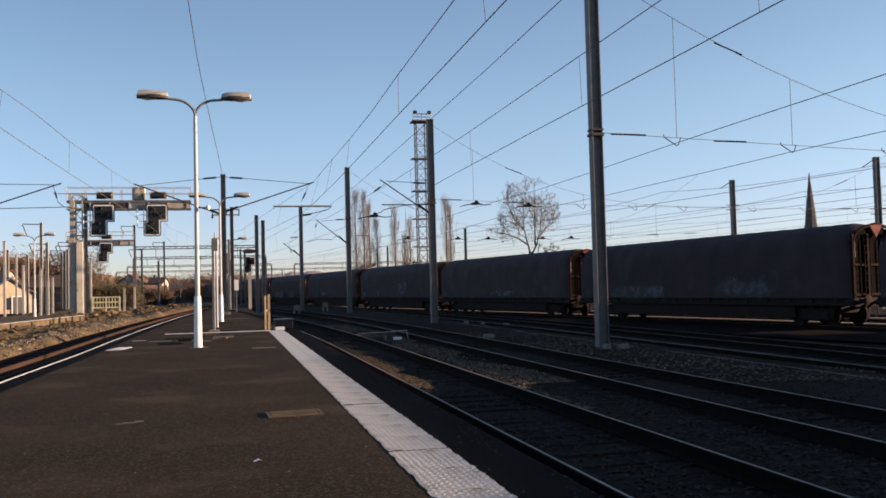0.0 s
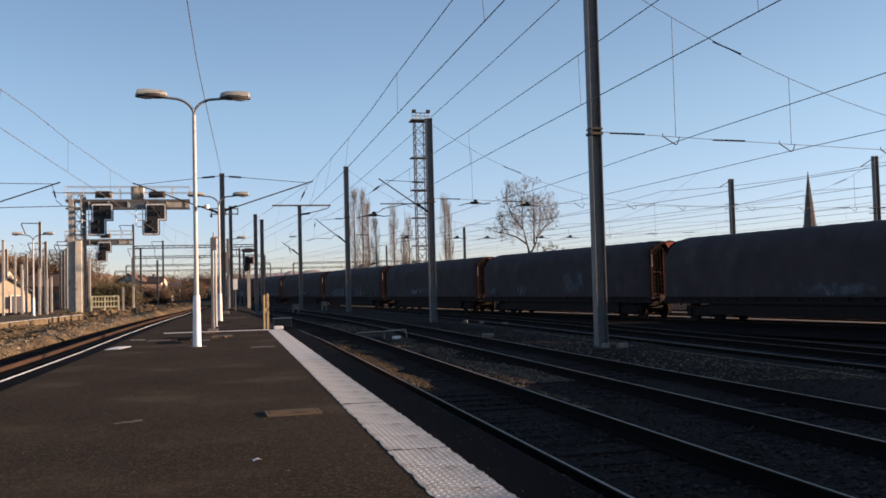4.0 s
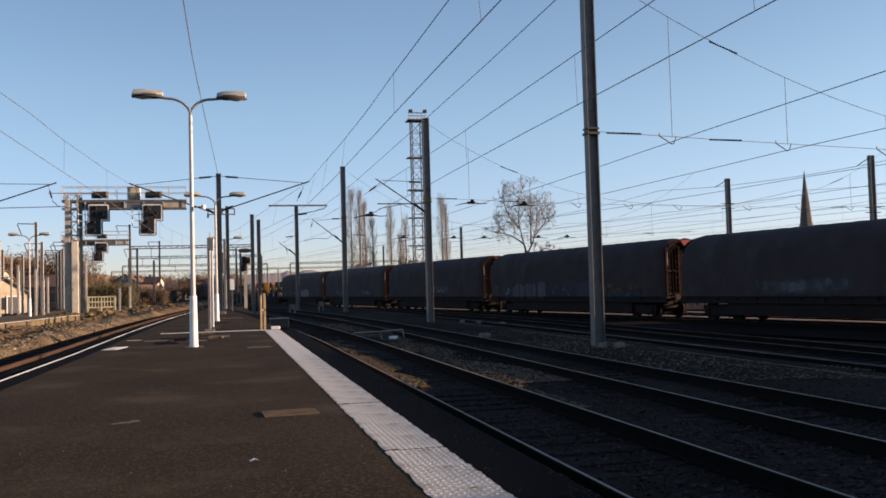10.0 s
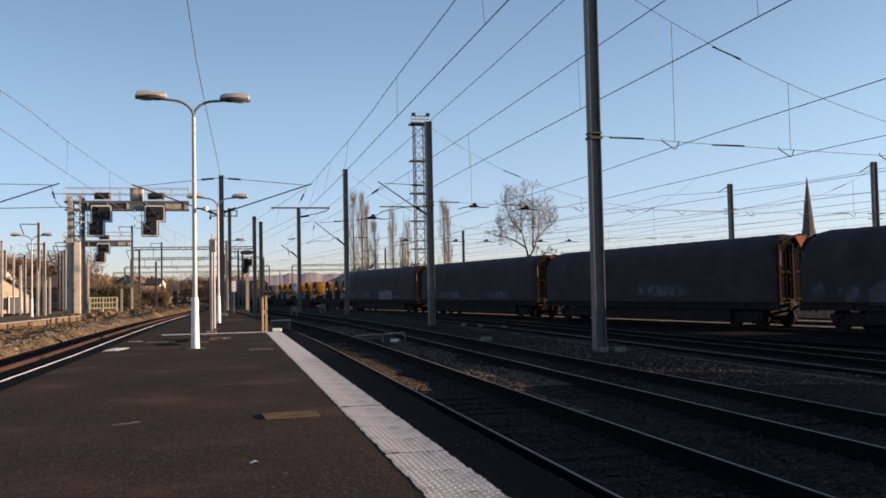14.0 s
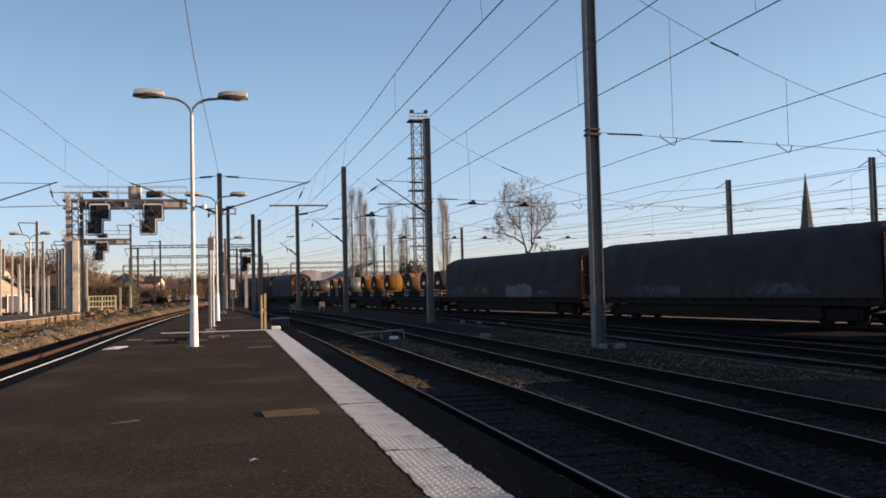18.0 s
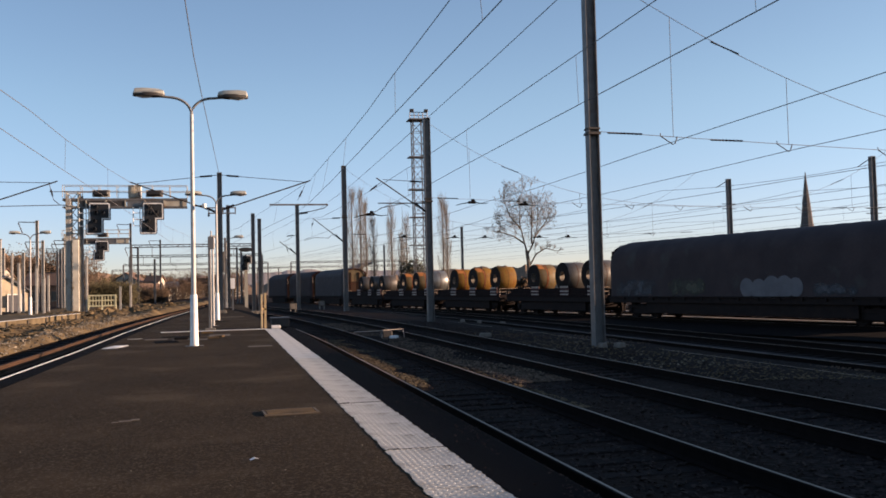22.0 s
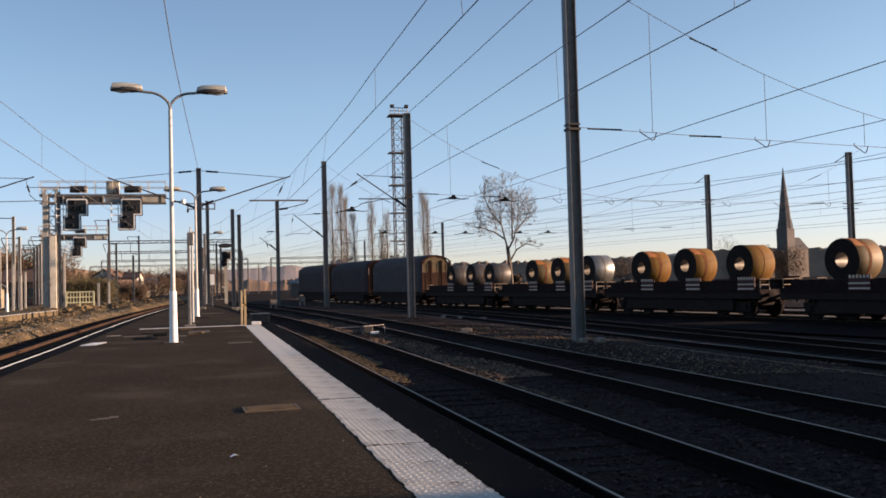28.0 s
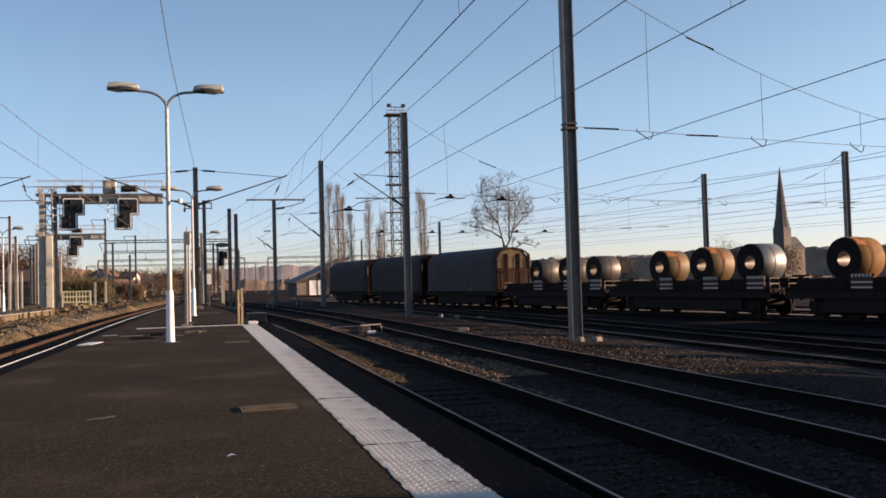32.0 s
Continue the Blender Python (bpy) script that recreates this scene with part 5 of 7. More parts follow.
def cantilever(x, y, z_tie, z_foot, tip, drop=(-0.3, -0.1, -0.55, -1.0), arm=(), label="tubular bracket holding the wires over a track"):
    """A bracket: tie rod with an insulator, raking strut, a drop rod (its ends away from the tip, outward positive) and the registration arm."""
    root = thing("catenary_bracket", Matrix.Identity(4), label, "catenary bracket", "catenary brackets")
    tx, ty, tz = tip
    s = 1 if tx > x else -1
    part("tie_rod", Mesh().tube([(x + 0.12 * s, y, z_tie), (tx - 0.1 * s, ty, tz)], 0.016, 6), M_DARKSTEEL, root)
    insulator(root, (x + 0.35 * s, y, z_tie + (tz - z_tie) * 0.08), (x + 0.95 * s, y, z_tie + (tz - z_tie) * 0.2), 0.05)
    part("strut", Mesh().tube([(x + 0.12 * s, y, z_foot), (tx + 0.22 * s, ty, tz + 0.08)], 0.032, 8), M_DARKSTEEL, root)
    insulator(root, (x + 0.12 * s, y, z_foot), (x + 0.7 * s, y, z_foot + (tz - z_foot) * 0.7 / abs(tx - x)), 0.06)
    a, b = (tx + drop[0] * s, ty, tz + drop[1]), (tx + drop[2] * s, ty, tz + drop[3])
    part("drop_rod", Mesh().tube([a, b], 0.014, 6), M_DARKSTEEL, root)
    va, vb = Vector(a), Vector(b)
    insulator(root, va.lerp(vb, 0.35), va.lerp(vb, 0.75), 0.04)
    if arm:
        part("steady_arm", Mesh().tube([(p, ty, q) for p, q in arm], 0.02, 6), M_DARKSTEEL, root)
    return root


cantilever(-0.31, 46.2, 6.89, 5.15, (4.0, 46.2, 6.56), drop=(-0.08, -0.2, -0.45, -0.95))
cantilever(-0.31, 46.2, 6.89, 5.0, (-4.35, 46.2, 6.45), drop=(-0.1, -0.15, -0.3, -0.9))
mast(-12.7, 46.2, 0.02, 7.2, 0.26, "grey catenary mast on the old platform")
cantilever(-12.7, 46.2, 6.53, 4.92, (-8.1, 46.2, 6.48), drop=(-0.15, -0.05, 0.05, -0.85), arm=((-8.05, 5.66), (-7.8, 5.42), (-7.4, 5.36)))
wire_thing("feeder_wire", "thin cross wire beside the signal gantry", [("wire", [(-12.6, 46.2, 5.3), (-7.5, 46.2, 5.41)])], 0.02)
wire_thing("feeder_wire", "thin cross wire beside the signal gantry", [("wire", [(-8.25, 46.2, 6.05), (-6.3, 46.2, 6.05)])], 0.018)
beam = thing("cross_beam", Matrix.Identity(4), "level steel beam on top of a yard mast", "steel beam")
part("beam", Mesh().box((6.35, 81.1, 8.66), (5.2, 0.14, 0.14)), M_POLE, beam)
part("bracket_tube", Mesh().tube([(6.4, 81.0, 7.9), (7.4, 81.0, 8.05), (8.6, 81.0, 8.35), (8.9, 81.0, 8.6)], 0.04, 6), M_DARKSTEEL, beam)
insulator(beam, (6.35, 81.0, 7.85), (7.1, 81.0, 7.95), 0.1)
cantilever(8.97, 69.8, 6.57, 4.67, (6.75, 69.8, 6.45), drop=(0.2, -0.1, 0.35, -0.6), arm=((8.3, 5.3), (7.9, 5.22), (7.7, 5.0), (6.6, 5.05), (5.85, 4.84)))
cantilever(6.17, 81.1, 5.97, 4.2, (4.8, 81.1, 5.3))
cantilever(10.16, 45.2, 6.47, 4.9, (7.7, 45.2, 6.58), drop=(-0.07, -0.1, 0.73, -0.69), arm=((9.05, 5.38), (8.5, 5.28), (7.66, 5.12), (7.5, 4.98), (7.24, 4.9)))
reg = thing("registration_tube", Matrix.Identity(4), "level steel tube holding the steady arm of the second track", "steel tube")
part("tube", Mesh().tube([(10.0, 45.2, 5.36), (7.54, 45.2, 5.37)], 0.028, 8), M_DARKSTEEL, reg)
section_insulator(reg, 7.15, 45.25, 4.74)

# ---- platform lamps and furniture ----
def lamp_post(x, y, h, label, lower=True):
    """A tapered post that forks into two swan necks, each with a flat oval lantern."""
    root = thing("platform_lamp", pose(x, y, 0), label, "street lamp", "platform lamps")
    post = Mesh().tube([(0, 0, 0), (0, 0, 1.5), (0, 0, h - 0.35)], 0.054, 14, r_end=0.036)
    part("post", post, M_LAMPPOST, root, "pale grey steel post", smooth=True)
    if lower:
        part("sleeve", Mesh().lathe([(0.086, 0.0), (0.086, 0.03), (0.08, 0.06), (0.066, 1.0), (0.056, 1.02)], 16), M_WHITE, root, "white painted foot of the post", smooth=True)
    part("base_plate", Mesh().box((0, 0, 0.012), (0.34, 0.34, 0.024)), M_DARKSTEEL, root)
    for s in (-1, 1):
        pts = []
        for i in range(9):
            a = i / 8 * math.pi / 2
            pts.append((s * 0.42 * (1 - math.cos(a)), 0, h - 0.35 + 0.33 * math.sin(a)))
        pts.append((s * 0.62, 0, h + 0.0))
        arm = part("arm", Mesh().tube(pts, 0.026, 8), M_LAMPARM, root, smooth=True)
        head = Mesh()
        n = 14
        rings = [(0.0, 0.0), (0.02, 0.06), (0.12, 0.088), (0.4, 0.1), (0.56, 0.09), (0.6, 0.0)]
        vs, sec = [], 12
        for u, r in rings:
            for k in range(sec):
                a = math.tau * k / sec
                vs.append((s * (0.5 + u), r * 1.25 * math.cos(a), h + 0.035 + 1.25 * r * (math.sin(a) if math.sin(a) > 0 else 0.25 * math.sin(a))))
        head.add(vs, [(i * sec + k, i * sec + (k + 1) % sec, (i + 1) * sec + (k + 1) % sec, (i + 1) * sec + k) for i in range(len(rings) - 1) for k in range(sec)])
        part("lantern", head, M_LAMPHEAD, root, "flat oval lamp housing", smooth=True)
        rim, vs = Mesh(), []
        for dz in (-0.03, 0.03):
            for k in range(20):
                a = math.tau * k / 20
                vs.append((s * (0.8 + 0.3 * math.cos(a)), 0.132 * math.sin(a), h + 0.02 + dz))
        rim.add(vs, [tuple(range(20))[::-1], tuple(range(20, 40))] + [(k, (k + 1) % 20, 20 + (k + 1) % 20, 20 + k) for k in range(20)])
        part("rim", rim, M_DARKSTEEL, root, "dark rim of the lamp housing", smooth=True)
        bowl = Mesh()
        vs = []
        br = [(0.2, 0.02), (0.26, 0.08), (0.4, 0.1), (0.52, 0.07), (0.57, 0.02)]
        for u, r in br:
            for k in range(sec):
                a = math.tau * k / sec
                vs.append((s * (0.5 + u), r * math.cos(a), h + 0.02 + 0.7 * r * math.sin(a) * (1 if math.sin(a) < 0 else 0.1)))
        bowl.add(vs, [(i * sec + k, i * sec + (k + 1) % sec, (i + 1) * sec + (k + 1) % sec, (i + 1) * sec + k) for i in range(len(br) - 1) for k in range(sec)])
        part("bowl", bowl, M_GLASS_WHITE, root, "milky lamp bowl", smooth=True)
    return root


lamp_post(-0.64, 18.25, 4.92, "double-armed platform lamp on a pale post with a white foot")
lamp_post(-0.36, 34.0, 4.62, "double-armed platform lamp on a pale post with a white foot")
lamp_post(-0.03, 60.0, 4.55, "distant double-armed platform lamp")
lamp_post(-10.65, 54.0, 4.55, "double-armed lamp on the opposite platform")


def build_strip():
    """Tactile slabs: each a plate with rows of studs, laid end to end along the platform edge."""
    root = thing("tactile_strip", Matrix.Identity(4), "white studded tactile paving strip along the platform", "tactile paving", kind="structure")
    def slab(studs, length):
        m = Mesh()
        k, rag = 14, random.Random(7 if studs else 8)
        vs = []
        for i in range(k + 1):
            y = 0.004 + (length - 0.008) * i / k
            l, r = -0.197 + rag.uniform(-0.011, 0.005), 0.197 + rag.uniform(-0.005, 0.012)
            vs += [(l, y, -0.011), (l, y, 0.003), (r, y, 0.003), (r, y, -0.011)]
        m.add(vs, [(4 * i + j, 4 * i + j + 1, 4 * i + j + 5, 4 * i + j + 4) for i in range(k) for j in range(3)] + [(0, 1, 2, 3), (4 * k + 3, 4 * k + 2, 4 * k + 1, 4 * k)], 1 if studs else 0)
        if studs:
            for i in range(10):
                for j in range(8):
                    x, y = -0.172 + i * 0.0382, 0.02 + j * 0.0735 + (0.0367 if i % 2 else 0)
                    r = 0.0135
                    vs = [(x + r * math.cos(a), y + r * math.sin(a), 0.001) for a in (math.tau * k / 6 for k in range(6))] + [(x + 0.7 * r * math.cos(a), y + 0.7 * r * math.sin(a), 0.0052) for a in (math.tau * k / 6 for k in range(6))]
                    m.add(vs, [(k, (k + 1) % 6, 6 + (k + 1) % 6, 6 + k) for k in range(6)] + [tuple(range(6, 12))])
        return m.data("slab", [M_STRIP, M_STRIPBASE])
    near, far = slab(True, 0.588), slab(False, 0.588)
    rnd = random.Random(5)
    y = 2.3
    while y < 24.9:
        part("slab", near if y < 14 else far, M_STRIP, root, at=pose(1.19 + rnd.uniform(-0.004, 0.004), y, rnd.uniform(0.0, 0.001), rnd.uniform(-0.1, 0.1), rnd.uniform(-0.1, 0.1), rnd.uniform(-0.3, 0.3)))
        y += 0.59
    for y, w in ((5.86, 0.006), (8.37, 0.017)):
        part("joint", Mesh().box((1.19, y, 0.0045), (0.41, w, 0.004)).box((1.05, y + 0.025, 0.0045), (0.07, 1.3 * w, 0.004)), M_COPING, root, "open dark joint between worn slabs")
    return root


build_strip()

hatch = thing("manhole_cover", pose(0.52, 8.0, 0.0, 0, 0, 3), "rusty brown cover plate set in the asphalt", "manhole cover")
part("plate", Mesh().box((0, 0, -0.004), (0.42, 0.26, 0.036)), M_HATCHWOOD, hatch, bevel=0.006)
part("frame", Mesh().box((0, 0.155, 0.0), (0.47, 0.02, 0.024)).box((0, -0.155, 0.0), (0.47, 0.02, 0.024)).box((0.225, 0, 0.0), (0.02, 0.29, 0.024)).box((-0.225, 0, 0.0), (0.02, 0.29, 0.03)), M_RUSTPLATE, hatch)
slab = thing("pale_slab", pose(-2.2, 19.15, 0.0, 0, 0, -9), "pale concrete cover slab in the platform", "cover slab")
part("plate", Mesh().box((0, 0, -0.008), (0.28, 0.9, 0.03)), M_WHITE, slab, bevel=0.008)
for x, y, w, d, lab in ((0.6, 17.6, 0.46, 0.3, "flat rusty cover plate in the asphalt"), (-0.62, 20.95, 0.34, 0.5, "low concrete chamber cover"), (-0.2, 22.6, 0.5, 0.9, "flat concrete cover by the post"), (-1.6, 21.6, 0.5, 0.4, "flat dark cover plate in the asphalt"), (0.2, 38, 0.9, 0.6, "flat cover plate in the asphalt")):
    c = thing("cover_plate", pose(x, y, 0.0), lab, "cover plate", "covers in the platform")
    part("plate", Mesh().box((0, 0, -0.006), (w, d, 0.024)), M_RUSTPLATE, c, bevel=0.006)

for x, y, w, d, a in ((-1.3, 20.4, 0.5, 0.85, 6), (-1.1, 22.6, 0.9, 0.5, 0), (-0.5, 33.0, 1.1, 0.5, 3)):
    part("repair_patch", Mesh().box((0, 0, 0.0015), (w, d, 0.005)), M_COPING, PLATFORM, "flat dark patch on the asphalt", at=pose(x, y, 0, 0, 0, a), bevel=0.002)
ch = thing("cable_box", pose(-1.02, 21.0, 0.0, 0, 0, 4), "small black cable cover on the platform", "cable box")
part("cover", Mesh().box((0, 0, 0.035), (0.3, 0.34, 0.07), taper=0.9), M_MATTBLACK, ch, bevel=0.012)
part("flange", Mesh().box((0, 0, 0.006), (0.36, 0.4, 0.012)), M_DARKSTEEL, ch)
for x, y, w, d, a in ((-0.34, 21.3, 0.24, 0.3, 10), (-0.2, 21.75, 0.2, 0.24, -14), (-0.52, 23.9, 0.3, 0.22, 5)):
    b = thing("paving_slab", pose(x, y, 0.004, 0, 0, a), "loose brown paving slab lying by the post", "paving slab", "slabs by the post")
    part("slab", Mesh().box((0, 0, 0.018), (w, d, 0.036), taper=0.96), M_HATCHWOOD, b, bevel=0.006)
part("faded_line", Mesh().box((-2.12, 22.2, 0.0025), (0.32, 0.08, 0.005)), M_STRIP, PLATFORM, "worn scrap of white line")
part("worn_mark", Mesh().box((0, 0, 0.001), (0.1, 0.09, 0.004)).box((0.085, 0.05, 0.001), (0.07, 0.1, 0.004)).box((-0.08, -0.03, 0.001), (0.05, 0.06, 0.004)), M_RUSTPLATE, PLATFORM, "pale worn scuff on the asphalt", at=pose(-0.85, 8.0, 0, 0, 0, 8))
pp = thing("paper_scrap", pose(0.15, 5.85, 0.002, 0, 0, 25), "crumpled pale paper scrap on the asphalt", "litter")
part("paper", Mesh().add([(-0.03, -0.012, 0.002), (0.0, -0.016, 0.012), (0.03, -0.01, 0.003), (-0.026, 0.014, 0.004), (0.004, 0.01, 0.015), (0.028, 0.016, 0.004)], [(0, 1, 4, 3), (1, 2, 5, 4)]), M_WHITE, pp)
post = thing("equipment_post", pose(-0.47, 25.7, 0), "grey steel post with a small equipment box on the platform", "post")
part("post", Mesh().box((0, 0, 1.15), (0.08, 0.08, 2.3)), M_GALV, post, bevel=0.01)
part("equipment_box", Mesh().box((0.05, 0, 2.42), (0.18, 0.18, 0.34)), M_GALV, post, "grey equipment box", bevel=0.015)
part("rod", Mesh().tube([(0.05, 0, 2.5), (0.05, 0, 2.75)], 0.02, 6), M_GALV, post)
part("base_block", Mesh().box((0, 0, 0.03), (0.28, 0.28, 0.06)), M_CONCRETE, post, bevel=0.01)
post = thing("thin_post", pose(-0.42, 28.4, 0), "thin pale post on the platform", "post")
part("post", Mesh().tube([(0, 0, 0), (0, 0, 2.6)], 0.034, 8), M_LAMPPOST, post, smooth=True)
part("base_plate", Mesh().box((0, 0, 0.012), (0.3, 0.3, 0.024)), M_DARKSTEEL, post)
post = thing("camera_bracket", pose(-0.62, 18.15, 2.75), "small white device clamped to the lamp post", "device")
part("device", Mesh().lathe([(0.0, -0.05), (0.04, -0.04), (0.05, 0.0), (0.04, 0.04), (0.0, 0.05)], 10, centre=(0.2, 0, 0)), M_WHITE, post, smooth=True)
part("arm", Mesh().tube([(0.02, 0, 0), (0.2, 0, 0)], 0.015, 6), M_DARKSTEEL, post)

board = thing("end_fence", pose(0.98, 25.75, 0), "pale weathered wooden end boards beside the platform edge", "fence")
part("board", Mesh().box((-0.055, 0, 0.48), (0.05, 0.1, 0.96)), M_WOOD, board, bevel=0.006)
part("board", Mesh().box((0.045, 0.03, 0.5), (0.06, 0.05, 1.0)), M_WOOD, board, bevel=0.006)
part("brace", Mesh().box((0, 0.02, 0.55), (0.15, 0.03, 0.06)), M_WOOD, board)
box = thing("trunking_box", pose(1.45, 26.2, 0), "dark low cable box at the end of the strip", "cable box")
part("body", Mesh().box((0, 0, 0.14), (0.5, 0.44, 0.26)), M_DARKSTEEL, box, bevel=0.02)
part("lid", Mesh().box((0, 0, 0.275), (0.55, 0.5, 0.03)), M_POLE, box, bevel=0.01)
blk = thing("concrete_block", pose(1.3, 25.45, 0), "small white concrete block on the platform", "concrete block")
part("block", Mesh().box((0, 0, 0.045), (0.25, 0.2, 0.09)), M_WHITE, blk, bevel=0.012)

# point machine between the tracks: rods, cover and a white block
pm = thing("point_machine", pose(5.35, 31.6, -0.72), "point machine with bent pipe rods between the tracks", "point machine")
part("housing", Mesh().box((0.1, 0, 0.14), (0.35, 0.7, 0.26)), M_DARKSTEEL, pm, bevel=0.03)
part("pipe_rod", Mesh().tube([(-1.0, 0.5, 0.1), (-0.95, 0.5, 0.22), (0.0, 0.3, 0.24), (0.05, 0.3, 0.1)], 0.014, 6), M_STRIPE, pm, "pale bent pipe")
part("pipe_rod", Mesh().tube([(-0.1, -0.3, 0.0), (-0.05, -0.3, 0.28), (0.7, -0.1, 0.3), (0.75, -0.1, 0.0)], 0.014, 6), M_STRIPE, pm, "pale bent pipe")
part("marker_block", Mesh().box((0.25, -0.75, 0.06), (0.28, 0.2, 0.10)), M_WHITE, pm, "white painted block", bevel=0.01)

for x, y, w in ((10.1, 23.3, 0.2), (10.72, 23.55, 0.34), (12.1, 46.2, 0.3), (12.9, 45.8, 0.3), (14.0, 45.2, 0.35), (8.6, 29.8, 0.42)):
    b = thing("stone_block", pose(x, y, ground_z(x) + 0.02, 0, 0, 20 * x), "pale concrete block lying on the ballast", "concrete block", "blocks on the ballast")
    part("block", Mesh().box((0, 0, 0.06), (w, 0.24, 0.14), taper=0.85), M_OLDCONCRETE, b, bevel=0.02)
for x, y in ((4.75, 68.0), (7.9, 78.0)):
    b = thing("relay_box", pose(x, y, ground_z(x)), "pale trackside relay box on short legs", "relay box", "relay boxes")
    part("body", Mesh().box((0, 0, 0.55), (0.5, 0.4, 0.45)), M_RUSTPLATE, b, bevel=0.02)
    part("door", Mesh().box((0, -0.21, 0.55), (0.42, 0.02, 0.36)), M_OLDCONCRETE, b)
    for lx in (-0.18, 0.18):
        part("leg", Mesh().box((lx, 0, 0.12), (0.08, 0.3, 0.4)), M_CONCRETE, b)

# ---- signals ----
def signal_head(root, x, z, y=-0.6, k0=1.0):
    """A signal: a stepped black target plate edged in white, hooded lenses, a housing behind."""
    s = k0
    out = [(-0.55, 0.0), (0.35, 0.0), (0.42, 0.1), (0.42, 0.95), (0.85, 0.95), (0.85, 1.95), (0.75, 2.05), (-0.38, 2.05), (-0.45, 1.95), (-0.45, 0.95), (-0.62, 0.9), (-0.62, 0.08)]
    pts = [(s * a, s * b) for a, b in out]
    n = len(pts)
    def plate(d, y0, y1):
        """The outline drawn in by d all round."""
        q = []
        for i in range(n):
            p0, p1, p2 = Vector(pts[i - 1]), Vector(pts[i]), Vector(pts[(i + 1) % n])
            e, f = (p1 - p0).normalized(), (p2 - p1).normalized()
            u, v = Vector((-e.y, e.x)), Vector((-f.y, f.x))
            q.append(p1 + (u + v) * d / max(0.3, 1 + u.dot(v)))
        return Mesh().add([(x + p.x, y0, z + p.y) for p in q] + [(x + p.x, y1, z + p.y) for p in q], [tuple(range(n)), tuple(range(n, 2 * n))[::-1]] + [(i, (i + 1) % n, n + (i + 1) % n, n + i) for i in range(n)])
    part("backing_plate", plate(-0.03 * s, y, y + 0.05), M_BLACK, root, "black rim of the signal plate")
    part("target_border", plate(0.02 * s, y - 0.012, y + 0.002), M_WHITE, root, "white outline on the signal plate")
    part("target_plate", plate(0.1 * s, y - 0.024, y - 0.010), M_BLACK, root, "black signal plate")
    for a, b in ((-0.1, 0.35), (-0.1, 0.85), (0.0, 1.4), (0.42, 1.4), (0.0, 1.78)):
        part("hood", Mesh().lathe([(0.13, -0.3), (0.15, -0.02), (0.14, 0.0), (0.0, 0.0)], 12, centre=(x + s * a, y - 0.01, z + s * b), axis="y"), M_BLACK, root, smooth=True)
        part("lens", Mesh().lathe([(0.0, -0.03), (0.1, -0.02)], 12, centre=(x + s * a, y - 0.012, z + s * b), axis="y"), M_LENS, root)
    part("housing", Mesh().box((x, y + 0.3, z + s), (0.6 * s, 0.45, 1.8 * s)), M_DARKSTEEL, root, bevel=0.04)


def lattice_column(root, x, y, z0, z1, w, material, name="lattice_leg"):
    """Four angle legs laced with diagonals."""
    for dx in (-w / 2, w / 2):
        for dy in (-w / 2, w / 2):
            part(name, Mesh().box((x + dx, y + dy, (z0 + z1) / 2), (0.1, 0.1, z1 - z0)), material, root)
    m = Mesh()
    n = max(3, int((z1 - z0) / (w * 1.1)))
    h = (z1 - z0) / n
    for i in range(n):
        a, b = z0 + i * h, z0 + (i + 1) * h
        for dx0, dy0, dx1, dy1 in ((-1, -1, 1, -1), (1, -1, 1, 1), (1, 1, -1, 1), (-1, 1, -1, -1)):
            p, q = (x + dx0 * w / 2, y + dy0 * w / 2), (x + dx1 * w / 2, y + dy1 * w / 2)
            m.bar((*p, a), (*q, b) if i % 2 else (*q, b), 0.05, 0.05)
            m.bar((*p, b), (*q, b), 0.05, 0.05)
    part("lacing", m, material, root)


M_CREAM = mat("cream_paint", (0.66, 0.60, 0.48), (0.55, 0.49, 0.38), rough=0.8, scale=2, fine=25, bump=0.1, dirt=(0.3, 0.23, 0.16), dirt_amount=0.15)
M_GANTRY = mat("gantry_weathered_paint", (0.42, 0.38, 0.30), (0.32, 0.29, 0.23), rough=0.75, scale=2, fine=25, bump=0.15, dirt=(0.2, 0.13, 0.08), dirt_amount=0.2)


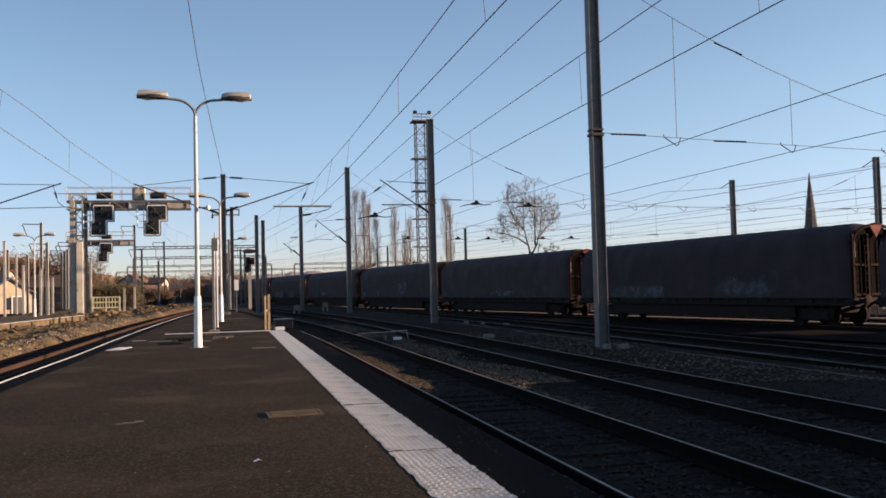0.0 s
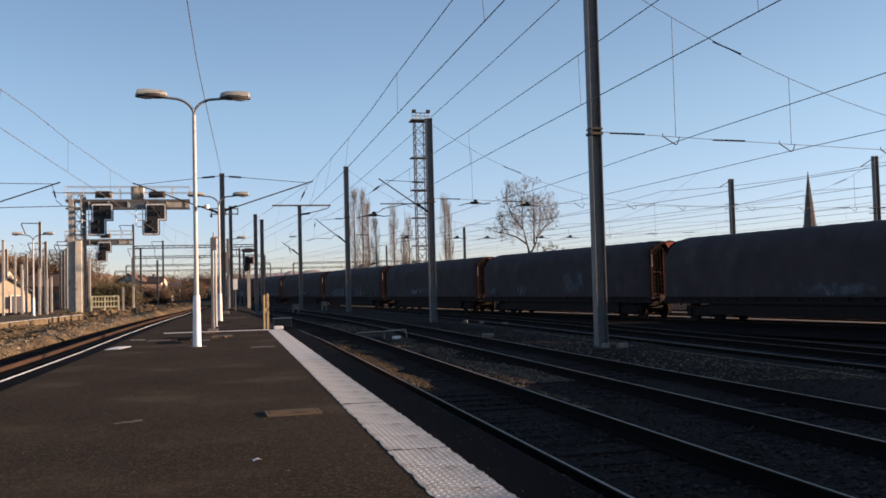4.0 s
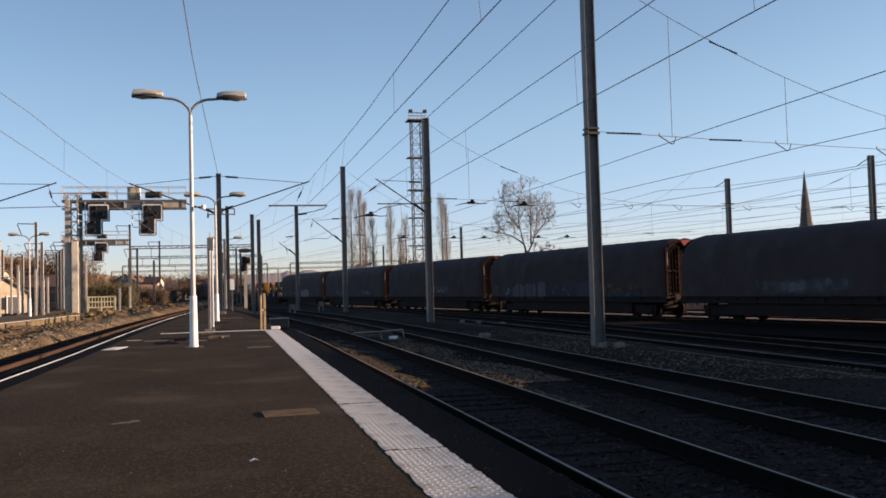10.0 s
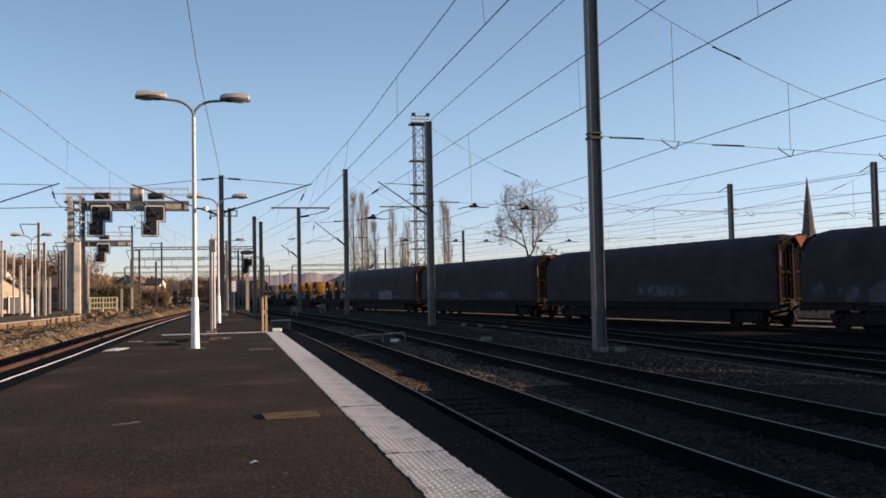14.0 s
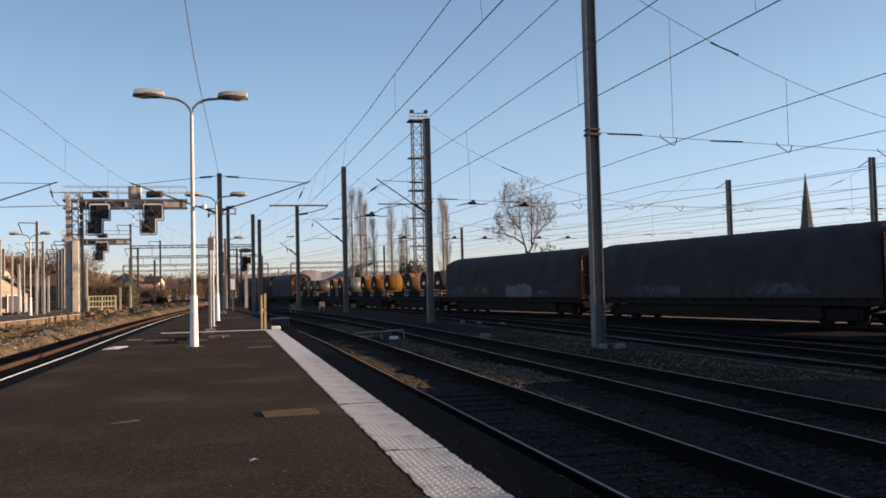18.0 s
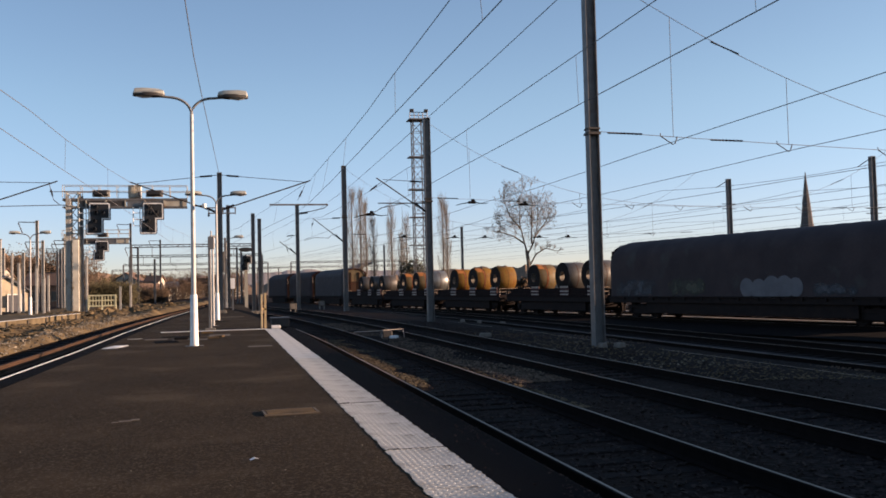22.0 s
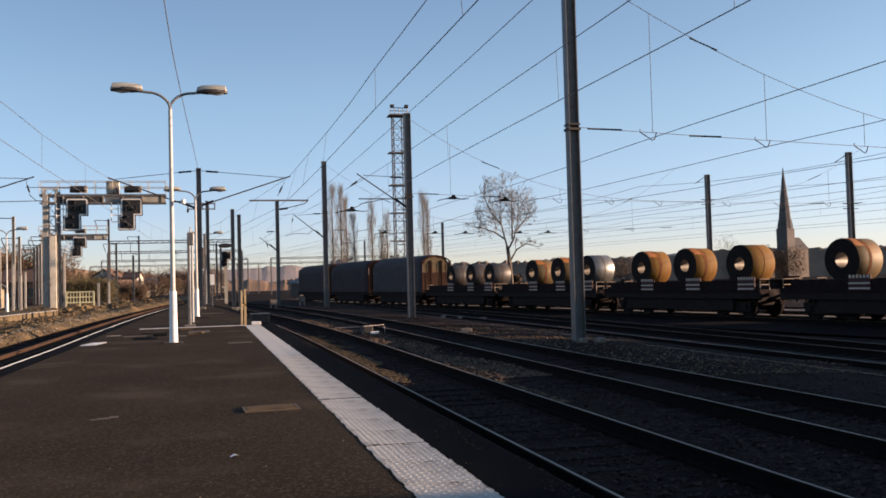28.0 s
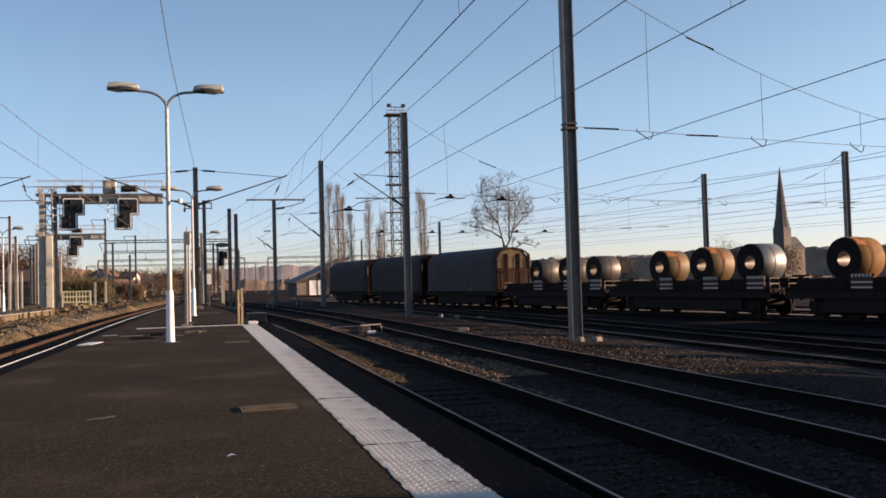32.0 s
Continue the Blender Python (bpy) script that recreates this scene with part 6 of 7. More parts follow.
def signal_gantry(x0, x1, y, z0, zb, heads, label):
    """A bracket gantry: a broad column, a box-lattice beam reaching over the track, a railed walkway and hanging signals."""
    root = thing("signal_gantry", pose(0, y, 0), label, "signal gantry", "signal gantries")
    lattice_column(root, x0 + 0.7, 0, z0, zb + 0.85, 0.86, M_GANTRY)
    part("column_plate", Mesh().box((x0 + 0.42, 0.0, (z0 + zb) / 2), (0.34, 0.95, zb - z0 + 0.8)), M_LIGHTPOLE, root, "grey-brown column web", bevel=0.02)
    part("column_casing", Mesh().box((x0 + 0.95, -0.3, (z0 + zb) / 2 - 1.4), (0.46, 0.6, zb - z0 - 2.8)), M_CREAM, root, "pale column casing", bevel=0.03)
    part("post", Mesh().box((x0 + 1.36, -0.2, (z0 + zb) / 2 + 0.3), (0.2, 0.24, zb - z0 + 0.6)), M_POLE, root, "dark steel post", bevel=0.01)
    for i in range(int((zb - z0) / 0.45)):
        part("rung", Mesh().box((x0 + 0.64, -0.5, z0 + 0.3 + 0.45 * i), (0.36, 0.04, 0.04)), M_GANTRY, root)
    for dz in (-0.28, 0.28):
        for dy in (-0.4, 0.4):
            part("beam_chord", Mesh().box(((x0 + x1) / 2, dy, zb + dz), (x1 - x0, 0.12, 0.12)), M_POLE, root)
    m = Mesh()
    n = int((x1 - x0) / 0.9)
    for i in range(n):
        a, b = x0 + (x1 - x0) * i / n, x0 + (x1 - x0) * (i + 1) / n
        for dy in (-0.4, 0.4):
            m.bar((a, dy, zb - 0.28 if i % 2 else zb + 0.28), (b, dy, zb + 0.28 if i % 2 else zb - 0.28), 0.06, 0.06)
    part("lacing", m, M_POLE, root)
    for a, b, mt, lab in ((0.0, 0.42, M_DARKSTEEL, "dark side plate"), (0.42, 0.78, M_GALV, "grey side plate"), (0.78, 1.0, M_GANTRY, "pale side plate")):
        span = x1 - x0 - 1.4
        part("web_plate", Mesh().box((x0 + 1.4 + span * (a + b) / 2, -0.43, zb - 0.02), (span * (b - a) - 0.05, 0.02, 0.4)), mt, root, lab)
    for i in range(6):
        part("stiffener", Mesh().box((x0 + 1.7 + i * (x1 - x0 - 2.0) / 5, -0.46, zb), (0.1, 0.05, 0.5)), M_GANTRY, root)
    part("walkway", Mesh().box(((x0 + x1) / 2, 0, zb + 0.38), (x1 - x0, 0.9, 0.05)), M_POLE, root)
    n = max(4, int((x1 - x0) / 1.3))
    for i in range(n + 1):
        x = x0 + (x1 - x0) * i / n
        for dy in (-0.45, 0.45):
            part("baluster", Mesh().tube([(x, dy, zb + 0.5), (x, dy, zb + 1.42)], 0.025, 6), M_GANTRY, root)
    for dz in (0.95, 1.42):
        for dy in (-0.45, 0.45):
            part("handrail", Mesh().tube([(x0, dy, zb + dz), (x1, dy, zb + dz)], 0.025, 6), M_GANTRY, root)
    for x in heads:
        signal_head(root, x, zb - 2.4, k0=1.2)
        part("upper_disc", Mesh().box((x + 0.35, -0.6, zb + 0.78), (1.2, 0.3, 0.46)), M_BLACK, root, "black hooded indicator box", bevel=0.14)
        part("indicator_frame", Mesh().box((x + 0.35, -0.42, zb + 0.78), (1.3, 0.05, 0.56)), M_GANTRY, root, "pale frame of the indicator", bevel=0.1)
        cage = Mesh()
        for a in (-1.25, -0.75):
            cage.tube([(x + a, -0.5, zb - 1.75), (x + a, -0.5, zb - 0.3)], 0.04, 6)
        for b in (-1.75, -1.25, -0.75):
            cage.tube([(x - 1.25, -0.5, zb + b), (x - 0.6, -0.5, zb + b)], 0.035, 6)
        part("access_cage", cage, M_WHITE, root, "white tubular access cage")
    return root


signal_gantry(-12.2, -3.0, 74.0, -0.5, 8.08, (-9.75, -5.8), "weathered signal gantry with two black signals over the tracks")
cab = thing("gantry_cabinet", pose(-6.95, 74.0, 8.49), "pale rusty equipment cabinet standing on the gantry", "cabinet")
part("body", Mesh().box((0, 0, 0.55), (0.95, 0.7, 1.0)), M_CREAM, cab, bevel=0.02)
part("door", Mesh().box((0, -0.36, 0.55), (0.9, 0.03, 0.95)), M_GANTRY, cab)
signal_gantry(-19.6, -11.8, 118.0, -0.6, 7.6, (-15.2,), "smaller signal gantry farther down the line")

ps = thing("post_signal", pose(1.2, 60.0, 0), "black colour-light signal on a pale post at the platform end", "railway signal")
part("post", Mesh().box((0, 0, 1.1), (0.2, 0.2, 2.5)), M_GANTRY, ps, "pale signal post")
signal_head(ps, -0.05, 2.35, y=-0.2, k0=0.5)
part("top_disc", Mesh().lathe([(0.0, -0.05), (0.5, -0.05), (0.5, 0.05), (0.0, 0.05)], 16, axis="y"), M_BLACK, ps, at=Matrix.Translation((0, 0, 3.75)) @ Matrix.Diagonal((0.9, 1, 0.3, 1)))
ps = thing("post_signal", pose(-0.1, 57.5, 0), "back of a narrow signal on a dark post", "railway signal")
part("post", Mesh().box((0, 0, 2.2), (0.14, 0.14, 4.4)), M_POLE, ps)
part("head", Mesh().box((-0.25, 0, 2.9), (0.4, 0.3, 1.3)), M_BLACK, ps, bevel=0.03)
mb = thing("mast_bracket", pose(0.1, 58.55, 6.1), "small steel bracket frame bolted to the slim mast", "bracket")
for z in (-0.08, 0.26):
    part("bar", Mesh().box((-0.36, 0, z), (1.7, 0.07, 0.07)), M_POLE, mb)
for x in (-1.18, -0.3, 0.46):
    part("upright", Mesh().box((x, 0.04, 0.09), (0.07, 0.07, 0.44)), M_POLE, mb)
part("insulator", Mesh().lathe([(0.03, -0.3), (0.09, -0.24), (0.04, -0.18), (0.09, -0.12), (0.03, -0.08)], 10, centre=(-1.18, 0, 0)), M_INSUL, mb, smooth=True)
sg = thing("platform_sign", pose(0.3, 52.0, 0), "white notice board on a post at the far platform end", "sign")
part("board", Mesh().box((0, 0, 1.5), (0.24, 0.03, 0.6)), M_WHITE, sg)
part("post", Mesh().box((0, 0.03, 0.6), (0.08, 0.06, 1.2)), M_GALV, sg)

# ---- lattice floodlight tower behind the yard masts ----
tw = thing("lattice_tower", pose(20.2, 94.5, 0), "tall lattice floodlight tower with a railed top platform", "lattice tower")
lattice_column(tw, 0, 0, -1.2, 19.0, 1.1, M_POLE)
part("top_platform", Mesh().box((0, 0, 19.05), (2.0, 1.8, 0.12)), M_POLE, tw)
for i in range(5):
    part("stanchion", Mesh().tube([(-0.95 + 0.475 * i, -0.85, 19.1), (-0.95 + 0.475 * i, -0.85, 19.75)], 0.04, 6), M_POLE, tw)
for dz in (19.42, 19.75):
    part("handrail", Mesh().tube([(-0.95, -0.85, dz), (0.95, -0.85, dz)], 0.045, 6), M_POLE, tw)
for x in (-0.75, 0.8):
    part("floodlight", Mesh().box((x, -0.95, 19.92), (0.42, 0.3, 0.3)), M_BLACK, tw, bevel=0.03)
for z in (5.5, 8.5, 11.5, 15.0):
    part("rest_platform", Mesh().box((-0.2, 0, z), (1.7, 1.3, 0.1)), M_POLE, tw)


# ---- far side of the other track: opposite platform, fence, huts ----
def left_edge(y):
    return -9.25 + 0.085 * (y - 40)


def opposite_platform():
    ys = [10 + 4 * i for i in range(12)]
    m = Mesh().sweep([(-4.5, -0.9), (-4.5, 0.02), (0.0, 0.02), (0.0, -0.9)], [(left_edge(y), y, 0) for y in ys])
    root = tagged(part("opposite_platform", m, M_OLDWALL), "low old platform with a stained brown face", "platform", kind="structure")
    part("edge_line", Mesh().sweep([(-0.22, 0.02), (-0.22, 0.032), (0.02, 0.032), (0.02, 0.02)], [(left_edge(y), y, 0) for y in ys]), M_STRIP, root, "white platform edge")
    face = Mesh().box((0, 0, -0.4), (0.04, 0.16, 0.75)).data("buttress", [M_DARKSTEEL])
    for i in range(11):
        y = 24 + 2.9 * i
        part("buttress", face, M_DARKSTEEL, root, at=pose(left_edge(y) + 0.03, y, 0, 0, 0, -5))


opposite_platform()


def barrier(x, y, w, turn):
    root = thing("barrier_fence", pose(x, y, -0.1, 0, 0, turn), "pale yellow tubular barrier at the platform end", "barrier", "barriers")
    for i in range(3):
        part("post", Mesh().box((-w / 2 + w * i / 2, 0, 0.55), (0.09, 0.09, 1.1)), M_YELLOW, root)
    for z in (0.3, 0.7, 1.08):
        part("rail", Mesh().box((0, 0, z), (w, 0.06, 0.09)), M_YELLOW, root)
    for i in range(9):
        part("bar", Mesh().box((-w / 2 + w * (i + 0.5) / 9, 0, 0.65), (0.05, 0.05, 0.85)), M_YELLOW, root)


barrier(-9.2, 72.0, 1.95, 0)


def round_tree(x, y, z, seed):
    """A bare tree: a leaning stem that forks low, a few thick limbs, and boughs that fork three times into fine twigs within a round crown."""
    rnd = random.Random(seed)
    root = thing("bare_tree", pose(x, y, z), "bare winter tree with a round twiggy crown", "tree", "bare trees")
    part("trunk", Mesh().tube([(0.75, 0, 0), (0.7, 0, 2.6), (0.55, 0, 4.6), (0.4, 0, 5.7)], 0.27, 9, r_end=0.16), M_BARK, root, smooth=True)
    mid, wide, half = Vector((0.2, 0, 9.6)), 3.5, 3.7
    crown = Mesh()

    def inside(p):
        d = p - mid
        return (d.x / wide) ** 2 + (d.y / wide) ** 2 + (d.z / half) ** 2

    def grow(p, way, length, r, level):
        n = 4
        pts, d = [p], way.normalized()
        for _ in range(n):
            d = (d + Vector((rnd.gauss(0, 0.17), rnd.gauss(0, 0.17), rnd.gauss(0.05, 0.13)))).normalized()
            q = pts[-1] + d * (length / n)
            if inside(q) > 1.0 and len(pts) > 2:
                break
            pts.append(q)
        if len(pts) < 2:
            return
        crown.tube(pts, r, 4 if level < 2 else 3, r_end=max(0.008, r * 0.5), caps=False)
        if level == 4:
            return
        for _ in range((7, 5, 4, 2)[level]):
            t = rnd.uniform(0.25, 1.0) * (len(pts) - 1)
            k = min(len(pts) - 2, int(t))
            s = pts[k].lerp(pts[k + 1], t - k)
            axis = (pts[k + 1] - pts[k]).normalized()
            side = Vector((rnd.gauss(0, 1), rnd.gauss(0, 1), rnd.gauss(0.2, 0.8))).normalized()
            grow(s, axis * 0.75 + side * 0.85, length * rnd.uniform(0.42, 0.68), max(0.0105, r * 0.52), level + 1)

    limbs = (((0.4, 0, 5.6), (0.1, 0.2, 7.1), (-0.2, 0.3, 8.6), (-0.1, 0.2, 11.0)), ((0.5, 0, 5.3), (1.1, -0.2, 6.5), (1.5, -0.3, 8.2), (1.7, -0.2, 10.4)),
             ((0.25, 0.1, 6.4), (-1.0, -0.4, 7.1), (-2.2, -0.6, 7.5), (-3.0, -0.6, 7.6)), ((1.2, -0.2, 7.0), (2.0, 0.5, 7.8), (2.7, 0.7, 8.5), (3.1, 0.7, 9.3)), ((-0.1, 0.2, 8.0), (-1.0, 0.8, 9.2), (-1.6, 1.0, 10.9)),
             ((0.6, 0, 4.0), (1.3, -0.3, 5.3), (2.3, -0.5, 5.9), (3.3, -0.6, 5.6)), ((0.9, -0.2, 6.4), (0.6, -1.2, 9.0), (0.5, -1.6, 11.0)))
    for pts in limbs:
        pts = [Vector(p) for p in pts]
        part("limb", Mesh().tube(pts, 0.10, 7, r_end=0.035, caps=False), M_BARK, root, smooth=True)
        n = 9 if pts[0].z > 4.5 else 7
        for i in range(n):
            t = (0.3 + 0.7 * i / (n - 1)) * (len(pts) - 1)
            k = min(len(pts) - 2, int(t))
            s = pts[k].lerp(pts[k + 1], t - k)
            axis = (pts[k + 1] - pts[k]).normalized()
            side = Vector((rnd.gauss(0, 1), rnd.gauss(0, 1), rnd.gauss(0.1, 0.7))).normalized()
            grow(s, axis * 0.8 + side * (0.9 if i < n - 1 else 0.2), rnd.uniform(1.5, 2.6) if n == 9 else rnd.uniform(0.9, 1.4), 0.034, 1)
    part("crown", crown, M_TWIG, root, "round crown of fine bare twigs")
    return root


round_tree(29.6, 87.8, -1.2, 5)


def poplar(x, y, z, h, w, seed):
    """A bare poplar: a straight stem with dense, steep, fine branches in a narrow column."""
    rnd = random.Random(seed)
    root = thing("bare_poplar", pose(x, y, z), "tall narrow bare poplar behind the yard", "tree", "row of poplars")
    part("trunk", Mesh().tube([(0, 0, 0), (0.1, 0, h * 0.5), (0, 0, h)], 0.2, 8, r_end=0.03), M_BARK, root, smooth=True)
    cm = Mesh()
    for i in range(120):
        z0 = h * rnd.uniform(0.12, 0.93)
        a = rnd.uniform(0, math.tau)
        ln = min(h - z0, h * rnd.uniform(0.10, 0.26))
        r = w * rnd.uniform(0.4, 1.0) * math.sin(math.pi * min(1, 0.15 + 0.8 * z0 / h)) ** 0.7
        ex, ey = r * math.cos(a), r * math.sin(a)
        p1 = (ex * 0.75, ey * 0.75, z0 + ln * 0.45)
        p2 = (ex * 0.95, ey * 0.95, z0 + ln)
        cm.tube([(0, 0, z0), p1, p2], 0.022, 3, r_end=0.009, caps=False)
        for k in range(3):
            cm.tube([p1, (p1[0] + rnd.uniform(-0.5, 0.5) * w, p1[1] + rnd.uniform(-0.5, 0.5) * w, p1[2] + rnd.uniform(0.8, 2.2))], 0.010, 3, caps=False)
    part("crown", cm, M_TWIG, root, "column of steep bare branches")
    return root


for x, y, h, w, s in ((21.0, 154, 19.4, 1.25, 1), (22.6, 155, 19.3, 1.3, 2), (23.7, 156, 17.2, 1.0, 9), (26.95, 168, 15.3, 1.15, 3), (29.5, 163, 17.3, 1.3, 4), (33.0, 172, 12.2, 0.9, 5), (34.3, 173, 15.9, 1.35, 6), (39.5, 164, 19.0, 1.45, 7), (40.5, 165, 17.6, 1.1, 8)):
    poplar(x, y, -1.2, h, w, s)


M_WEEDS = mat("dead_weeds", (0.055, 0.038, 0.018), (0.032, 0.024, 0.013), rough=0.95, scale=4, bump=0, spec=0.03)
M_SCRUB = mat("winter_scrub", (0.112, 0.078, 0.052), (0.065, 0.047, 0.033), rough=0.95, scale=0.5, bump=0, spec=0.05)


def leaf_clump(m, c, r, n, rnd, size):
    """Small leaf blades scattered through an uneven ball."""
    for _ in range(n):
        d = Vector((rnd.gauss(0, 1), rnd.gauss(0, 1), rnd.gauss(0, 0.8))).normalized() * r * rnd.random() ** 0.4
        p = Vector(c) + d
        u = Vector((rnd.uniform(-1, 1), rnd.uniform(-1, 1), rnd.uniform(-1, 1))).normalized()
        v = u.orthogonal().normalized()
        s = size * rnd.uniform(0.5, 1.2)
        m.add([p - u * s, p + v * s * 0.6, p + u * s, p - v * s * 0.6], [(0, 1, 2, 3)])


def hedge(name, label, x0, x1, y, z, h, depth, seed, material, n=26, size=0.16, cat="hedge"):
    rnd = random.Random(seed)
    root = thing(name, pose(0, y, z), label, cat)
    m, st = Mesh(), Mesh()
    for i in range(n):
        x = x0 + (x1 - x0) * (i + 0.5) / n + rnd.uniform(-0.3, 0.3)
        k = rnd.uniform(0.7, 1.05)
        st.tube([(x, 0, 0), (x + rnd.uniform(-0.2, 0.2), rnd.uniform(-0.2, 0.2), h * k * 0.7)], 0.05, 5, r_end=0.015)
        for j in range(3):
            leaf_clump(m, (x + rnd.uniform(-0.3, 0.3), rnd.uniform(-depth, depth), h * k * (0.25 + 0.26 * j)), h * 0.24, 130, rnd, size)
    part("brushwood", st, M_BARK, root)
    part("foliage", m, material, root)


hedge("hedge", "dark olive hedge on the embankment beyond the gantry", -16.4, -11.4, 118, -0.4, 3.2, 1.0, 11, M_HEDGE, 44, 0.085)
hedge("shrubs", "brown leafless bushes beside the line", -12.0, -8.4, 135, -0.4, 2.3, 1.0, 15, M_SCRUB, 30, 0.08)
hedge("shrubs", "brown winter trees among the houses", -26, 4, 222, -0.6, 7.3, 3.0, 16, M_SCRUB, 84, 0.13, "trees")
hedge("shrubs", "brown winter trees among the houses", -62, -27, 200, -0.6, 12.2, 3.0, 17, M_SCRUB, 110, 0.19, "trees")
hedge("shrubs", "leafless brown bushes before the houses", -24.0, -4.5, 186, -0.8, 4.3, 2.0, 19, M_SCRUB, 40, 0.1)
hedge("shrubs", "dark evergreens among the houses", -32, -17, 240, -0.6, 6.6, 3.0, 18, M_HEDGE, 9, 0.3, "trees")
hedge("shrubs", "low dark shrubs on the embankment", -36, -24, 150, -0.3, 5.0, 1.5, 12, M_HEDGE, 16, 0.2)
hedge("conifer_clump", "dark conifer clump behind the yard", 34.0, 36.4, 170, -1.2, 8.3, 0.9, 13, M_CONIFER, 7, 0.3, "conifers")
hedge("shrubs", "brown winter trees before the church", 180, 204, 276, -1.0, 12.2, 2.0, 46, M_SCRUB, 26, 0.26, "trees")
hedge("bare_tree", "bare brown winter tree behind the yard", 182, 188, 290, -1.0, 16.6, 2.0, 44, M_SCRUB, 5, 0.22, "tree")
hedge("shrubs", "bare brown trees beyond the yard", 112, 148, 292, -1.0, 9.6, 3.0, 45, M_SCRUB, 26, 0.26, "trees")
hedge("shrubs", "brown scrub beyond the far tracks", 20, 75, 210, -1.2, 4.0, 3.0, 14, M_SCRUB, 40, 0.5)


def house(x, y, z, w, d, h, turn, wall, roof, label, floors=2, name="house"):
    """A gabled house: walls, tiled roof with eaves, a chimney, rows of windows with sills."""
    root = thing(name, pose(x, y, z, 0, 0, turn), label, "house", "houses beyond the railway")
    rh = d * 0.32
    m = Mesh().box((0, 0, h / 2), (w, d, h))
    for s in (-1, 1):
        m.add([(s * w / 2, -d / 2, h), (s * w / 2, d / 2, h), (s * w / 2, 0, h + rh)], [(0, 1, 2)])
    part("wall", m, wall, root)
    o = 0.35
    for s in (-1, 1):
        rf = part("roof", Mesh().add([(-w / 2 - o, s * (d / 2 + o), h - o * 0.64), (w / 2 + o, s * (d / 2 + o), h - o * 0.64), (w / 2 + o, 0, h + rh + 0.02), (-w / 2 - o, 0, h + rh + 0.02),
                                 (-w / 2 - o, s * (d / 2 + o), h - o * 0.64 + 0.18), (w / 2 + o, s * (d / 2 + o), h - o * 0.64 + 0.18), (w / 2 + o, 0, h + rh + 0.2), (-w / 2 - o, 0, h + rh + 0.2)],
                                [(0, 1, 2, 3), (4, 5, 6, 7), (0, 1, 5, 4), (1, 2, 6, 5), (2, 3, 7, 6), (3, 0, 4, 7)]), roof, root)
    part("chimney", Mesh().box((w * 0.3, 0, h + rh + 0.25), (0.45, 0.45, 0.9)), M_STONE, root)
    n = max(2, int(w / 3))
    for f in range(floors):
        zz = (f + 0.55) * h / floors
        for i in range(n):
            xx = -w / 2 + w * (i + 0.5) / n
            win = part("window", Mesh().box((xx, -d / 2 - 0.01, zz), (1.0, 0.08, 1.3)), M_WINDOW, root)
            part("sill", Mesh().box((xx, -d / 2 - 0.06, zz - 0.7), (1.2, 0.16, 0.1)), M_CONCRETE, win)
        win = part("window", Mesh().box((w / 2 + 0.01, 0, zz), (0.08, 1.0, 1.3)), M_WINDOW, root)
        win = part("window", Mesh().box((-w / 2 - 0.01, 0, zz), (0.08, 1.0, 1.3)), M_WINDOW, root)
    return root


HOUSES = [(-25.4, 110, 8, 4.6, 2.7, 118, M_CREAMWALL, M_SLATE, 1, "low cream gabled building beside the opposite platform"), (-25, 141, 6, 5, 3.6, -10, M_ROOFTILE, M_ROOFTILE, 1, "small brick house beside the line"),
          (-44, 178, 11, 8, 4.5, -20, M_WALLWHITE, M_ROOFTILE, 2, "pale house with a clay tile roof"), (-15.6, 190, 7, 6, 1.9, 62, M_WALLWHITE, M_ROOFTILE, 1, "low house under a long clay tile roof"),
          (-13.5, 236, 7, 6, 2.9, 25, M_WALLWHITE, M_ROOFTILE, 2, "white house with an orange tile roof"), (-19.8, 208, 3.4, 3.6, 4.4, 75, M_WALLWHITE, M_ROOFTILE, 2, "small white house among brown trees"),
          ]
FAR_HOUSES = [(-21.4, 214, 4.0, 4.6, 5.2, 70, M_WALLWHITE, M_ROOFTILE, 2, "tall narrow white house among brown trees"), (-15.4, 206, 3.0, 3.4, 4.6, 160, M_WALLWHITE, M_ROOFTILE, 2, "narrow white house showing between brown trees"), (-12.6, 212, 3.0, 3.0, 3.4, 10, M_WALLWHITE, M_SLATE, 2, "small pale house between brown trees"),
          (-6.5, 250, 7, 6, 3.6, -10, M_WALLWHITE, M_ROOFTILE, 2, "white house with an orange tile roof"),
          (-10, 290, 9, 7, 3.4, 35, M_WALLWHITE, M_ROOFTILE, 2, "white house with an orange tile roof"), (1.5, 300, 9, 7, 4.0, 5, M_WALLWHITE, M_SLATE, 2, "white house with a dark roof"), (-66, 230, 14, 10, 6.0, 0, M_WALLWHITE, M_ROOFTILE, 2, "pale house with a clay tile roof"),
          (-22, 330, 9, 7, 4.6, 30, M_WALLWHITE, M_ROOFTILE, 2, "distant pale house on the slope")]
for x, y, w, d, h, t, wl, rf, fl, lab in HOUSES + FAR_HOUSES:
    house(x, y, -1.0, w, d, h, t, wl, rf, lab, fl)

# goods shed seen behind the last wagons
sh = thing("goods_shed", pose(19.6, 171, -1.0, 0, 0, 8), "low goods shed with a broad dark roof and pale doors", "shed")
part("wall", Mesh().box((0.6, 0, 1.35), (8.4, 7, 2.7)), M_DARKSTEEL, sh, "dark shed wall")
part("end_panel", Mesh().box((-2.7, -3.54, 1.2), (1.7, 0.1, 2.2)), M_OLDCONCRETE, sh, "grey wall panel")
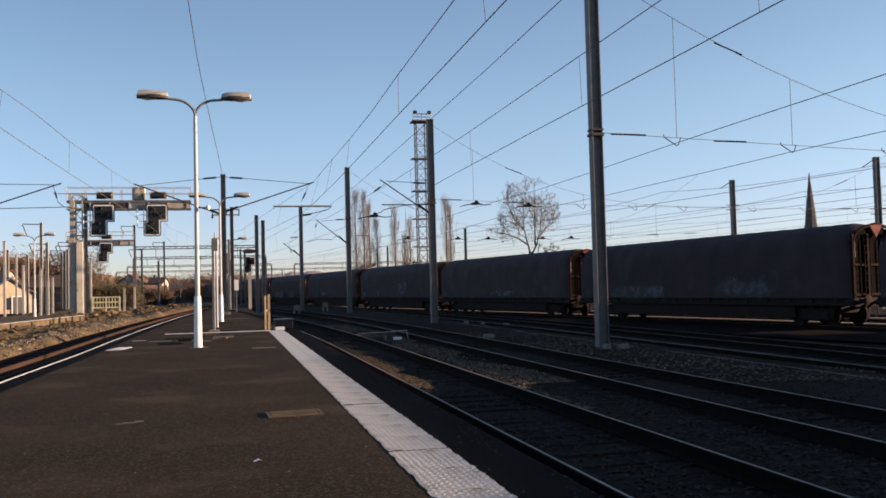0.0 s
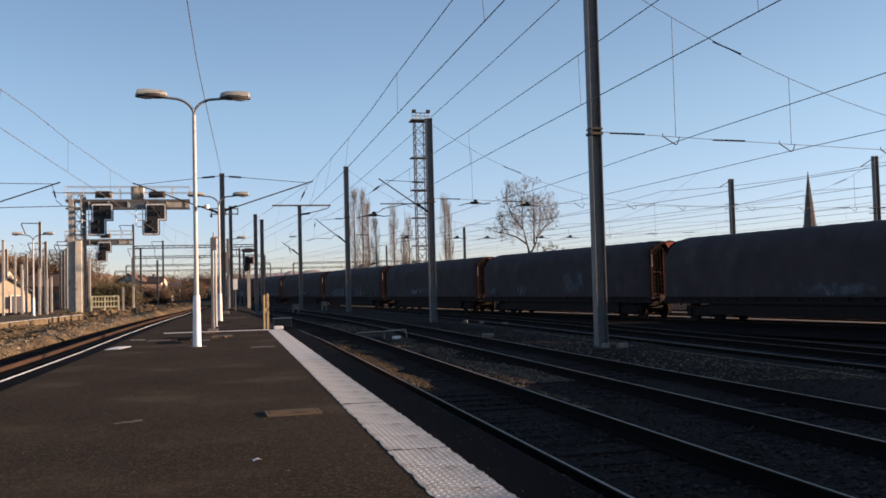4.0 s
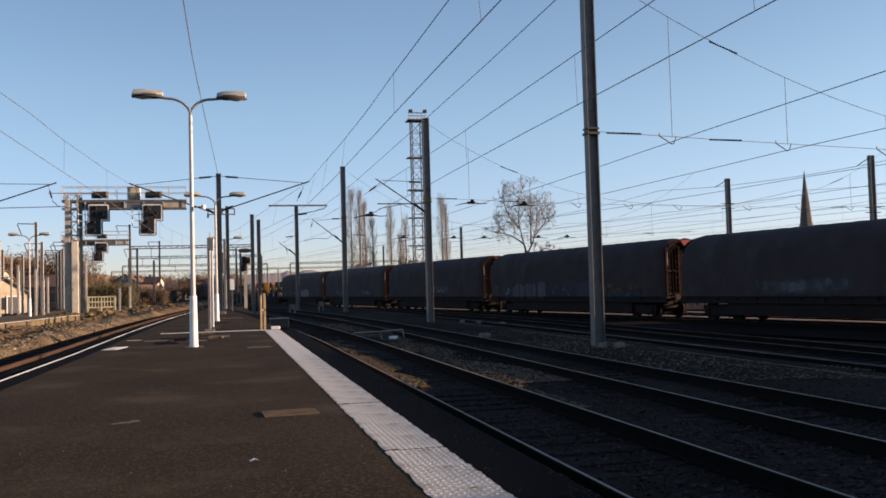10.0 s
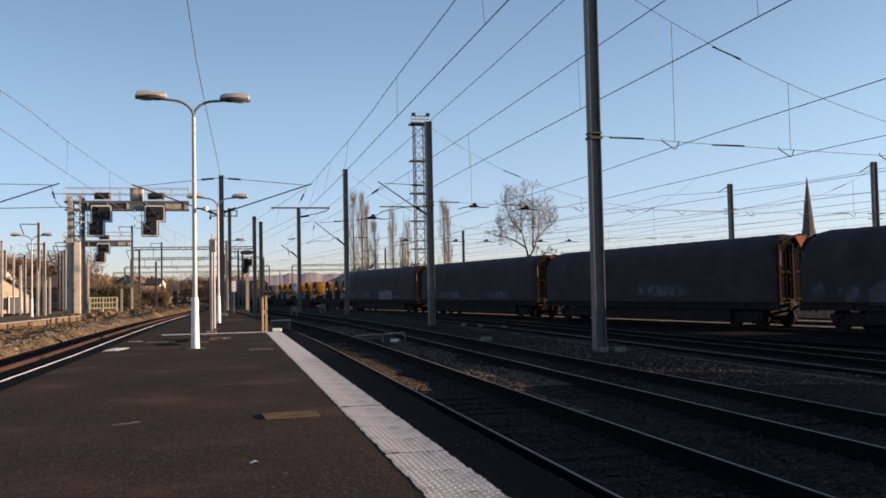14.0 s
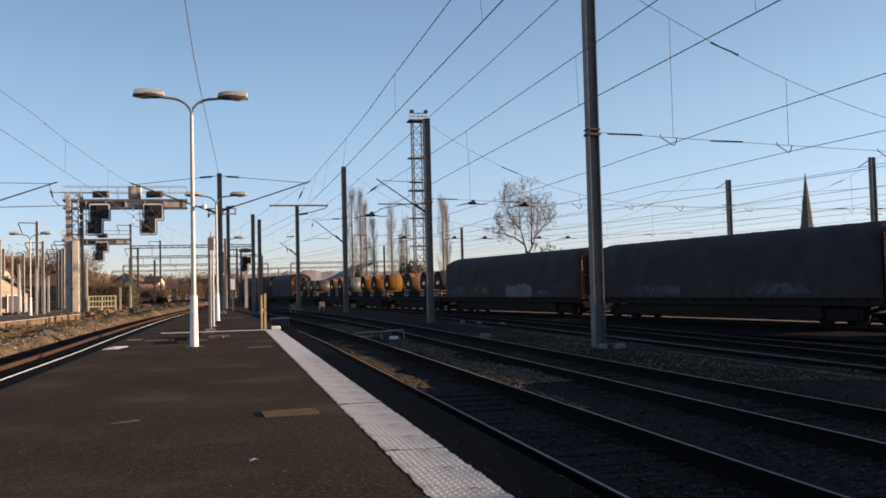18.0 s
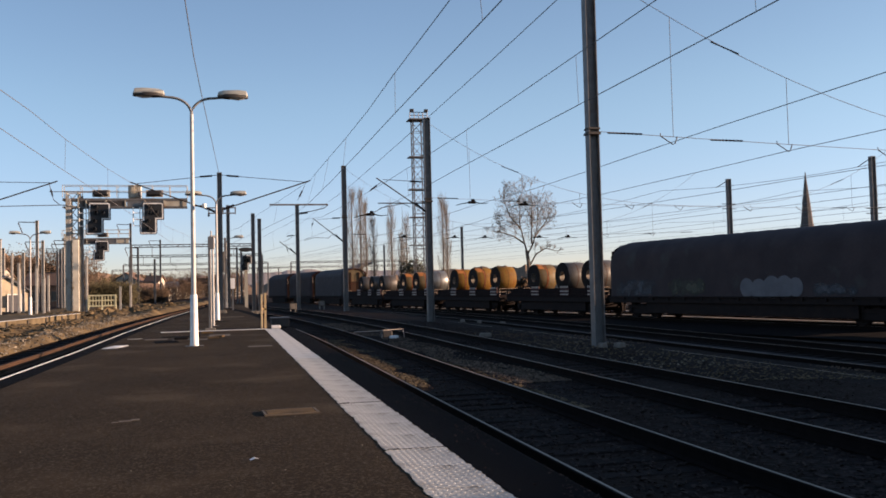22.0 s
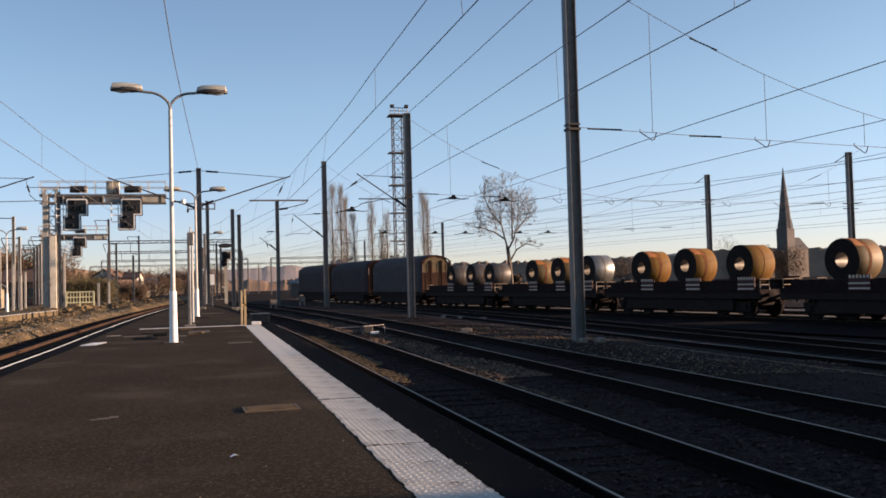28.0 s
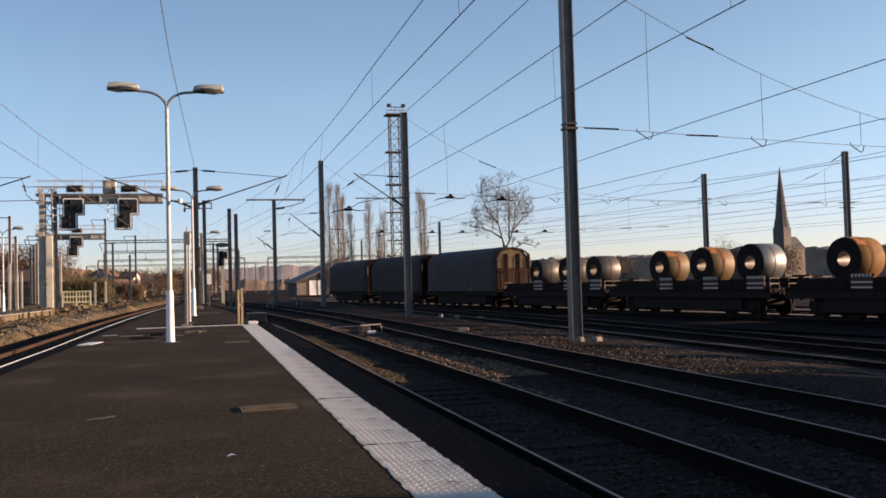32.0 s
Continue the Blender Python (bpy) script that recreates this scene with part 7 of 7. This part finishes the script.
part("roof", Mesh().add([(-4.2, -4.4, 2.2), (6.5, -4.4, 6.6), (6.5, 4.4, 6.6), (-4.2, 4.4, 2.2), (-4.2, -4.4, 2.5), (6.5, -4.4, 7.0), (6.5, 4.4, 7.0), (-4.2, 4.4, 2.5)], [(0, 1, 2, 3), (4, 5, 6, 7), (0, 1, 5, 4), (1, 2, 6, 5), (2, 3, 7, 6), (3, 0, 4, 7)]), M_SLATE, sh)
part("gable", Mesh().add([(-3.5, -3.4, 2.3), (4.8, -3.4, 2.3), (4.8, -3.4, 5.8)], [(0, 1, 2)]), M_DARKSTEEL, sh)
for x, w in ((-0.55, 1.3), (0.95, 1.1)):
    part("door", Mesh().box((x, -3.54, 1.35), (w, 0.1, 2.7)), M_WHITE, sh, "pale sliding door")

# church with a pointed stone spire
M_NAVE = mat("brown_stone", (0.114, 0.087, 0.069), (0.09, 0.069, 0.0552), rough=0.9, scale=0.3, fine=3, bump=0.2)
ch = thing("church", pose(206, 287, -1.0, 0, 0, 20), "stone church with a tall pointed spire", "church")
part("tower", Mesh().box((0, 0, 9), (4.5, 4.5, 18)), M_STONE, ch)
sp = Mesh()
sp.lathe([(2.5, 18), (1.75, 26), (0.1, 40.5), (0.0, 40.6)], 8)
part("spire", sp, M_STONE, ch, "pointed octagonal spire")
for a in range(4):
    c, s = math.cos(math.pi / 2 * a + 0.785), math.sin(math.pi / 2 * a + 0.785)
    part("pinnacle", Mesh().lathe([(0.45, 17.5), (0.4, 19), (0.0, 21.5)], 6, centre=(2.3 * c, 2.3 * s, 0)), M_STONE, ch)
part("nave", Mesh().box((-11.5, 5, 5.0), (17, 9, 10)), M_NAVE, ch)
part("nave_roof", Mesh().add([(-20, 0.2, 10), (-3, 0.2, 10), (-3, 9.8, 10), (-20, 9.8, 10), (-17, 5, 11.6), (-5, 5, 11.6)], [(0, 1, 5, 4), (2, 3, 4, 5), (1, 2, 5), (0, 4, 3), (0, 1, 2, 3)]), M_NAVE, ch, "brown tiled roof")
part("side_chapel", Mesh().box((10.5, 4, 5.2), (8, 7, 10.4)), M_NAVE, ch, "brown side chapel")
part("chapel_roof", Mesh().add([(6, 0.2, 10.4), (15, 0.2, 10.4), (15, 7.8, 10.4), (6, 7.8, 10.4), (6, 4, 15.0), (14.5, 4, 15.0)], [(0, 1, 5, 4), (2, 3, 4, 5), (1, 2, 5), (0, 4, 3), (0, 1, 2, 3)]), M_DARKSTEEL, ch, "dark chapel roof")


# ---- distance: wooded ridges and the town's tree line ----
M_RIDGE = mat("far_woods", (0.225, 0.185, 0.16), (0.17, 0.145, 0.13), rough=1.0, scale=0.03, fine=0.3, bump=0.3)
M_RIDGE.node_tree.nodes["Principled BSDF"].inputs["Emission Color"].default_value = (0.041, 0.036, 0.035, 1)     # faint glow put in to imitate air light over the distance
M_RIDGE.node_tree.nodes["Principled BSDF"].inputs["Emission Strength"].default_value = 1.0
M_NEARWOODS = mat("near_woods", (0.2631, 0.1654, 0.1069), (0.1579, 0.1103, 0.07483), rough=1.0, scale=0.08, fine=0.8, bump=0.4)


def ridge(name, label, dist, heights, material, seed, rough, step=0.35):
    """A wooded ridge along an arc: its skyline breaks into crowns."""
    rnd = random.Random(seed)
    m = Mesh()
    vs = []
    azs = [-60 + step * i for i in range(int(150 / step))]
    for a in azs:
        h = np.interp(a, [p[0] for p in heights], [p[1] for p in heights])
        h += rough * (noise.noise((a * 0.9, seed, 0)) + 0.7 * noise.noise((a * 3.1, seed, 2)) + 0.5 * rnd.uniform(-1, 1))
        r = radians(a)
        for k, z in ((0.97, -3.0), (0.99, h * 0.6), (1.0, h), (1.06, h * 0.8)):
            vs.append((dist * k * math.sin(r), dist * k * math.cos(r), z))
    n = len(azs)
    m.add(vs, [(i * 4 + k, (i + 1) * 4 + k, (i + 1) * 4 + k + 1, i * 4 + k + 1) for i in range(n - 1) for k in range(3)])
    tagged(part(name, m, material), label, "backdrop", kind="structure")


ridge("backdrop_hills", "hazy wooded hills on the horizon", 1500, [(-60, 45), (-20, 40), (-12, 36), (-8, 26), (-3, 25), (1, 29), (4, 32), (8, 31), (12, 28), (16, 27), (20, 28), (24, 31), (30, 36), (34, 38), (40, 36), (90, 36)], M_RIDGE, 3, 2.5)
ridge("backdrop_woods", "brown winter woods beyond the town", 420, [(-60, 24), (-15, 19.5), (-12.5, 18.5), (-11, 18), (-10, 14), (-8, 10.5), (-5, 8.2), (-2.5, 6.0), (1, 4.4), (6, 3.2), (10, 6.0), (14, 8.6), (18, 9.4), (24.5, 9.4), (29, 10.0), (32, 11.8), (37, 11.0), (42, 10.5), (90, 13)], M_NEARWOODS, 8, 1.4, 0.25)

# ---- unseen wall beside and behind the camera, added to cast the near shade ----
shade_caster = thing("freight_depot", pose(21.0, -14.85, -1.0), "long unseen wall added to shade the platform and near tracks", "building", kind="structure")
part("wall", Mesh().box((0, 0, 2.01), (3.0, 52.3, 4.02)), M_CONCRETE, shade_caster)
part("tall_wall", Mesh().box((0.2, -3.5, 5.4), (2.6, 37.0, 2.76)), M_CONCRETE, shade_caster)


# ---- loose stones, earth and dry leaves ----
def scatter(name, label, area, n, size, material, seed, z_of, flat=0.6, skip=None, kind_cat="ballast"):
    """Loose pieces with a few facets each, strewn over an area."""
    rnd = random.Random(seed)
    shapes = []
    for _ in range(6):
        vs = [Vector((rnd.uniform(-1, 1), rnd.uniform(-1, 1), rnd.uniform(-0.6, 1))).normalized() * rnd.uniform(0.7, 1.1) for _ in range(7)]
        bm = bmesh.new()
        for p in vs:
            bm.verts.new(p)
        bmesh.ops.convex_hull(bm, input=bm.verts)
        bm.verts.ensure_lookup_table()
        keep = [v for v in bm.verts if v.link_faces]
        ix = {v: i for i, v in enumerate(keep)}
        shapes.append(([tuple(v.co) for v in keep], [tuple(ix[v] for v in f.verts) for f in bm.faces]))
        bm.free()
    m = Mesh()
    x0, x1, y0, y1 = area
    for _ in range(n):
        y = y0 + (y1 - y0) * rnd.random() ** 1.6
        x = rnd.uniform(x0, x1)
        if skip and skip(x, y):
            continue
        s = size * rnd.uniform(0.5, 1.3)
        a = rnd.uniform(0, math.tau)
        c, d = math.cos(a) * s, math.sin(a) * s
        vs, fs = shapes[rnd.randrange(6)]
        z = z_of(x, y)
        m.add([(x + p[0] * c - p[1] * d, y + p[0] * d + p[1] * c, z + p[2] * s * flat) for p in vs], fs)
    tagged(part(name, m, material), label, kind_cat, kind="stuff")


def on_rail(x, y):
    return any(abs(abs(x - ax(y)) - 0.752) < 0.07 for ax in (axis_1, axis_2))


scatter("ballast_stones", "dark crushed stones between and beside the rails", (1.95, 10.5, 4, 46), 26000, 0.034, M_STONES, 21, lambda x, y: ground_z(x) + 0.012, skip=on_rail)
# pale litter set where sun falls, to brighten the near-black ballast
scatter("dry_leaves", "dry brown leaves and weeds brightening the sunlit patch between the rails", (3.02, 4.1, 15.0, 31), 6500, 0.03, M_LITLEAF, 23, lambda x, y: ground_z(x) + 0.03, flat=0.35, skip=lambda x, y: noise.noise((x * 1.6, y * 0.7, 3)) + 2.2 * (abs(x - 3.35) - 0.28) + max(0.0, 17.5 - y) * 0.25 > 0.05, kind_cat="dry leaves")
scatter("dry_leaves", "dry brown leaves and weeds brightening the sunlit patch between the tracks", (4.55, 5.0, 12, 22), 900, 0.03, M_LITLEAF, 24, lambda x, y: ground_z(x) + 0.03, flat=0.35, kind_cat="dry leaves")
# paler stones spread where sun reaches the ground late, lifting its tone
scatter("brown_stones", "brown stones made paler for the sunlit ballast between the two tracks", (4.55, 6.1, 15.5, 46), 7200, 0.034, M_LITBROWN, 41, lambda x, y: ground_z(x) + 0.022, skip=lambda x, y: on_rail(x, y) or (x < 5.05 and y < 24) or noise.noise((x * 0.9, y * 0.35, 8)) < -0.18, kind_cat="stones")
scatter("brown_stones", "brown stones made paler for the sunlit earth round the mast", (8.2, 14.2, 16.5, 40), 4800, 0.029, M_LITBROWN, 42, lambda x, y: ground_z(x) + 0.022, skip=lambda x, y: noise.noise((x * 0.5, y * 0.22, 5)) < 0.12, kind_cat="stones")
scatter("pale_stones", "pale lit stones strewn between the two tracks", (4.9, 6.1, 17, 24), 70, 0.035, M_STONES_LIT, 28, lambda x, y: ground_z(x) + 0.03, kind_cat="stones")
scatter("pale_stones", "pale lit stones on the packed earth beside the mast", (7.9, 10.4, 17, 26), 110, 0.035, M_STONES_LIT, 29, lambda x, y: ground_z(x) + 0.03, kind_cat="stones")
scatter("dry_leaves", "brown weeds round the foot of the mast", (8.2, 12.0, 14, 34), 1500, 0.035, M_LITLEAF, 25, lambda x, y: ground_z(x) + 0.03, flat=0.4, kind_cat="dry leaves")


def bank_span(y):
    """Left and right edges of the earth between the old platform and the platform's other track."""
    left = left_edge(y) + 0.1 if y < 54 else max(-16.0, left_edge(54) - 0.9 * (y - 54))
    return left, axis_left(y) - 0.3


def bank_z(x, y):
    l, r = bank_span(y)
    k = (r - x) / 4.6
    z = np.interp(k, [0.0, 0.07, 0.35, 0.6, 1.0, 1.6], [-0.2, -0.05, -0.07, -0.15, -0.32, -0.36])
    rough = min(1.0, max(0.0, 12 * k)) * min(1.0, max(0.0, 2.5 * (x - l)))
    if y > 54:
        z += 0.22 * rough * max(0.0, noise.noise((x * 0.45, y * 0.2, 9)) + 0.25)
    furrow = min(1.0, max(0.0, (k - 0.18) * 6))
    return z + rough * (0.09 * noise.noise((x * 1.1, y * 0.4, 3)) + 0.06 * noise.noise((x * 2.9, y * 1.3, 5)) + furrow * (0.17 * noise.noise((x * 1.5, y * 0.16, 12)) + 0.07 * noise.noise((x * 3.4, y * 0.3, 14))))


def earth_bank():
    """Uneven brown earth with clods between the platform's other track and the old platform."""
    vs, nx, ny = [], 44, 230
    for j in range(ny + 1):
        y = 12 + 96 * (j / ny) ** 1.3
        l, r = bank_span(y)
        for i in range(nx + 1):
            x = l + (r - l) * i / nx
            vs.append((x, y, bank_z(x, y) + 0.02))
    w = nx + 1
    m = Mesh().add(vs, [(j * w + i, j * w + i + 1, (j + 1) * w + i + 1, (j + 1) * w + i) for j in range(ny) for i in range(nx)])
    tagged(part("earth_bank", m, M_EARTH, smooth=True), "uneven brown earth beside the old platform", "ground", kind="structure")


def off_bank(x, y):
    l, r = bank_span(y)
    return not l < x < r


earth_bank()
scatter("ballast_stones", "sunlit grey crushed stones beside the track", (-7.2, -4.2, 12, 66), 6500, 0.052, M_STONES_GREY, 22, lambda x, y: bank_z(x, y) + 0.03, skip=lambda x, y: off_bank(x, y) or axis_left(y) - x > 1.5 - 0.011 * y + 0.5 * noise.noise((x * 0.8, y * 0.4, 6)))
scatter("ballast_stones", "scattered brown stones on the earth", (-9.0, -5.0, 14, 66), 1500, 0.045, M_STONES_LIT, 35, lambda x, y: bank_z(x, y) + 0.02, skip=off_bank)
scatter("earth_clods", "brown clods of earth and dead weeds by the old platform", (-10, -5.0, 18, 90), 2600, 0.11, M_EARTH, 26, lambda x, y: bank_z(x, y) + 0.02, skip=off_bank, kind_cat="earth clods")
scatter("dead_weeds", "dark brown dead weeds and hollows on the earth", (-10, -5.6, 20, 84), 7500, 0.05, M_WEEDS, 43, lambda x, y: bank_z(x, y) + 0.012, flat=0.4, skip=lambda x, y: off_bank(x, y) or noise.noise((x * 0.7, y * 0.16, 17)) < 0.16, kind_cat="weeds")
scatter("rubble", "rubble heaped beyond the end of the old platform", (-12, -4.0, 56, 100), 420, 0.3, M_EARTH, 27, lambda x, y: bank_z(x, y) + 0.02, skip=off_bank, kind_cat="rubble")
gd = thing("garage_door", pose(-22.68, 106.8, -1.0, 0, 0, 28), "dark blue garage door in the cream building", "garage door")
part("panel", Mesh().box((0, 0, 1.1), (1.3, 0.06, 2.2)), M_SLATE, gd)
part("door_frame", Mesh().box((-0.7, 0, 1.12), (0.1, 0.08, 2.25)).box((0.7, 0, 1.12), (0.1, 0.08, 2.25)).box((0, 0, 2.27), (1.5, 0.08, 0.1)), M_WHITE, gd)

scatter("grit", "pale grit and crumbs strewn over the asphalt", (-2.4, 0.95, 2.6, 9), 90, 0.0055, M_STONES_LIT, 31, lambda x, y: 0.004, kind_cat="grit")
scatter("grit", "pale crumbs along the worn platform edge", (1.62, 1.795, 3.4, 17), 900, 0.009, M_STONES, 33, lambda x, y: 0.010, skip=lambda x, y: noise.noise((x * 6, y * 0.9, 2)) + 3 * (1.74 - x) > 0.25, kind_cat="grit")
scatter("grit", "crumbs of mortar beside the tactile strip", (1.4, 1.75, 3.0, 14), 60, 0.011, M_STONES, 32, lambda x, y: 0.012, kind_cat="grit")


# ---- what moves ----
def motions():
    """The train rolls towards the camera's right and slows down; every wagon and coil keeps its place in it."""
    for ob, d, x, z in MOVING:
        walk(ob, [(t, on_train(e + d, x, z)) for t, e in RUN])


motions()
